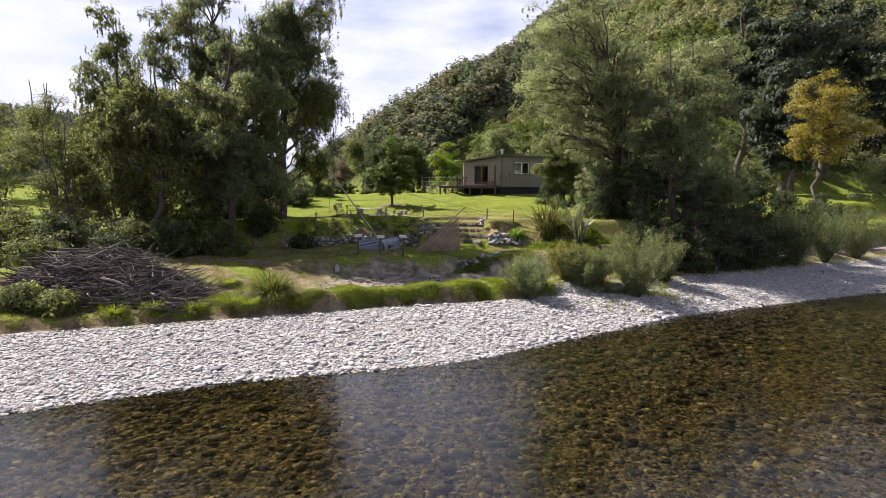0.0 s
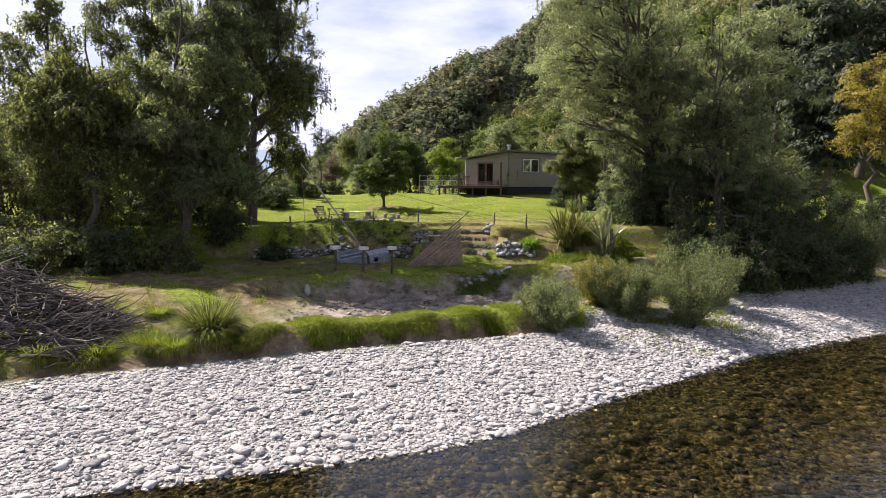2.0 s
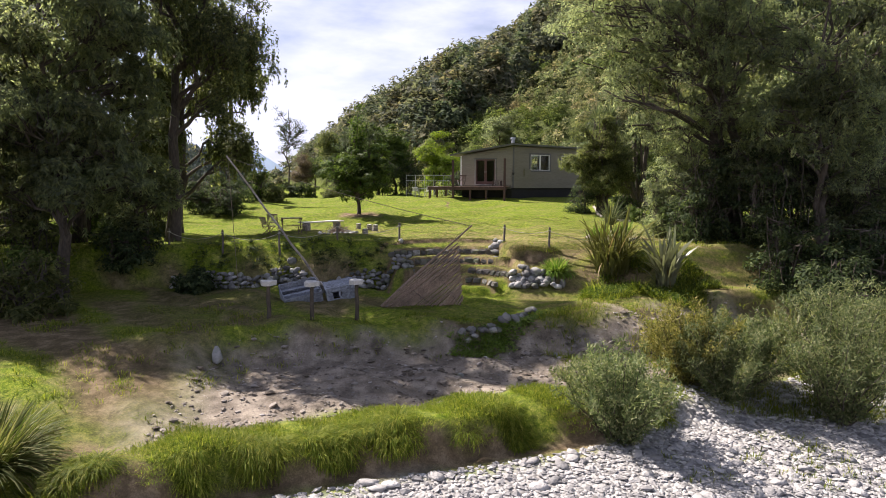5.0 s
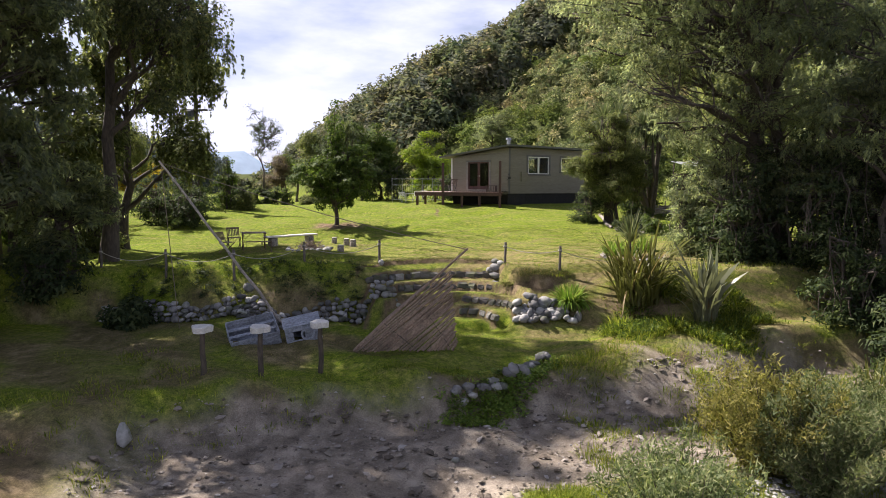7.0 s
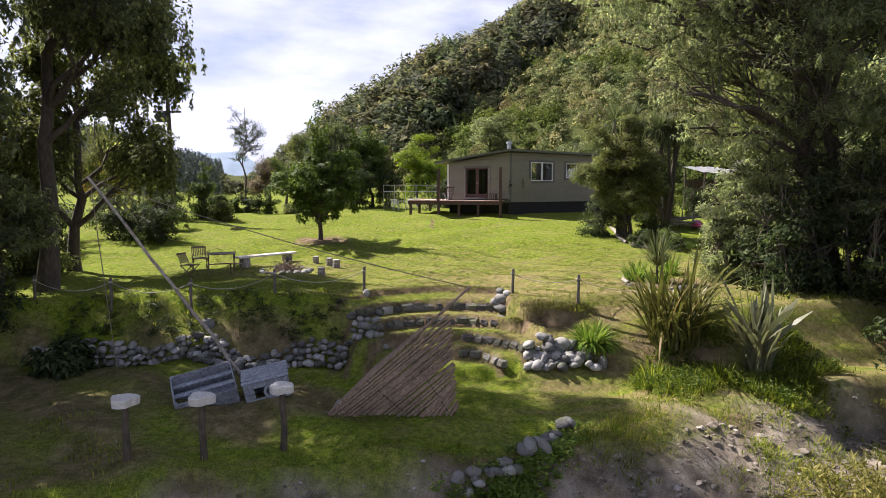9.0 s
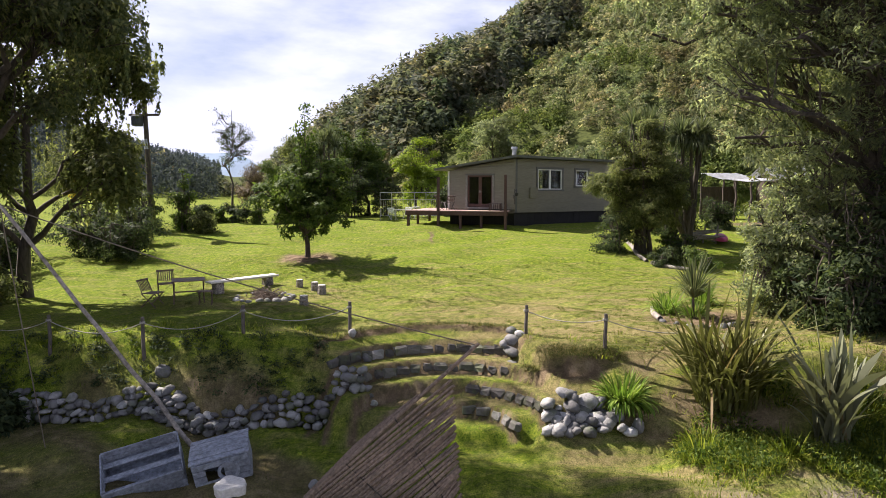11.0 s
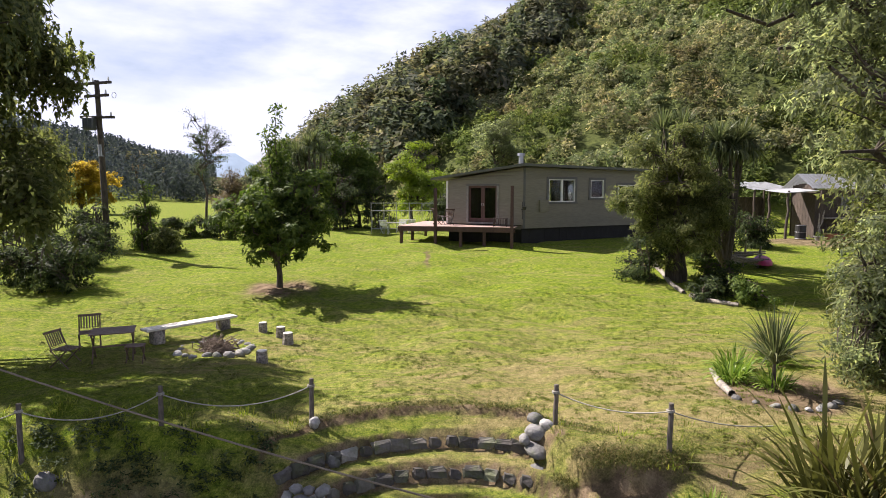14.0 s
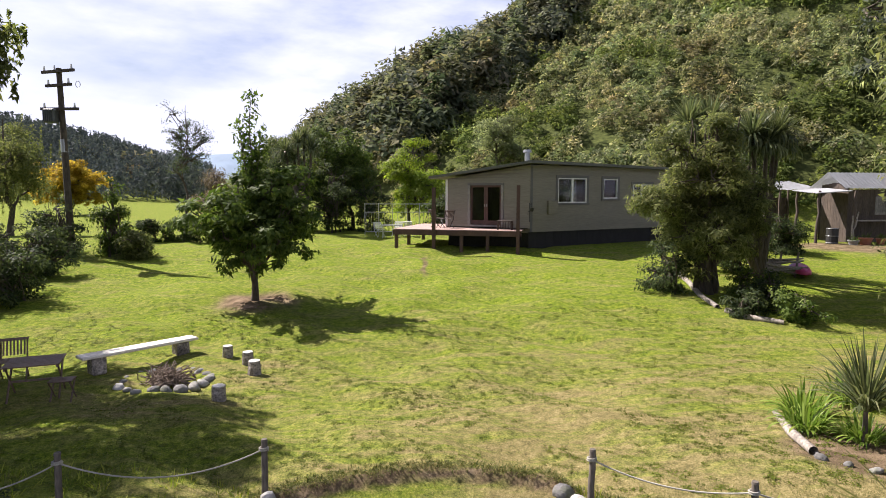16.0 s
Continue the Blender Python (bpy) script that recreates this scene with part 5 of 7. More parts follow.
tree("pale_tree", at(-14.0, 110.0), 11, (0, 0, 6.5), (3.4, 3.4, 4.2), "round pale green tree at the foot of the hill", L_OLIVE, 90, 110, 80, 1.0, 0.3, 0.13, 0.2)
tree("pale_tree", at(7.6, 93.0), 7, (0, 0, 3.9), (2.9, 2.6, 3.2), "pale olive feathery tree behind the house", L_WATTLE, 94, 150, 80, 0.6, 0.22, 0.07, 0.16, lobes=16)
tree("pale_tree", at(-19.0, 118.0), 9, (0, 0, 5.0), (3.0, 3.0, 3.6), "round green tree at the foot of the hill", L_BROAD, 91, 100, 80, 1.0, 0.3, 0.13, 0.2)
tree("gold_tree", at(-49.5, 130.0), 8, (0, 0, 4.6), (5.8, 5.6, 4.0), "wide domed golden-leaved tree in the meadow", L_BRIGHTGOLD, 92, 620, 80, 0.7, 0.32, 0.17, 0.25, lobes=60, lr=(0.2, 0.32), fill=0.35, limbs=4)
tree("gold_tree", at(33.8, 58.0), 12, (0, 0, 7.4), (4.9, 4.2, 5.2), "golden autumn tree on the far bank", L_GOLD, 9, 300, 60, 0.7, 0.26, 0.09, 0.22, lobes=26, shell=0.4, lr=(0.2, 0.34))
tree("bank_tree", at(38.5, 54.0), 9, (0, 0, 4.8), (3.6, 3.6, 4.2), "leafy mid-green tree on the far bank", L_WATTLE, 93, 140, 90, 0.8, 0.2, 0.09, 0.2, lobes=12)
for i, (x, y, h, r) in enumerate(((36.5, 80, 27, 5.5), (41, 76, 30, 6.0), (47, 80, 30, 6.0), (53, 74, 27, 5.5), (61, 72, 26, 6.0), (36, 68, 15, 4.5))):
    tree("conifer_tree", at(x, y), h, (0, 0, h * 0.52), (r, r, h * 0.5), "tall dark conifer at the foot of the hill", L_CONIFER, 100 + i, 300, 46, 1.1, 0.6, 0.26, 0.4, lobes=40, lr=(0.13, 0.24), pad=0.5, flat=0.4, group="conifers at the foot of the hill")

# river bank shrubs
WSHRUB = "silvery green willow shrub with upright stems on the shingle"
for i, (x, y, w, h) in enumerate(((6.9, 34.3, 1.5, 2.1), (4.3, 31.7, 1.5, 2.1), (7.6, 33.6, 1.6, 2.1), (10.1, 32.9, 2.1, 3.3), (8.4, 34.6, 1.2, 1.9), (12.6, 36.0, 1.4, 2.6), (24.8, 44.6, 1.8, 4.0), (27.4, 45.4, 2.0, 4.2), (31.0, 47.6, 2.1, 3.8), (21.8, 45.4, 1.6, 2.2))):
    rng = np.random.default_rng(120 + i)
    shrub = thing("willow_shrub", at(x, y), WSHRUB, "shrub", "willow shrubs on the bank")
    stems = []
    for k in range(64):
        a, s = rng.uniform(0, 6.28), rng.uniform(0.25, 1.0)
        tip = np.array([math.cos(a) * w * s, math.sin(a) * w * s, h * rng.uniform(0.6, 1.05) * (1.1 - 0.35 * s)])
        stems.append(limb(rng, (math.cos(a) * 0.15, math.sin(a) * 0.15, -0.05), tip, 0.018, 0.005, 6, 0.04, 0.05))
    tv, tf = tubes(stems, 4)
    part("stem", mesh_np("stem", tv, tf, M_BARK, True), None, shrub)
    lv, lf = leaves(rng, np.concatenate([p[1:] for p, r in stems]), np.array([0.20, 0.20, 0.28]) * (h / 2.8) ** 0.5, 62, 0.12, 0.03, -0.35)
    part("foliage", mesh_np("foliage", lv, lf, L_YELLOWWILLOW if i == 0 else L_WILLOW), None, shrub)

# bare poplars along the far edge of the meadow
for i, (x, h) in enumerate(((-82.6, 9.0), (-81.4, 8.2), (-79.6, 9.2), (-74.4, 8.8), (-72.8, 7.8), (-71.4, 8.6), (-69.6, 6.8))):
    tree("bare_poplar", at(x, 222.0 + 0.9 * i), h, (0, 0, h * 0.55), (0.9, 0.9, h * 0.44), "slim straw-coloured poplar almost bare of leaves", L_DRYBLADE, 700 + i, 60, 26, 0.4, 0.3, 0.12, 0.14, M_BARK_PALE, lobes=14, limbs=5, lr=(0.12, 0.2), group="poplars along the meadow")

# woods on the hill: far crowns that nobody could count
def crowns(rng, xs, ys, r, tall, per, leaf_l, leaf_w, lobes=9, point=0.5):
    """Leafy crowns on the ground: lobes stacked round an axis, narrower towards the top. tall: height over radius; point: how pointed."""
    zs = height(xs, ys)
    sets, tint = [], []
    for x, y, z, q, hgt in zip(xs, ys, zs, r, tall):
        h = np.concatenate([[0.92], rng.uniform(0.12, 0.85, lobes - 1)])
        a = rng.uniform(0, 6.28, lobes)
        out = q * (1 - h) ** point * rng.uniform(0.55, 0.85, lobes)
        out[0] *= 0.4
        lob = np.stack([x + np.cos(a) * out, y + np.sin(a) * out, z + h * q * hgt], -1)
        lr = q * (0.30 + 0.26 * (1 - h)) * rng.uniform(0.8, 1.2, lobes)
        w = rng.integers(0, lobes, per)
        off = rng.normal(0, 1, (per, 3))
        off[:, 2] = np.abs(off[:, 2] + 0.35) - 0.35
        off /= np.linalg.norm(off, axis=1, keepdims=True)
        c = lob[w] + off * (lr[w] * rng.uniform(0.75, 1.0, per))[:, None]
        sets.append(leaves(rng, c, 0.08 * q, 1, leaf_l, leaf_w, 0.1, 0.75 * lob[w] + 0.25 * np.array([x, y, z])))
        tint.append(np.full(per * 3, rng.random(), np.float32))
    return join(*sets), np.concatenate(tint)


def woods(name, built, mat, label, category):
    """Links crowns as one object; every crown keeps a tint of its own."""
    (v, f), tint = built
    me = mesh_np(name, v, f, mat)
    me.attributes.new("tint", "FLOAT", "POINT").data.foreach_set("value", tint)
    return tagged(new(name, me), label, category, kind="stuff")


def merge(*built):
    return join(*(b[0] for b in built)), np.concatenate([b[1] for b in built])


rng = np.random.default_rng(200)
n = 4200
hx, hyy = rng.uniform(-60, 120, n), rng.uniform(100, 215, n)
d = hyy - np.interp(hx, HILL_X, HILL_Y)
wood = (d > 6) & (hx < 8 + 0.42 * (hyy - 110) + 5 * np.sin(hyy * 0.1)) & (hyy > 104)
hx1, hy1 = hx[wood][:640], hyy[wood][:640]
tall = np.where(rng.random(len(hx1)) < 0.3, rng.uniform(2.8, 3.8, len(hx1)), rng.uniform(1.7, 2.5, len(hx1)))
r = np.where(tall > 2.7, rng.uniform(2.0, 2.9, len(hx1)), rng.uniform(2.6, 4.6, len(hx1)))
woods("hill_forest", crowns(rng, hx1, hy1, r, tall, 440, 0.85, 0.55, 12), L_BUSH, "dense dark native forest covering the steep hillside", "forest")
hx2, hy2 = rng.uniform(-2, 84, 9000), rng.uniform(80, 170, 9000)
d = hy2 - np.interp(hx2, HILL_X, HILL_Y)
scrub = (d > 0.5) & (hx2 > 2 + 0.42 * (hy2 - 116))
hx2, hy2 = hx2[scrub][:3600], hy2[scrub][:3600]
fern = wav(hx2 - 0.3 * hy2, hy2, 11.0, 2.0) + 0.35 * wav(hx2, hy2, 3.0, 5.0) > 0.28
size = rng.uniform(0.7, 1.5, len(hx2)) * np.where(rng.random(len(hx2)) < 0.15, 1.6, 1.0)
tall = rng.uniform(0.9, 1.6, len(hx2))
near = hy2 < 112
for sel, mat, name, label in ((~fern, L_FERN, "hill_scrub", "olive and grey-green scrub on the hillside behind the house"), (fern, L_BRACKEN, "hill_bracken", "bright green bracken in patches on the hillside")):
    a, b = sel & near, sel & ~near
    woods(name, merge(crowns(rng, hx2[a], hy2[a], size[a], tall[a], 120, 0.34, 0.19, 6), crowns(rng, hx2[b], hy2[b], size[b], tall[b], 80, 0.5, 0.28, 6)), mat, label, "scrub")
# plantation across the valley; its needle colour holds the blue-grey of haze
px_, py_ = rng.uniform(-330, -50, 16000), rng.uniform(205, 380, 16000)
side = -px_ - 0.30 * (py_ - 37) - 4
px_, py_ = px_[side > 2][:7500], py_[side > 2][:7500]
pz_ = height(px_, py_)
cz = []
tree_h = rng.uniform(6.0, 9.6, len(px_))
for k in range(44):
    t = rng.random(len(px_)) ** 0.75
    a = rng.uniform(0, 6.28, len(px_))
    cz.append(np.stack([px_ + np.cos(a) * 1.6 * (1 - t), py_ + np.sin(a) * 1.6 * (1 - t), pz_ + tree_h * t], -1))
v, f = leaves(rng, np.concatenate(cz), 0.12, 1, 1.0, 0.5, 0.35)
tagged(new("pine_plantation", mesh_np("pine_plantation", v, f, L_HAZEPINE)), "dark pine plantation on the far side of the valley, haze blue mixed into its colour", "forest", kind="stuff")
# hills at the end of the valley; their blue is painted distance haze
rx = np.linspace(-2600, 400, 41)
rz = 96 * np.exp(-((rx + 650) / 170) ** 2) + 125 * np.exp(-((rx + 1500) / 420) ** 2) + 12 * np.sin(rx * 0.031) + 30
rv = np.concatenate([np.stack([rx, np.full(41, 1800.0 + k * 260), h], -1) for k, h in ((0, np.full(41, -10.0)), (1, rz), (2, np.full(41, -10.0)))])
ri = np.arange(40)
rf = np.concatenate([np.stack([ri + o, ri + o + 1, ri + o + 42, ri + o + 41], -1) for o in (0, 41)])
tagged(new("backdrop", mesh_np("backdrop", rv, rf, M_FARHILL, True)), "far hills at the end of the valley, haze painted as blue colour", "hills", kind="structure")
bx, by = rng.uniform(-110, -45, 60), rng.uniform(240, 300, 60)
woods("meadow_trees", crowns(rng, bx, by, rng.uniform(2.5, 5, 60), np.full(60, 1.5), 130, 1.6, 0.8, 7), L_BUSH, "scattered bushes along the far edge of the meadow", "bushes")


# ---- river stones, grasses ----
rng = np.random.default_rng(300)
n = 40000
sx = np.concatenate([rng.uniform(-19, 17, n), rng.uniform(17, 34, 3500)])
u = rng.uniform(-0.16, 1.03, len(sx))
sy = shore(sx) + u * (foot(sx) - shore(sx))
sy = sy + sm(3.5, 7.0, sx) * np.maximum(u, 0) ** 3 * 1.6
sz = height(sx, sy)
size = np.clip(rng.lognormal(-3.03, 0.42, len(sx)), 0.028, 0.16)
size *= np.where(u < 0.15, 1.1, 1.0)
keep = (u > -0.02) | (rng.random(len(sx)) < 0.35)
sx, sy, sz, size = sx[keep], sy[keep], sz[keep], size[keep]
half = np.stack([size * rng.uniform(0.85, 1.3, len(size)), size * rng.uniform(0.7, 1.0, len(size)), size * rng.uniform(0.35, 0.6, len(size))], -1)
cent = np.stack([sx, sy, sz + half[:, 2] * 0.35], -1)
wet = (sz < -0.03)
order = np.argsort(-size * (np.abs(sx - 1.5) < 10) * ~wet)
big, rest = order[:260], order[260:]
shingle = thing("shingle_bar", (0, 0, 0), "pale grey rounded river stones on the shingle bar", "river stones", kind="structure")
dry = rest[~wet[rest]]
v, f = rocks(rng, cent[dry], half[dry], 2, 0.16, 0.4)
ob = part("stones", mesh_np("stones", v, f, M_PEBBLE), None, shingle)
ob["kind"] = "stuff"
under = rest[wet[rest]]
stone_shapes = []
for k in range(10):
    v, f = rocks(rng, np.zeros((1, 3)), np.array([[1.2, 0.85, 0.42]]) * rng.uniform(0.85, 1.15, (1, 3)), 1, 0.13, 0.2)
    stone_shapes.append(mesh_np("stone", v, f, M_PEBBLE, True))
for j, k in enumerate(big):
    ob = part("stone", stone_shapes[j % 10], None, shingle)
    s = float(size[k])
    ob.matrix_basis = pose(*map(float, cent[k]), rng.uniform(-8, 8), rng.uniform(-8, 8), rng.uniform(0, 360)) @ Matrix.Diagonal((s, s, s, 1))
# stones on the river bed
bx = np.concatenate([rng.uniform(-20, 22, 9000), sx[under]])
by = np.concatenate([shore(bx[:9000]) - rng.random(9000) ** 1.4 * 17, sy[under]])
bs = np.clip(rng.lognormal(-2.35, 0.45, len(bx)), 0.05, 0.3) * (0.45 + 0.55 * sm(0.2, 2.2, shore(bx) - by))
v, f = rocks(rng, np.stack([bx, by, height(bx, by) + bs * 0.1], -1), np.stack([bs * 1.2, bs, bs * 0.5], -1), 2, 0.12, 0.4)
tagged(new("river_stones", mesh_np("river_stones", v, f, M_WETSTONE, True)), "brown and ochre stones under clear river water", "river stones", kind="stuff")

# long grass hanging over the bank
n = 6500
tx = rng.uniform(-19, 5.4, n)
tt = rng.uniform(0.0, 1.0, n)
ty = foot(tx) + 0.75 + tt * np.where(tx < -5, 3.0, 1.6)
clumpy = wav(tx, ty, 0.8, 2.0) > np.where(tx < -5, 0.3, -0.42)
tx, ty = tx[clumpy], ty[clumpy]
v, f = blades(rng, np.stack([tx, ty, height(tx, ty) - 0.02], -1), 26, 0.12, 0.009, 0.22, 1.4, segs=2)
tagged(new("long_grass", mesh_np("long_grass", v, f, L_GRASS)), "lush bright green long grass along the river bank", "grass", kind="stuff")
# grass that hangs over the cut edge of the bank
n = 2600
tx = rng.uniform(-6.2, 5.6, n)
ty = foot(tx) + 0.8 + 0.5 * rng.random(n)
ok = wav(tx, ty, 0.9, 5.0) > 0.05
tx, ty = tx[ok], ty[ok]
v, f = blades(rng, np.stack([tx, ty, height(tx, ty) + 0.02], -1), 30, 0.36, 0.010, 0.22, 2.3, segs=3, lo=0.4)
tagged(new("hanging_grass", mesh_np("hanging_grass", v, f, L_GRASS)), "long green grass hanging over the cut bank", "grass", kind="stuff")
# rough tufts on the slopes and round the sand
n = 5200
tx, ty = rng.uniform(-17, 14, n), rng.uniform(30, 46.5, n)
yl, yw = lip(tx), wall_line(tx)
ok = ((np.abs(ty - yl + 0.2) < 0.8) & (wav(tx, ty, 1.0, 4.0) > -0.2)) | ((ty > yw + 0.2) & (ty < yw + 2.4) & (rng.random(n) < 0.8)) | ((tx < -5) & (ty < 40) & (wav(tx, ty, 1.2, 1.0) > 0.15)) | ((tx > 5) & (ty < 42) & (wav(tx, ty, 1.1, 1.0) > 0.1))
ok |= (tx > 3.0) & (tx < 6.5) & (ty > 43.0) & (ty < 45.0) & (rng.random(n) < 0.25)
ok &= ~((tx > 3.0) & (tx < 6.5) & (ty > 43.0) & (rng.random(n) < 0.6))
ok &= ~((np.hypot(tx - 1, ty - 42.1) < 4.3) & (ty > 42.3) & (tx < 3.0))
tx, ty = tx[ok], ty[ok]
v, f = blades(rng, np.stack([tx, ty, height(tx, ty) - 0.02], -1), 16, 0.17, 0.016, 0.2, 1.1, segs=2)
tagged(new("rough_grass", mesh_np("rough_grass", v, f, L_GRASS)), "short rough grass tufts on the bank and terraces", "grass", kind="stuff")


def tussock(x, y, count, length, width, spread, mat, label, seed, bend=1.2, category="grass clump", lo=0.1, segs=5):
    r = np.random.default_rng(seed)
    ob = thing("tussock", at(x, y), label, category)
    v, f = blades(r, [(0, 0, 0)], count, length, width, spread, bend, segs=segs, lo=lo)
    part("foliage", mesh_np("foliage", v, f, mat), None, ob)
    v, f = blades(r, [(0, 0, 0)], count // 5, length * 0.95, width, spread, bend * 1.15, segs=segs, lo=0.5)
    part("dry_foliage", mesh_np("dry_foliage", v, f, L_DRYBLADE), None, ob, "straw-coloured dry blades")
    return ob


tussock(-7.8, 28.7, 2200, 1.35, 0.024, 0.42, L_SEDGE, "large arching sedge clump on the river bank", 310, 2.0, lo=0.15)
for i, (x, y, s) in enumerate(((-9.2, 27.4, 0.6), (-10.6, 26.8, 0.7), (-12.1, 26.3, 0.7), (-13.4, 25.6, 0.6), (-8.4, 27.2, 0.5), (-6.5, 28.2, 0.45), (-10.0, 28.9, 0.5), (-11.6, 28.2, 0.55), (-9.2, 29.9, 0.5), (-9.9, 27.9, 0.5), (-7.3, 27.9, 0.45), (-12.9, 27.4, 0.55), (-8.2, 30.6, 0.5), (-10.4, 30.6, 0.45))):
    tussock(x, y, 1700, s * 0.9, 0.011, 0.42, L_GRASS, "mounded bright green grass clump at the edge of the shingle", 320 + i, 2.3, lo=0.15, segs=3)


# mown lawn: short blades along its front edge
n = 34000
tx = rng.uniform(-11, 10, n)
ty = 44.0 + 13.5 * rng.random(n) ** 1.5
ok = (ty > wall_line(tx) + 1.4) & ~((np.hypot(tx - 1, ty - 42.1) < 4.15) & (tx < 2.95)) & (np.hypot(tx + 5.0, ty - 51.1) > 1.2)
tx, ty = tx[ok], ty[ok]
v, f = blades(rng, np.stack([tx, ty, height(tx, ty) - 0.01], -1), 5, 0.055, 0.012, 0.09, 1.3, segs=1)
tagged(new("lawn_grass", mesh_np("lawn_grass", v, f, L_LAWN)), "short mown yellow-green lawn grass", "grass", kind="stuff")
# lower terrace and seats
n = 20000
tx, ty = rng.uniform(-10, 8, n), rng.uniform(36, 46, n)
ok = (ty > lip(tx) - 0.1) & (ty < wall_line(tx) - 0.1) | ((np.hypot(tx - 1, ty - 42.1) < 4.1) & (np.abs(tx - 1) < 2.4)) | ((tx > 2.9) & (ty > 42.6) & (ty < 45.6))
tx, ty = tx[ok], ty[ok]
v, f = blades(rng, np.stack([tx, ty, height(tx, ty) - 0.01], -1), 5, 0.07, 0.014, 0.1, 1.2, segs=1)
tagged(new("terrace_grass", mesh_np("terrace_grass", v, f, L_LAWN)), "short shaded grass on the lower terrace", "grass", kind="stuff")


# clods, small stones and twigs on the bare sand
n = 5600
cx = rng.uniform(-6, 12, n)
cy = foot(cx) + 2.4 + rng.random(n) * np.maximum(lip(cx) - foot(cx) - 2.6, 0.3)
cs = np.clip(rng.lognormal(-3.8, 0.65, n), 0.01, 0.14)
v, f = rocks(rng, np.stack([cx, cy, height(cx, cy) + cs * 0.2], -1), np.stack([cs * 1.2, cs, cs * 0.55], -1), 2, 0.18, 0.6)
tagged(new("sand_clods", mesh_np("sand_clods", v, f, M_CLOD)), "small clods and stones scattered on the bare sand", "clods", kind="stuff")

# turf that overhangs the top seat
a = np.radians(rng.uniform(40, 150, 700))
q = rng.uniform(3.98, 4.25, 700)
tx, ty = 1.0 + np.cos(a) * q, 42.1 + np.sin(a) * q
v, f = blades(rng, np.stack([tx, ty, height(tx, ty)], -1), 8, 0.075, 0.012, 0.07, 1.7, segs=2, lo=0.2)
tagged(new("turf_edge", mesh_np("turf_edge", v, f, L_LAWN)), "grass overhanging the soil lip of the top seat", "grass", kind="stuff")

# weeds under the flaxes
n = 1500
tx, ty = rng.uniform(5.6, 11.5, n), rng.uniform(39.6, 42.6, n)
ok = (wav(tx, ty, 0.8, 7.0) > -0.1) & (np.hypot(tx - 8.2, (ty - 41.2) * 1.6) < 2.6)
tx, ty = tx[ok], ty[ok]
feet = np.stack([tx, ty, height(tx, ty) - 0.02], -1)
v, f = blades(rng, feet, 16, 0.34, 0.016, 0.22, 1.3, segs=3)
tagged(new("bank_weeds", mesh_np("bank_weeds", v, f, L_GRASS)), "rank green weeds and grass below the flaxes", "weeds", kind="stuff")
v, f = leaves(rng, feet + np.array([0, 0, 0.16]), 0.22, 14, 0.09, 0.05, 0.1)
tagged(new("leafy_weeds", mesh_np("leafy_weeds", v, f, L_BROAD)), "small leafy weeds below the flaxes", "weeds", kind="stuff")


# weeds and tufts on the sunny end of the sand
n = 2600
tx, ty = rng.uniform(3.6, 12.5, n), rng.uniform(33.0, 39.6, n)
ok = (wav(tx, ty, 0.9, 9.0) + 0.5 * sm(5.5, 8.5, tx) * sm(37.5, 34.5, ty) > 0.22)
tx, ty = tx[ok], ty[ok]
feet = np.stack([tx, ty, height(tx, ty) - 0.02], -1)
v, f = blades(rng, feet, 14, 0.24, 0.014, 0.2, 1.2, segs=2)
tagged(new("sand_weeds", mesh_np("sand_weeds", v, f, L_GRASS)), "patchy green weeds growing through the bare sand", "weeds", kind="stuff")


# clover and broad weeds in the mown lawn
n = 7000
tx, ty = rng.uniform(-10, 10.5, n), 44.2 + 13.0 * rng.random(n) ** 1.3
ok = (ty > wall_line(tx) + 1.3) & ~((np.hypot(tx - 1, ty - 42.1) < 4.1) & (tx < 2.95)) & (np.hypot(tx + 5.0, ty - 51.1) > 1.3) & (wav(tx, ty, 1.5, 11.0) + 0.8 * wav(tx, ty, 0.4, 3.0) > -0.05)
tx, ty = tx[ok], ty[ok]
feet = np.stack([tx, ty, height(tx, ty) + 0.006], -1)
v, f = leaves(rng, feet, np.array([0.09, 0.09, 0.006]), 20, 0.035, 0.025, 0.0, feet - np.array([0, 0, 0.5]))
tagged(new("lawn_clover", mesh_np("lawn_clover", v, f, L_CLOVER)), "low green clover and broad weeds in the mown lawn", "weeds", kind="stuff")
# turf that hangs over the hollow in the bank
tx = rng.uniform(2.9, 5.3, 420)
ty = 43.98 - 0.14 * wav(tx, 43.9 + 0 * tx, 0.8, 4.0) + rng.uniform(-0.05, 0.3, 420)
v, f = blades(rng, np.stack([tx, ty, height(tx, ty)], -1), 12, 0.11, 0.011, 0.09, 2.0, segs=2, lo=0.2)
tagged(new("turf_edge", mesh_np("turf_edge", v, f, L_LAWN)), "grass overhanging the hollow in the bank", "grass", kind="stuff")
# dark low plants on the shaded bank below the fence
n = 520
tx = rng.uniform(-11.0, -1.9, n)
ty = wall_line(tx) + rng.uniform(0.1, 1.25, n)
ok = wav(tx, ty, 0.35, 4.0) > 0.0
feet = np.stack([tx, ty, height(tx, ty) + 0.08], -1)[ok]
v, f = leaves(rng, feet, np.array([0.16, 0.16, 0.07]), 20, 0.09, 0.04, 0.0, feet - np.array([0, 0, 0.3]))
tagged(new("bank_plants", mesh_np("bank_plants", v, f, L_DARK)), "dark low leafy plants on the shaded bank", "plants", kind="stuff")
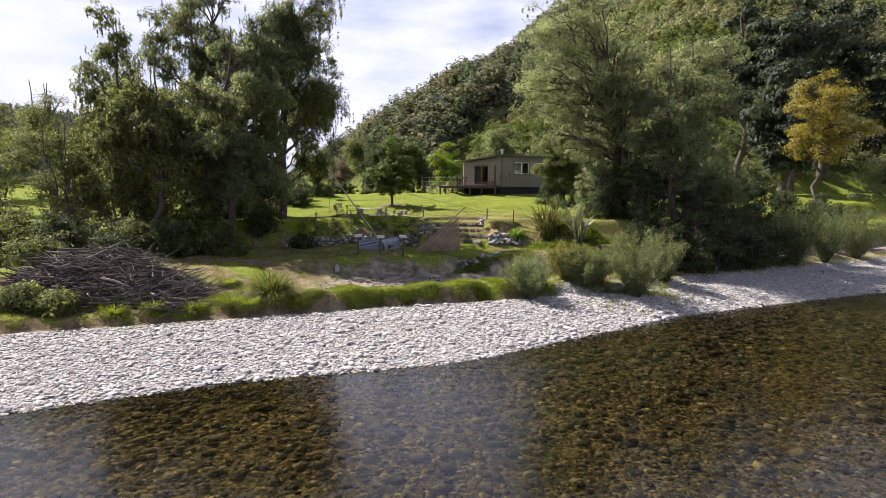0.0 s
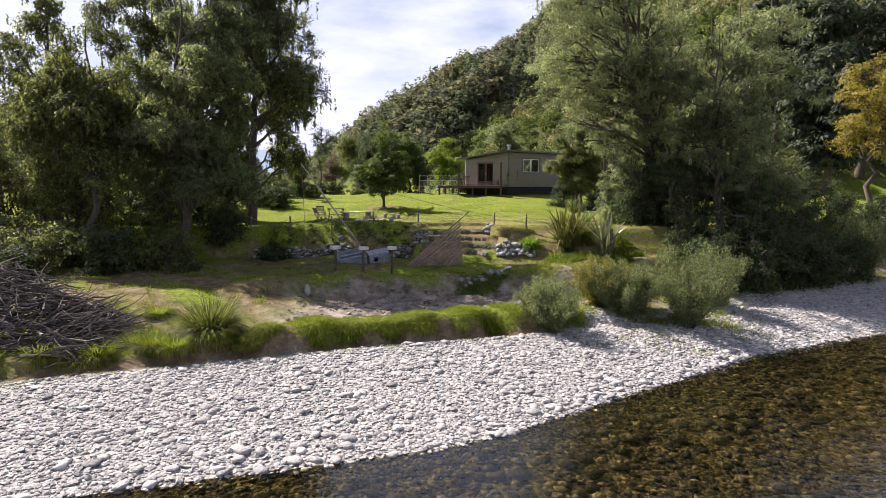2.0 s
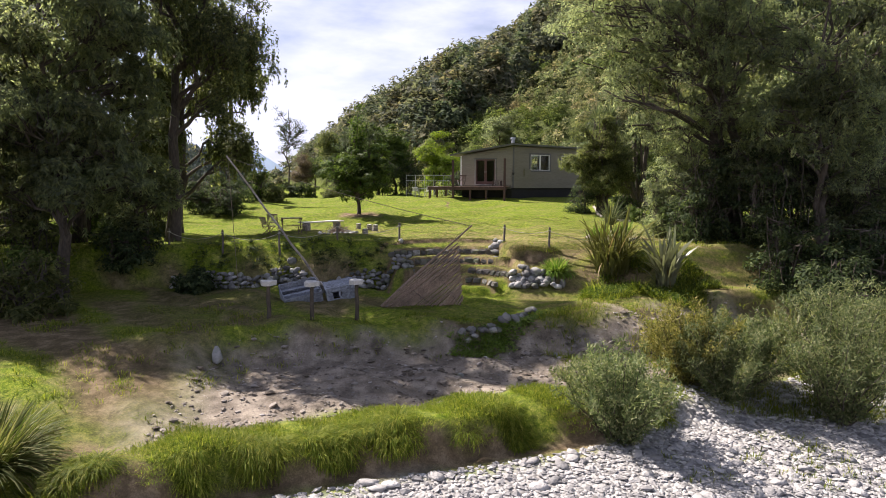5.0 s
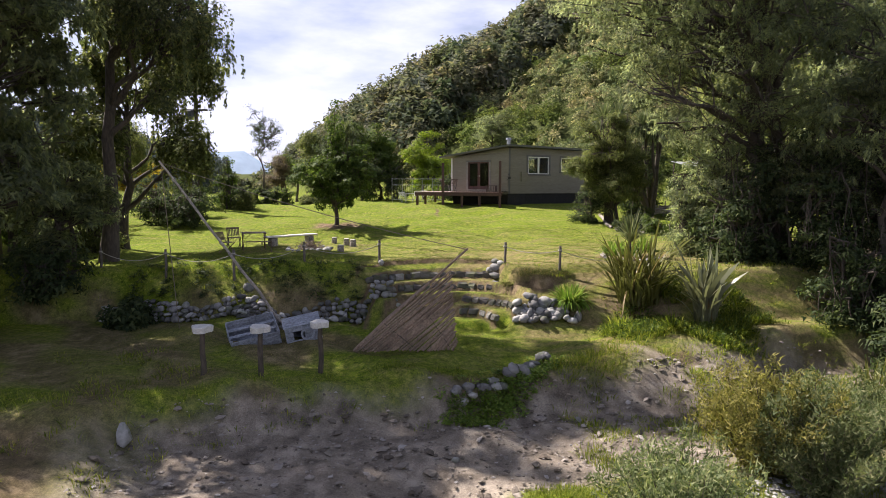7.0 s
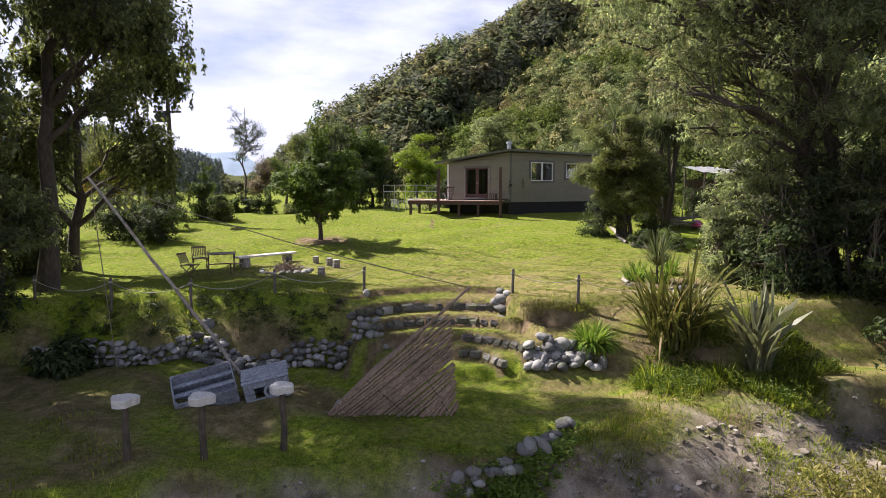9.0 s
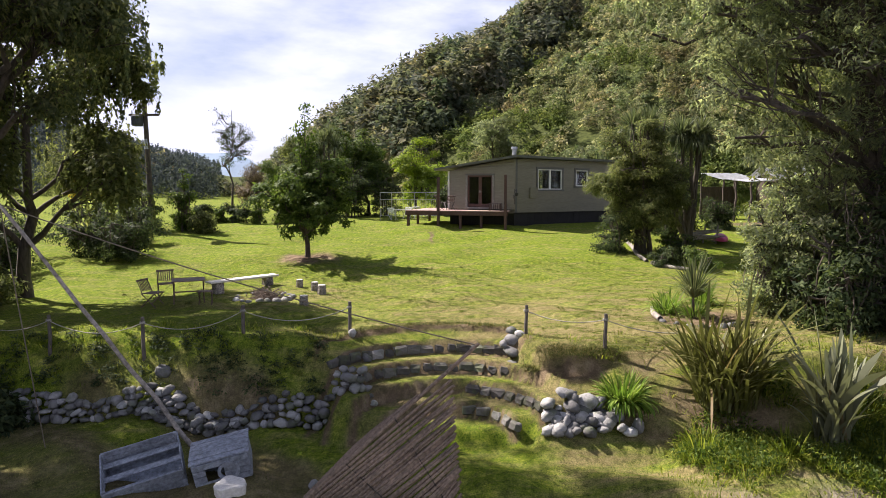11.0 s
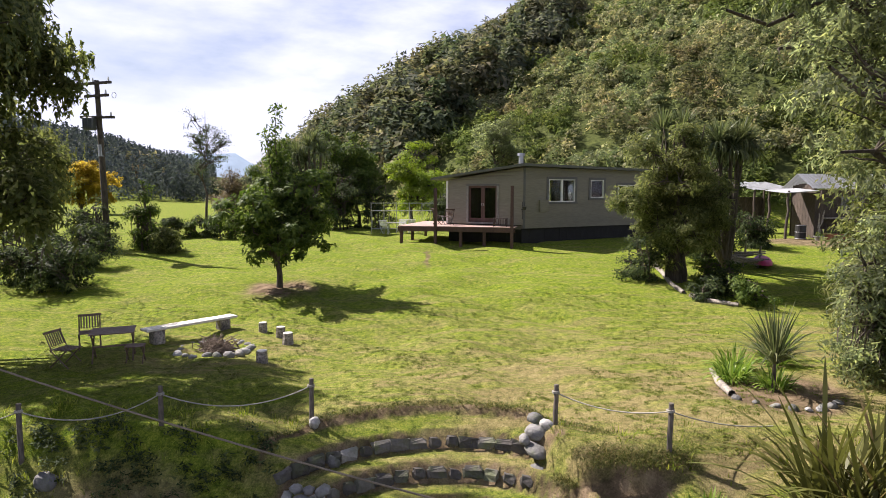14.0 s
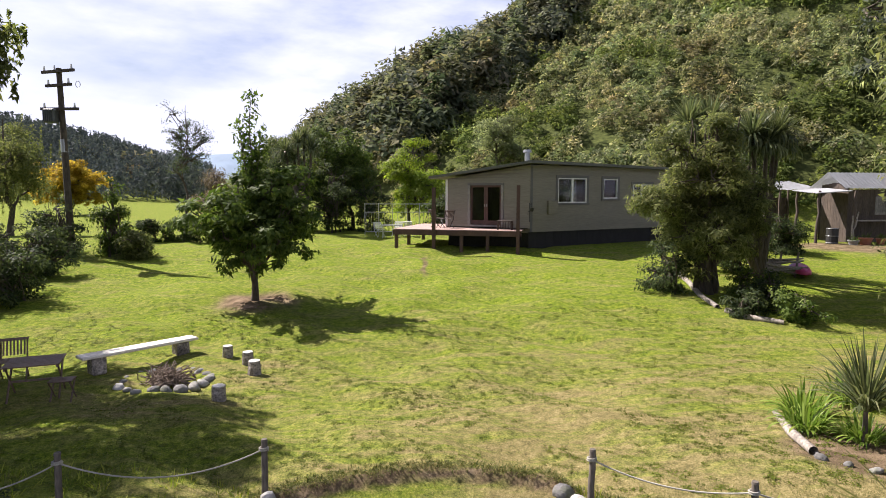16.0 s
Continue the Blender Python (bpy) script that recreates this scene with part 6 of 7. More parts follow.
# green plants among the edging rocks
t = rng.random(420)
tx, ty = 0.9 + 2.6 * t + rng.normal(0, 0.22, 420), 37.25 + 1.9 * t - 0.35 * np.sin(3.1 * t) - 0.25 + rng.normal(0, 0.2, 420)
feet = np.stack([tx, ty, height(tx, ty) + 0.06], -1)
v, f = leaves(rng, feet, np.array([0.16, 0.16, 0.08]), 18, 0.09, 0.05, 0.0, feet - np.array([0, 0, 0.3]))
tagged(new("edging_plants", mesh_np("edging_plants", v, f, L_LILY)), "low leafy green plants among the edging rocks", "plants", kind="stuff")


# ---- garden: rock walls, steps, fence, play ship, fireplace, plants ----
M_POST = plain("weathered_fence_post", (0.13, 0.11, 0.09), 0.9, var=0.4, stretch=(1, 1, 0.2))
M_ROPE = plain("old_grey_rope", (0.36, 0.34, 0.29), 0.95, var=0.25, scale=20)
M_OLDROPE = plain("brown_rope", (0.2, 0.165, 0.12), 0.95, var=0.3, scale=20)
M_BAMBOO = plain("weathered_bamboo", (0.26, 0.185, 0.13), 0.75, var=0.45, scale=4, stretch=(1, 1, 1))
M_GREYWOOD = plain("silver_grey_boards", (0.27, 0.29, 0.33), 0.85, var=0.4, scale=3)
M_SLAB = plain("pale_log_slice", (0.55, 0.53, 0.49), 0.85, var=0.18, scale=5)
M_PLANK = plain("bleached_plank", (0.66, 0.62, 0.55), 0.8, var=0.15, scale=2)
M_STUMPBARK = plain("silver_birch_bark", (0.34, 0.30, 0.26), 0.9, var=0.7, scale=4, bump=0.01)
M_TABLE = plain("brown_garden_timber", (0.155, 0.10, 0.075), 0.7, var=0.35, scale=3)
rng = np.random.default_rng(400)
rock_shapes = []
for k in range(14):
    v, f = rocks(rng, np.zeros((1, 3)), np.array([[1.1, 0.85, 0.7]]) * rng.uniform(0.75, 1.25, (1, 3)), 1, 0.11, 0.3)
    rock_shapes.append(mesh_np("rock", v, f, M_ROCK, True))


def put_rock(parent, x, y, z, s, name="stone"):
    ob = part(name, rock_shapes[int(rng.integers(0, 14))], None, parent)
    o = Vector(parent.matrix_basis.translation)
    ob.matrix_basis = pose(x - o.x, y - o.y, z - o.z, rng.uniform(-25, 25), rng.uniform(-25, 25), rng.uniform(0, 360)) @ Matrix.Diagonal((s * rng.uniform(0.85, 1.2), s * rng.uniform(0.85, 1.1), s * rng.uniform(0.75, 1.0), 1))


# dry stone wall along the lower terrace
wall = thing("rock_wall", (-5.0, 44.6, gz(-5.0, 44.4)), "low dry-stone wall of grey river rocks", "stone wall")
x = -11.0
while x < -0.55:
    y = float(wall_line(x))
    hgt = 0.52 + 0.12 * math.sin(x * 1.9)
    z0 = gz(x, y - 0.35)
    k = 0.0
    while k < hgt:
        s = rng.uniform(0.095, 0.16)
        put_rock(wall, x + rng.uniform(-0.07, 0.07), y - 0.16 + 0.22 * k / hgt + rng.uniform(-0.05, 0.05), z0 + k + s * 0.6, s)
        k += s * 1.35
    x += 0.205
for i in range(34):
    x = rng.uniform(-6.5, -3.7)
    y = float(wall_line(x)) - 0.34 + rng.uniform(-0.06, 0.06)
    put_rock(wall, x, y, gz(x, y - 0.1) + rng.uniform(0.05, 0.32), rng.uniform(0.1, 0.15))
# rocks beside the steps
heap = thing("rock_heap", (4.2, 42.7, gz(4.2, 42.5)), "heap of grey and white rocks beside the steps", "rocks")
for i in range(46):
    x, y = rng.uniform(3.1, 4.9), rng.uniform(42.15, 42.75)
    put_rock(heap, x, y, gz(x, y) + rng.uniform(0.08, 0.2), rng.uniform(0.11, 0.2))
for x, y, s in ((4.05, 42.75, 0.28), (4.35, 42.8, 0.25), (3.7, 42.55, 0.2)):
    put_rock(heap, x, y, gz(x, y) + 0.25, s)
column = thing("rock_column", (2.75, 45.0, gz(2.75, 44.8)), "stepped column of pale rocks at the end of the terrace", "rocks")
for x, y, z, s in ((2.78, 45.35, 4.0, 0.17), (2.74, 45.1, 3.82, 0.2), (2.72, 44.85, 3.58, 0.2), (2.68, 44.6, 3.32, 0.19), (2.66, 44.4, 3.08, 0.16), (2.95, 45.1, 3.95, 0.14), (2.5, 44.95, 3.75, 0.13)):
    put_rock(column, x, y, z, s)
edge = thing("rock_edging", (2.6, 38.6, gz(2.6, 38.6)), "line of white and grey rocks edging the lower grass", "rocks")
for i in range(26):
    t = i / 25
    x, y = 0.95 + 2.5 * t + rng.uniform(-0.1, 0.1), 37.35 + 1.9 * t - 0.35 * math.sin(3.1 * t) + rng.uniform(-0.13, 0.13)
    put_rock(edge, x, y, gz(x, y) + 0.1, rng.uniform(0.1, 0.21))
for x, y, s, lab in ((5.1, 42.35, 0.2, "upright grey standing stone on the terrace"), (-5.9, 35.2, 0.24, "upright pale stone at the edge of the sand"), (-1.65, 41.0, 0.16, "pale stone lying on the lower grass"), (0.85, 34.9, 0.12, "white stone on the bare sand"), (-5.95, 44.75, 0.26, "grey boulder on the grass bank"), (-0.95, 44.75, 0.19, "pale boulder at the end of a step"), (-1.35, 45.3, 0.16, "grey boulder at the end of a step"), (3.9, 37.2, 0.14, "small grey stone on the sand")):
    st = part("boulder", rock_shapes[int(rng.integers(0, 14))], None, None)
    tall = "upright" in lab
    st.matrix_basis = pose(x, y, gz(x, y) + s * (0.75 if tall else 0.4), 0, 0, rng.uniform(0, 360)) @ Matrix.Diagonal((s * 0.75, s * 0.7, s * (1.5 if tall else 0.8), 1))
    tagged(st, lab, "stone")
# kerb blocks that hold the terraced seats
steps = thing("terrace_steps", (1.0, 42.1, 2.2), "curved terraced seats edged with grey stone blocks", "steps", kind="structure")
M_KERB = stone_material("kerb_blocks", [(0.0, (0.06, 0.055, 0.05)), (0.6, (0.11, 0.10, 0.09)), (0.88, (0.18, 0.17, 0.15)), (1.0, (0.4, 0.38, 0.35))], 0.7)
kerb_shapes = []
for k in range(6):
    bm = box((0.26 + 0.03 * k, 0.16, 0.19 + 0.014 * k), Matrix(), 0.05)
    for vtx in bm.verts:
        vtx.co += Vector(rng.normal(0, 0.02, 3))
    me = bpy.data.meshes.new("kerb_stone")
    bm.to_mesh(me)
    bm.free()
    me.materials.append(M_KERB)
    kerb_shapes.append(me)
for ring, a0, a1, zt in ((3.35, 64, 143, 3.5), (2.75, 58, 147, 3.18), (2.15, 20, 72, 2.84), (1.55, 18, 70, 2.52)):
    n = int(math.radians(a1 - a0) * ring / 0.315)
    for i in range(n + 1):
        a = math.radians(a0 + (a1 - a0) * i / n)
        ob = part("kerb_stone", kerb_shapes[int(rng.integers(0, 6))], None, steps)
        ob.matrix_basis = pose(math.cos(a) * ring, math.sin(a) * ring, zt + 0.17 - 0.15 - 2.2 + rng.uniform(-0.04, 0.02), rng.uniform(-5, 5), rng.uniform(-3, 3), math.degrees(a) + 90 + rng.uniform(-4, 4))

# rope fence at the lawn's edge
POSTS = ((-11.6, 45.9, 0.8), (-9.15, 45.6, 0.8), (-6.56, 45.1, 0.8), (-4.08, 45.15, 0.85), (-1.44, 45.5, 0.85), (3.09, 45.1, 0.78), (4.87, 44.2, 0.8))
tops = []
for i, (x, y, h) in enumerate(POSTS):
    z = gz(x, y)
    zt = (4.45, 4.42, 4.45, 4.73, 4.74, 4.70, 4.64)[i]
    ob = thing("fence_post", (x, y, z), "round weathered fence post on the lawn's edge", "fence post", "rope fence posts")
    p, r = limb(rng, (0, 0, -0.2), (0.01, 0, zt - z), 0.048, 0.043, 5, 0.01)
    v, f = tubes([(p, r)], 9)
    part("shaft", mesh_np("shaft", v, f, M_POST, True), None, ob)
    bm = bmesh.new()
    bmesh.ops.create_cone(bm, segments=9, radius1=0.048, radius2=0.04, depth=0.03, cap_ends=True, matrix=pose(0.01, 0, zt - z + 0.012))
    part("cap", bm, M_POST, ob)
    a = np.linspace(0, 4 * np.pi, 18)
    v, f = tubes([(np.stack([np.cos(a) * 0.06, np.sin(a) * 0.06, zt - z - 0.14 + a * 0.004], -1), np.full(18, 0.014))], 5)
    part("rope_turns", mesh_np("rope_turns", v, f, M_ROPE, True), None, ob)
    tops.append(np.array([x, y, zt - 0.12]))


def rope(a, b, sag, r=0.011, label="sagging grey rope between fence posts", group="fence ropes", mat=None):
    a, b = np.asarray(a, float), np.asarray(b, float)
    t = np.linspace(0, 1, 17)[:, None]
    p = a + (b - a) * t
    p[:, 2] -= sag * 4 * (t * (1 - t))[:, 0]
    v, f = tubes([(p, np.full(17, r))], 6)
    return tagged(new("rope", mesh_np("rope", v, f, mat or M_ROPE, True)), label, "rope", group)


for i in (0, 1, 2, 3):
    rope(tops[i], tops[i + 1], 0.3)
rope(tops[5], tops[6], 0.16)
rope(tops[6], (6.9, 44.6, gz(6.9, 44.6) + 0.12), 0.1)

# play ship: mast, crates, bamboo sail
mast = thing("mast", (-3.85, 41.45, gz(-3.85, 41.45)), "long leaning wooden mast of the play ship", "mast")
b = mast.matrix_basis.translation
p, r = limb(rng, (0, 0, 0.05), (-7.48 - b.x, 41.35 - b.y, 7.43 - b.z), 0.05, 0.032, 9, 0.008)
part("pole", mesh_np("pole", *tubes([(p, r)], 8), M_DEADWOOD, True), None, mast)
rope((-7.46, 41.35, 7.39), (1.41, 40.0, 4.97), 0.15, 0.011, "taut brown rope from the mast to the sail's spar", "ship ropes", M_OLDROPE)
rope((-7.43, 41.35, 7.33), (-7.5, 42.4, gz(-7.5, 42.4)), 0.05, 0.011, "thin brown stay rope from the mast to the ground", "ship ropes", M_OLDROPE)


def crate(name, m, w, d, h, label, hole):
    ob = thing(name, (0, 0, 0), label, "crate", "crates of the play ship")
    ob.matrix_basis = m
    rows = 4
    for i in range(rows):
        z = h * (i + 0.5) / rows
        hh = h / rows - 0.012
        for y in (-d / 2, d / 2):
            if hole and y < 0 and 0 < i < 3:
                for sx, ww in ((-1, w / 2 - 0.16 - 0.12), (1, w / 2 - 0.16 + 0.12)):
                    part("board", box((ww, 0.025, hh), pose(sx * (w / 2 - ww / 2), y, z), 0.004), M_GREYWOOD, ob)
            else:
                part("board", box((w + rng.uniform(-0.05, 0.05), 0.025, hh), pose(0, y, z, rng.uniform(-1.5, 1.5)), 0.004), M_GREYWOOD, ob)
        for x in (-w / 2, w / 2):
            part("board", box((0.025, d - 0.03, hh), pose(x, 0, z), 0.004), M_GREYWOOD, ob)
    for x in (-w / 2 + 0.04, w / 2 - 0.04):
        for y in (-d / 2 + 0.04, d / 2 - 0.04):
            part("corner_post", box((0.05, 0.05, h + 0.03), pose(x, y, h / 2)), M_GREYWOOD, ob)
    part("floor", box((w - 0.04, d - 0.04, 0.025), pose(0, 0, 0.02)), M_GREYWOOD, ob)
    if hole:
        bm = bmesh.new()
        for i in range(20):
            a0, a1 = 2 * math.pi * i / 20, 2 * math.pi * (i + 1) / 20
            vs = [bm.verts.new((0.12 + math.cos(a) * q, y, h * 0.5 + math.sin(a) * q)) for y in (-0.02, 0.02) for a, q in ((a0, 0.14), (a1, 0.14), (a1, 0.2), (a0, 0.2))]
            for q in ((0, 1, 2, 3), (7, 6, 5, 4), (0, 4, 5, 1), (2, 6, 7, 3)):
                bm.faces.new([vs[j] for j in q])
        part("porthole_ring", bm, M_GREYWOOD, ob).matrix_basis = pose(0, -d / 2 - 0.02, 0)
        for i in range(6):
            part("deck_board", box((w + 0.08, d / 6 - 0.012, 0.03), pose(0, -d / 2 + d * (i + 0.5) / 6, h + 0.02 + 0.02 * math.sin(i), rng.uniform(-2, 2)), 0.004), M_GREYWOOD, ob)
    else:
        for i in range(3):
            part("thwart", box((w, 0.12, 0.025), pose(0, -d / 3 + d / 3 * i, h * 0.62)), M_GREYWOOD, ob)
    return ob


crate("ship_crate", pose(-4.75, 40.9, gz(-4.75, 40.9) + 0.02, 24, -10, 22), 1.35, 1.0, 0.55, "open silver-grey board crate tipped on the grass", False)
crate("ship_crate", pose(-3.35, 41.1, gz(-3.35, 41.1) + 0.0, 12, -10, 14), 1.0, 0.8, 0.52, "closed silver-grey board crate with a round porthole", True)

S0, S1, BRt = Vector((-1.75, 39.9, 2.15)), Vector((1.42, 40.0, 5.0)), Vector((1.02, 39.2, 2.35))
sail = thing("bamboo_sail", tuple(S0), "tattered triangular sail of brown bamboo poles", "sail")
spar_d = (S1 - S0).normalized()
part("spar", mesh_np("spar", *tubes([((np.array([(0, 0, 0), tuple((S1 - S0) * 0.5), tuple(S1 - S0)])), [0.045, 0.04, 0.03])], 7), M_BAMBOO, True), None, sail)
N = 46
right_top = Vector((1.0, 39.85, 4.35))
for i in range(N):
    t = (i + 0.5) / N
    a = S0.lerp(BRt, t)
    q = right_top.lerp(BRt + Vector((0.02, 0.02, 0.25)), t ** 0.9)
    along = max(0.15, (q - a).dot(spar_d))
    e = a + spar_d * along
    e = e.lerp(q, 0.75)
    a = a + Vector(rng.normal(0, 0.02, 3))
    e = e + Vector(rng.normal(0, 0.025, 3))
    pts = np.array([tuple(a - S0), tuple((a + e) / 2 - S0 + Vector((0, -0.03, 0))), tuple(e - S0)])
    part("bamboo_pole", mesh_np("bamboo_pole", *tubes([(pts, [0.032, 0.03, 0.024])], 6), M_BAMBOO, True), None, sail)
for i in range(12):
    t = i / 12
    a = S0 + spar_d * (0.2 + 0.1 * i) + Vector((-0.05, 0.12 + 0.03 * i, -0.02))
    pts = np.array([tuple(a - S0), tuple(a - S0 + spar_d * (2.7 - 0.2 * i))])
    part("bamboo_pole", mesh_np("bamboo_pole", *tubes([(pts, [0.025, 0.02])], 5), M_BAMBOO, True), None, sail)
for k in (0.35, 0.7):
    a, c = S0 + spar_d * 3.0 * k * 1.1, S0.lerp(BRt, min(1, k + 0.25))
    part("lashing", mesh_np("lashing", *tubes([(np.array([tuple(a - S0 + Vector((0, -0.05, 0))), tuple(c - S0 + Vector((0, -0.05, 0.1)))]), [0.01, 0.01])], 5), M_BARK, True), None, sail)

for i, (x, y, zt) in enumerate(((-5.03, 37.4, 3.43), (-3.74, 37.65, 3.37), (-2.43, 38.4, 3.32))):
    z = gz(x, y)
    ob = thing("bird_table", (x, y, z), "log-slice bird table on a dark post", "bird table", "bird tables")
    part("post", mesh_np("post", *tubes([limb(rng, (0, 0, -0.2), (0.02, 0, zt - z - 0.14), 0.07, 0.06, 6, 0.015)], 9), M_BARK, True), None, ob)
    bm = bmesh.new()
    n = 18
    lobe = [0.23 * (1 + 0.13 * math.sin(3 * a + i) + 0.08 * math.sin(5 * a + 2 * i)) for a in (2 * math.pi * k / n for k in range(n))]
    rings = []
    for zz, q in ((zt - z - 0.15, 0.96), (zt - z - 0.02, 1.0), (zt - z, 0.94)):
        rings.append([bm.verts.new((q * lobe[k] * math.cos(2 * math.pi * k / n), q * lobe[k] * math.sin(2 * math.pi * k / n), zz)) for k in range(n)])
    for ra, rb in zip(rings, rings[1:]):
        for k in range(n):
            bm.faces.new((ra[k], ra[(k + 1) % n], rb[(k + 1) % n], rb[k]))
    bm.faces.new(rings[-1])
    bm.faces.new(rings[0][::-1])
    part("tabletop", bm, M_SLAB, ob, "pale irregular log slice")

# fireplace, bench, stumps, table and chairs
fx, fy = -5.0, 51.1
fire = thing("fireplace", (fx, fy, gz(fx, fy)), "stone-ringed fireplace heaped with dry sticks", "fireplace")
for i in range(20):
    a = 2 * math.pi * i / 20
    q = 0.86 + rng.uniform(-0.08, 0.1)
    put_rock(fire, fx + q * math.cos(a) * 1.1, fy + q * math.sin(a) * 0.9, gz(fx, fy) + 0.08, rng.uniform(0.11, 0.17))
stick_shapes = [mesh_np("stick", *tubes([limb(rng, (0, 0, 0), (0, 0, 1), 0.018, 0.009, 5, 0.04)], 5), M_KINDLING, True) for k in range(5)]
for i in range(130):
    a, q = rng.uniform(0, 6.28), rng.uniform(0.12, 0.72)
    ob = part("stick", stick_shapes[i % 5], None, fire)
    foot_p = Vector((q * math.cos(a), q * math.sin(a), 0.03))
    tip = Vector((rng.normal(0, 0.3), rng.normal(0, 0.3), rng.uniform(0.12, 0.46)))
    d = tip - foot_p
    ob.matrix_basis = Matrix.Translation(foot_p) @ d.to_track_quat("Z", "Y").to_matrix().to_4x4() @ Matrix.Diagonal((1, 1, d.length * rng.uniform(0.9, 1.15), 1))
bx, by = -6.0, 52.15
bench = thing("log_bench", (bx, by, gz(bx, by)), "long bleached plank bench on log blocks", "bench", rz=47)
part("plank", box((2.75, 0.42, 0.07), pose(0, 0, 0.44), 0.015), M_PLANK, bench)
for s in (-1.0, 1.0):
    part("block", box((0.32, 0.36, 0.41), pose(s, 0, 0.2), 0.04), M_STUMPBARK, bench)
for x, y, s in ((-4.1, 52.75, 0.76), (-3.45, 52.2, 0.8), (-3.05, 51.25, 0.84), (-3.4, 49.75, 0.84)):
    ob = thing("stump_seat", (x, y, gz(x, y)), "cut birch log stump used as a seat", "stump", "stump seats round the fireplace")
    bm = bmesh.new()
    bmesh.ops.create_cone(bm, segments=14, radius1=0.175 * s, radius2=0.155 * s, depth=0.38 * s, cap_ends=False, matrix=pose(0, 0, 0.19 * s))
    for vtx in bm.verts:
        vtx.co.x += rng.normal(0, 0.008)
        vtx.co.y += rng.normal(0, 0.008)
    part("bark", bm, M_STUMPBARK, ob)
    bm = bmesh.new()
    bmesh.ops.create_cone(bm, segments=14, radius1=0.158 * s, radius2=0.15 * s, depth=0.02, cap_ends=True, matrix=pose(0, 0, 0.378 * s))
    part("cut_face", bm, M_SLAB, ob)
tx, ty = -7.1, 49.8
tab = thing("garden_table", (tx, ty, gz(tx, ty)), "low brown slatted folding garden table", "table", rz=20)
for i in range(8):
    part("slat", box((1.0, 0.1, 0.025), pose(0, -0.38 + 0.109 * i, 0.72), 0.004), M_TABLE, tab)
for x in (-0.45, 0.45):
    part("apron", box((0.03, 0.8, 0.06), pose(x, 0, 0.68)), M_TABLE, tab)
    for y0, y1 in ((-0.36, 0.3), (0.36, -0.3)):
        part("leg", mesh_np("leg", *tubes([(np.array([(x, y0, 0), (x, y1, 0.68)]), [0.02, 0.02])], 4), M_TABLE), None, tab)
part("stretcher", box((0.9, 0.04, 0.04), pose(0, 0, 0.33)), M_TABLE, tab)
chair_frame("garden_chair", pose(-8.3, 51.0, gz(-8.3, 51.0), 0, 0, 25), "brown slatted folding chair beside the garden table", M_TABLE, M_TABLE, group="chairs by the table")
chair_frame("garden_chair", pose(-8.15, 49.6, gz(-8.15, 49.6), 0, 0, 78), "brown slatted folding chair beside the garden table", M_TABLE, M_TABLE, group="chairs by the table")
stool = thing("folding_stool", (-6.55, 49.75, gz(-6.55, 49.75)), "small brown slatted folding stool", "stool", rz=12)
for i in range(5):
    part("slat", box((0.44, 0.06, 0.02), pose(0, -0.15 + 0.075 * i, 0.43), 0.003), M_TABLE, stool)
for x in (-0.19, 0.19):
    for y0, y1 in ((-0.18, 0.18), (0.18, -0.18)):
        part("leg", mesh_np("leg", *tubes([(np.array([(x, y0, 0), (x, y1, 0.42)]), [0.017, 0.017])], 4), M_TABLE), None, stool)

# flax, lilies, cabbage trees
def strap_plant(name, x, y, count, length, width, spread, bend, mat, label, seed, segs=5, z=None, category="plant", stiff=0.0):
    r = np.random.default_rng(seed)
    ob = thing(name, (x, y, gz(x, y) if z is None else z), label, category)
    v, f = blades(r, [(0, 0, 0)], count, length, width, spread, bend, segs=segs, stiff=stiff)
    part("foliage", mesh_np("foliage", v, f, mat), None, ob)
    return ob


def flax(x, y, count, length, width, spread, bend, mat, label, seed):
    """A flax: every long blade a leaf of its own."""
    r = np.random.default_rng(seed)
    ob = thing("flax_bush", (x, y, gz(x, y)), label, "plant")
    shapes = []
    for k in range(16):
        v, f = blades(r, [(0, 0, 0)], 1, length, width, 0.0, bend * (0.35 + 0.75 * k / 15), segs=6)
        shapes.append(mesh_np("leaf", v, f, mat))
    dry = []
    for k in range(4):
        v, f = blades(r, [(0, 0, 0)], 1, length * 0.9, width, 0.0, bend * (0.5 + 0.14 * k), segs=6)
        dry.append(mesh_np("leaf", v, f, L_DRYBLADE))
    for i in range(count):
        q = spread * math.sqrt(r.random())
        a = r.uniform(0, 360)
        s = r.uniform(0.6, 1.15)
        leaf = part("leaf", dry[i % 4] if i % 14 == 13 else shapes[i % 16], None, ob)
        leaf.matrix_basis = pose(q * math.cos(radians(a)), q * math.sin(radians(a)), -0.03, 0, 0, r.uniform(0, 360)) @ Matrix.Diagonal((s, s, s, 1))
    return ob


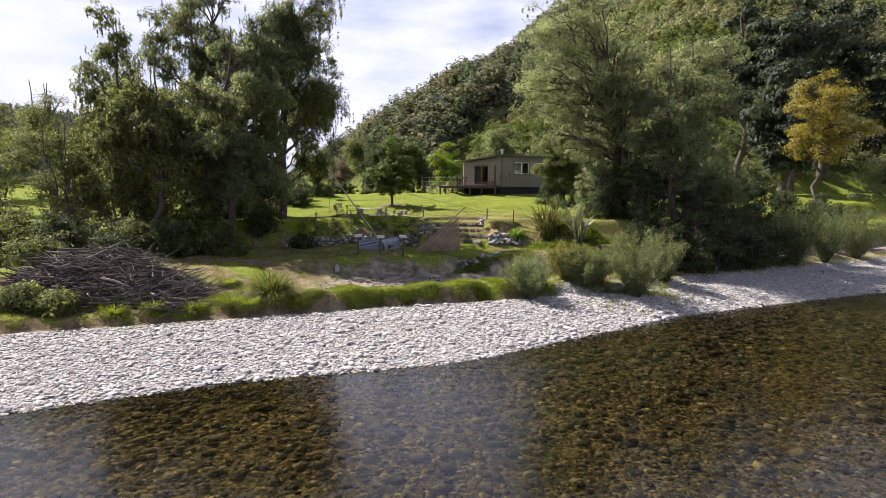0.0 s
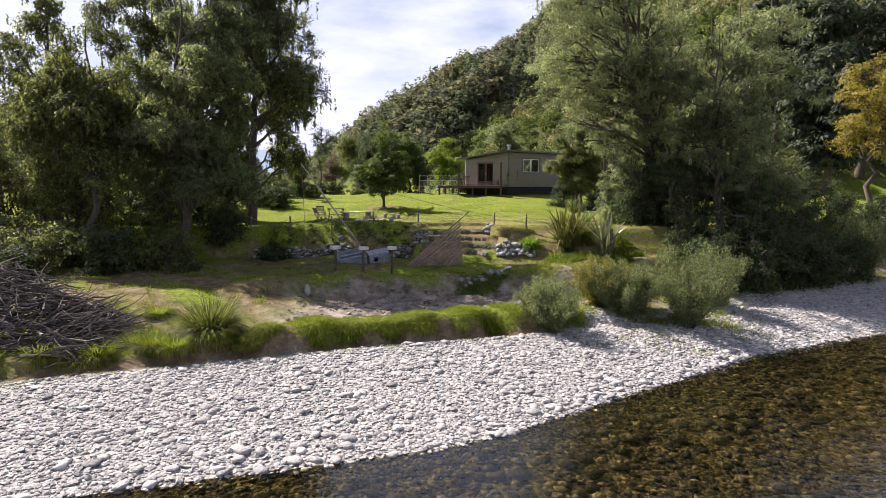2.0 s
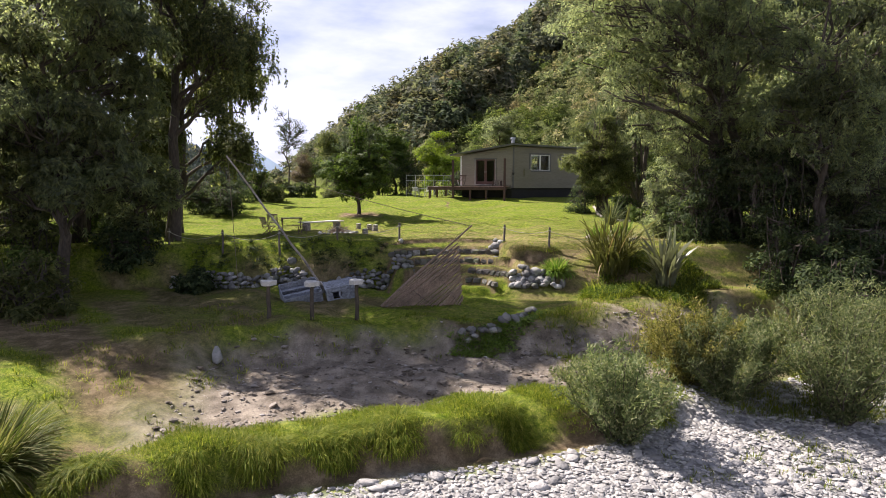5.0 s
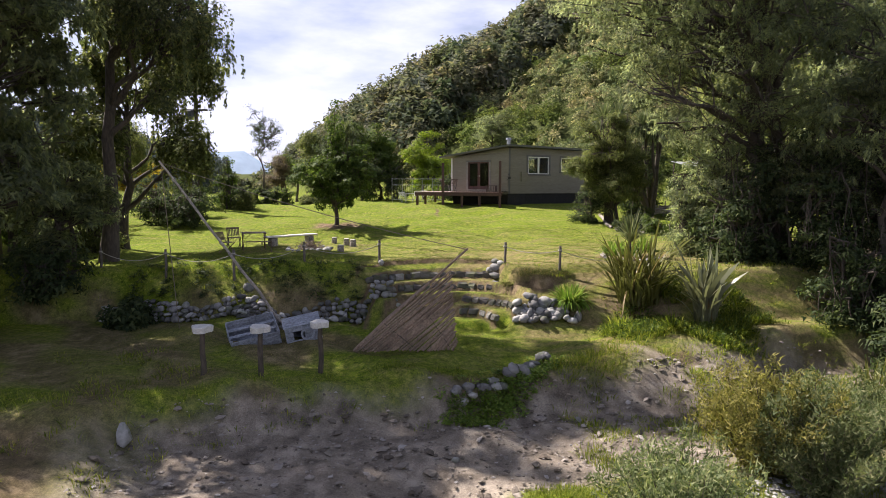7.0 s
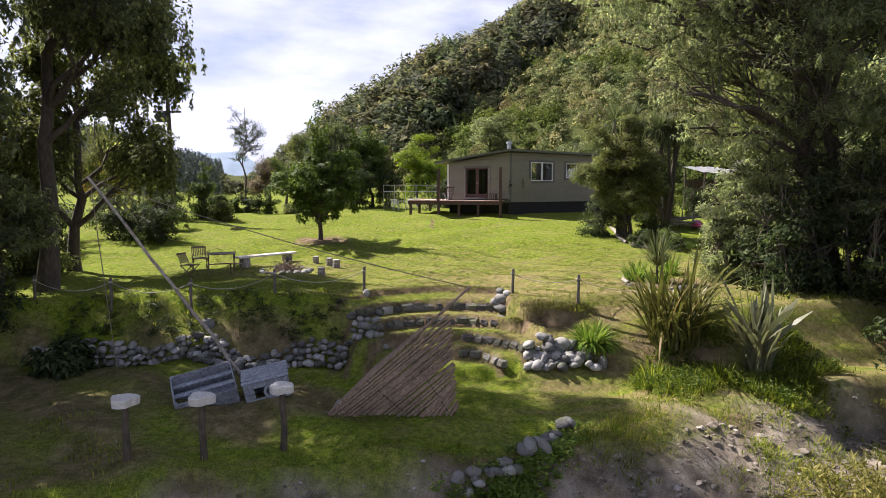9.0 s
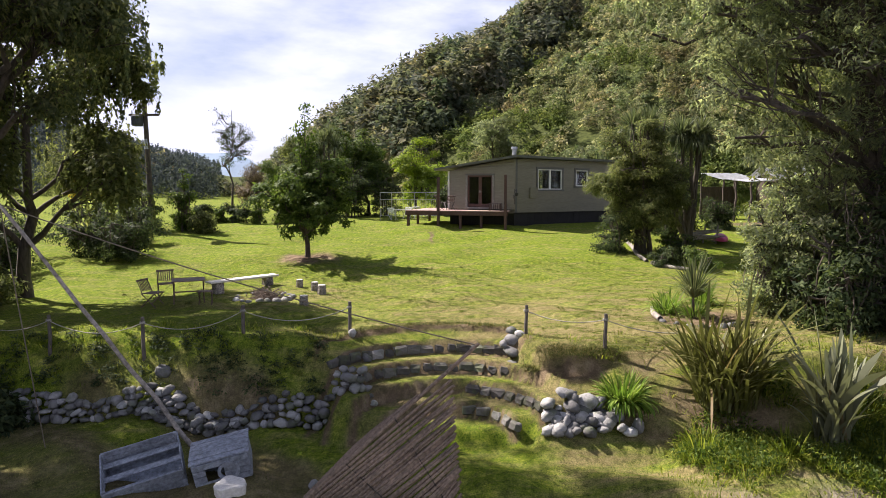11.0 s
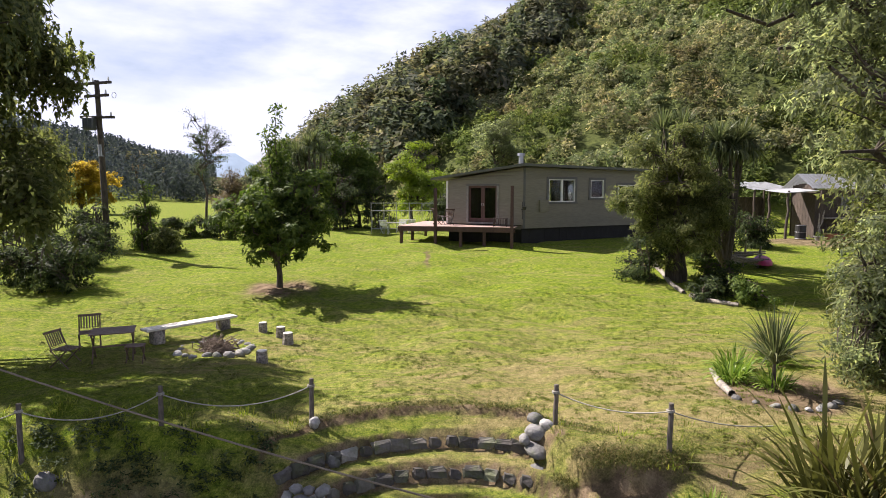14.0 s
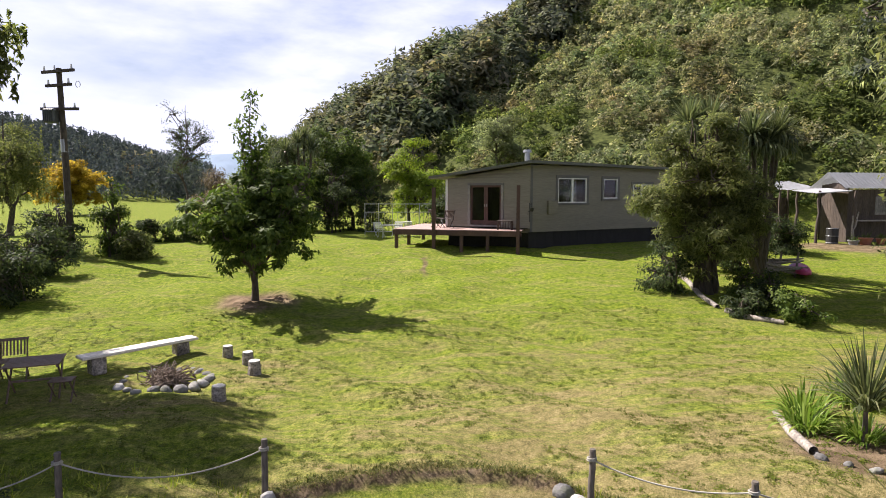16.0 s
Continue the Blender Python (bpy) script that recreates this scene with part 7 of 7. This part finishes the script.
flax(7.1, 42.55, 300, 2.3, 0.062, 0.62, 1.7, L_FLAX, "large bronze-green flax with long arching blades", 500)
flax(8.75, 41.4, 80, 2.3, 0.12, 0.3, 0.95, L_FLAXGREY, "grey-green flax with broad upright blades", 501)
flax(10.6, 36.4, 60, 1.6, 0.08, 0.25, 0.95, L_FLAX, "small flax on the sandy bank", 502)
strap_plant("lily_clump", 4.95, 42.95, 480, 0.62, 0.04, 0.32, 1.9, L_LILY, "rounded clump of bright green strap leaves", 503)
for i, (x, y, l) in enumerate(((8.05, 48.3, 0.6), (7.65, 47.6, 0.5), (8.3, 47.0, 0.45), (9.3, 48.8, 0.7), (6.2, 41.6, 0.7), (7.6, 41.0, 0.7), (9.4, 40.8, 0.6))):
    strap_plant("lily_clump", x, y, 150, l * (0.8 if i > 3 else 1.0), 0.022 if i > 3 else 0.035, 0.3, 1.5, L_GRASS if i > 3 else L_LILY, "tuft of green strap leaves in the garden bed", 504 + i)


def cabbage_tree(x, y, trunk_h, heads, label, seed, length=0.95, count=130, width=0.05, girth=0.13):
    r = np.random.default_rng(seed)
    ob = thing("cabbage_tree", (x, y, gz(x, y)), label, "tree")
    paths = []
    for dx, dy, dz in heads:
        paths.append(limb(r, (0, 0, -0.1), (dx, dy, dz), girth, girth * 0.55, 7, 0.02))
    part("trunk", mesh_np("trunk", *tubes(paths, 8), M_BARK, True), None, ob)
    for h in heads:
        v, f = blades(r, [h], count, length, width, 0.08, 1.9, segs=3, stiff=0.45)
        if trunk_h > 1:
            v, f = join((v, f), blades(r, [h], count // 2, length, width, 0.1, 2.3, segs=4, stiff=0.1, lo=0.7))
        part("leaf_head", mesh_np("leaf_head", v, f, L_CABBAGE), None, ob)
    return ob


cabbage_tree(13.85, 60.6, 4, ((-0.6, -0.1, 5.3), (0.35, 0, 5.4), (-0.1, -0.2, 4.95), (0.55, 0.2, 5.0), (-3.0, 0.0, 5.7), (-2.15, 0.1, 5.8), (-2.35, -0.3, 4.9)), "tall cabbage tree with spiky leaf heads in the lawn bed", 520, 1.1, 260, 0.055)
cabbage_tree(-6.5, 77.0, 4, ((-0.3, 0, 5.6), (0.5, 0.2, 5.2), (-1.1, 0.1, 5.1), (0.0, 0.5, 6.0), (-0.6, 0.3, 4.6)), "cabbage tree with dense leaf heads behind the lawn", 521, 1.0)
cabbage_tree(8.15, 46.8, 0.6, ((0, 0, 0.6),), "young cabbage tree with a spray of thin leaves", 522, 1.2, 210, 0.03, 0.06)

# bed edging, clutter by the bed, brush pile, power pole
for pts in (((11.0, 61.6), (10.75, 59.9), (10.35, 58.0), (10.3, 56.6)), ((10.4, 56.2), (10.7, 55.5), (11.5, 54.9))):
    pp = np.array([(x, y, gz(x, y) + 0.05) for x, y in pts])
    tagged(new("edging_log", mesh_np("edging_log", *tubes([(pp, np.linspace(0.1, 0.08, len(pp)))], 8), M_DEADWOOD, True)), "pale weathered log edging the lawn bed", "log", "bed edging logs")
pp = np.array([(x, y, gz(x, y) + 0.06) for x, y in ((7.1, 46.5), (7.2, 47.3), (7.55, 48.4))])
tagged(new("edging_log", mesh_np("edging_log", *tubes([(pp, [0.08, 0.08, 0.05])], 8), M_DEADWOOD, True)), "pale weathered log edging the small bed", "log", "bed edging logs")
bed = thing("bed_stones", (7.3, 45.9, gz(7.3, 45.9)), "row of small stones round the garden bed", "rocks")
for i in range(8):
    t = i / 7
    x, y = 7.1 + 1.9 * t, 46.3 - 0.7 * math.sin(2.6 * t)
    put_rock(bed, x, y, gz(x, y) + 0.02, rng.uniform(0.06, 0.12))
kayak = thing("kayak", (15.75, 61.2, gz(15.75, 61.2)), "upturned pink and violet plastic kayak", "kayak", rz=70)
M_KAYAK = Mat("pink_violet_plastic", rough=0.35)
kv = M_KAYAK.pos(world_space=False)
ksep = M_KAYAK.n.new("ShaderNodeSeparateXYZ")
M_KAYAK.l.new(kv, ksep.inputs[0])
M_KAYAK.color(M_KAYAK.ramp(M_KAYAK.grey(M_KAYAK.math("ADD", ksep.outputs[0], M_KAYAK.noise(kv, 6)), -0.4, 1.0), [(0.0, (0.55, 0.06, 0.2)), (0.5, (0.45, 0.10, 0.32)), (1.0, (0.22, 0.2, 0.5))]))
bm = bmesh.new()
n, secs = 10, 13
rows = []
for i in range(secs):
    t = -1 + 2 * i / (secs - 1)
    w, h = 0.36 * (1 - t * t) ** 0.6 + 0.01, 0.34 * (1 - 0.5 * t * t)
    rows.append([bm.verts.new((1.25 * t, w * math.cos(math.pi * k / n), 0.1 + h * math.sin(math.pi * k / n))) for k in range(n + 1)])
for a, c in zip(rows, rows[1:]):
    for k in range(n):
        bm.faces.new((a[k], a[k + 1], c[k + 1], c[k]))
bmesh.ops.recalc_face_normals(bm, faces=bm.faces)
bmesh.ops.solidify(bm, geom=bm.faces[:], thickness=0.02)
part("hull", bm, M_KAYAK.m, kayak, smooth=True)
rack = thing("log_rack", (14.7, 60.9, gz(14.7, 60.9)), "rough rack of grey poles and logs beside the bed", "log rack", rz=-20)
for i in range(11):
    a = np.array((rng.uniform(-0.9, -0.5), rng.uniform(-0.3, 0.3), rng.uniform(0.1, 0.7)))
    c = np.array((rng.uniform(0.5, 1.0), rng.uniform(-0.3, 0.3), rng.uniform(0.1, 0.8)))
    part("pole", mesh_np("pole", *tubes([limb(rng, a, c, 0.05, 0.035, 5, 0.02)], 7), M_DEADWOOD, True), None, rack)
for x in (-0.6, 0.0, 0.6):
    part("upright", mesh_np("upright", *tubes([limb(rng, (x, 0, -0.1), (x + 0.1, 0, 0.95), 0.05, 0.04, 5, 0.02)], 7), M_BARK_PALE, True), None, rack)

pile = thing("brush_pile", (-14.6, 28.0, gz(-14.6, 28.0)), "great heap of grey-brown cut branches on the bank", "brush pile")
rest = []
for i in range(900):
    u, w = rng.uniform(-1, 1), rng.uniform(-1, 1)
    c = np.array([u * 4.0, w * 1.9, 0])
    topz = 2.1 * max(0.0, 1 - abs(u) ** 2.2) * max(0.15, 1 - w * w)
    a0, el = rng.normal(0.3, 0.75), rng.normal(0.05, 0.28)
    ln = rng.uniform(0.8, 2.6)
    d = np.array([math.cos(a0) * math.cos(el), math.sin(a0) * math.cos(el), math.sin(el)]) * ln
    c[2] = gz(-14.6 + c[0], 28.0 + c[1]) - gz(-14.6, 28.0) + topz * rng.random() ** 0.5 + 0.08
    path = limb(rng, c - d / 2, c + d / 2, rng.uniform(0.018, 0.055), 0.008, 6, 0.06)
    path[0][:, 2] = np.maximum(path[0][:, 2], c[2] - topz - 0.05)
    if i < 90:
        part("branch", mesh_np("branch", *tubes([path], 6), M_DEADWOOD if i % 3 == 0 else M_BRUSH, True), None, pile)
    else:
        rest.append(path)
ob = part("twig_fill", mesh_np("twig_fill", *tubes(rest, 5), M_BRUSH, True), None, pile)
ob["kind"] = "stuff"

M_DARKSTEEL = plain("dark_grey_steel", (0.10, 0.105, 0.11), 0.6, 0.3)
pole = thing("power_pole", (-15.0, 66.0, gz(-15.0, 66.0)), "wooden power pole with crossarms and a transformer", "power pole")
pb = gz(-15.0, 66.0)
top_h = 13.55 - pb
part("pole", mesh_np("pole", *tubes([(np.array([(0.05, 0, -0.3), (-0.03, 0, top_h * 0.5), (-0.12, 0, top_h)]), [0.16, 0.14, 0.11])], 10), M_BARK, True), None, pole)
part("band", mesh_np("band", *tubes([(np.array([(-0.05, 0, top_h - 3.67), (-0.07, 0, top_h - 3.1)]), [0.145, 0.143])], 10), M_STEEL, True), None, pole)
for z, w, r in ((top_h - 0.15, 1.9, -22), (top_h - 0.75, 1.5, -22), (top_h - 1.78, 1.7, -4)):
    arm = part("crossarm", box((w, 0.1, 0.12), pose(-0.1, -0.12, z, 0, 0, r)), M_BARK, pole)
    for s in (-0.85, -0.2, 0.85) if w > 1.8 else (-0.8, 0.8):
        bm = bmesh.new()
        bmesh.ops.create_cone(bm, segments=8, radius1=0.05, radius2=0.03, depth=0.2, cap_ends=True)
        ins = part("insulator", bm, M_WHITE, arm)
        ins.matrix_basis = pose(-0.1, -0.12, z, 0, 0, r) @ pose(s * w / 2, 0, 0.16)
tank = part("transformer", box((0.5, 0.45, 0.62), pose(-0.45, -0.2, top_h - 2.1), 0.05), M_DARKSTEEL, pole, "dark grey transformer box")
for i in range(6):
    part("fin", box((0.03, 0.06, 0.5), pose(-0.65 + 0.08 * i, -0.44, top_h - 2.1)), M_DARKSTEEL, tank)
a = np.linspace(0, 2 * np.pi, 14)
part("wire_loop", mesh_np("wire_loop", *tubes([(np.stack([0.78 + 0.1 * np.cos(a), -0.2 + 0 * a, top_h - 0.72 + 0.14 * np.sin(a)], -1), np.full(14, 0.014))], 5), M_STEEL, True), None, pole)
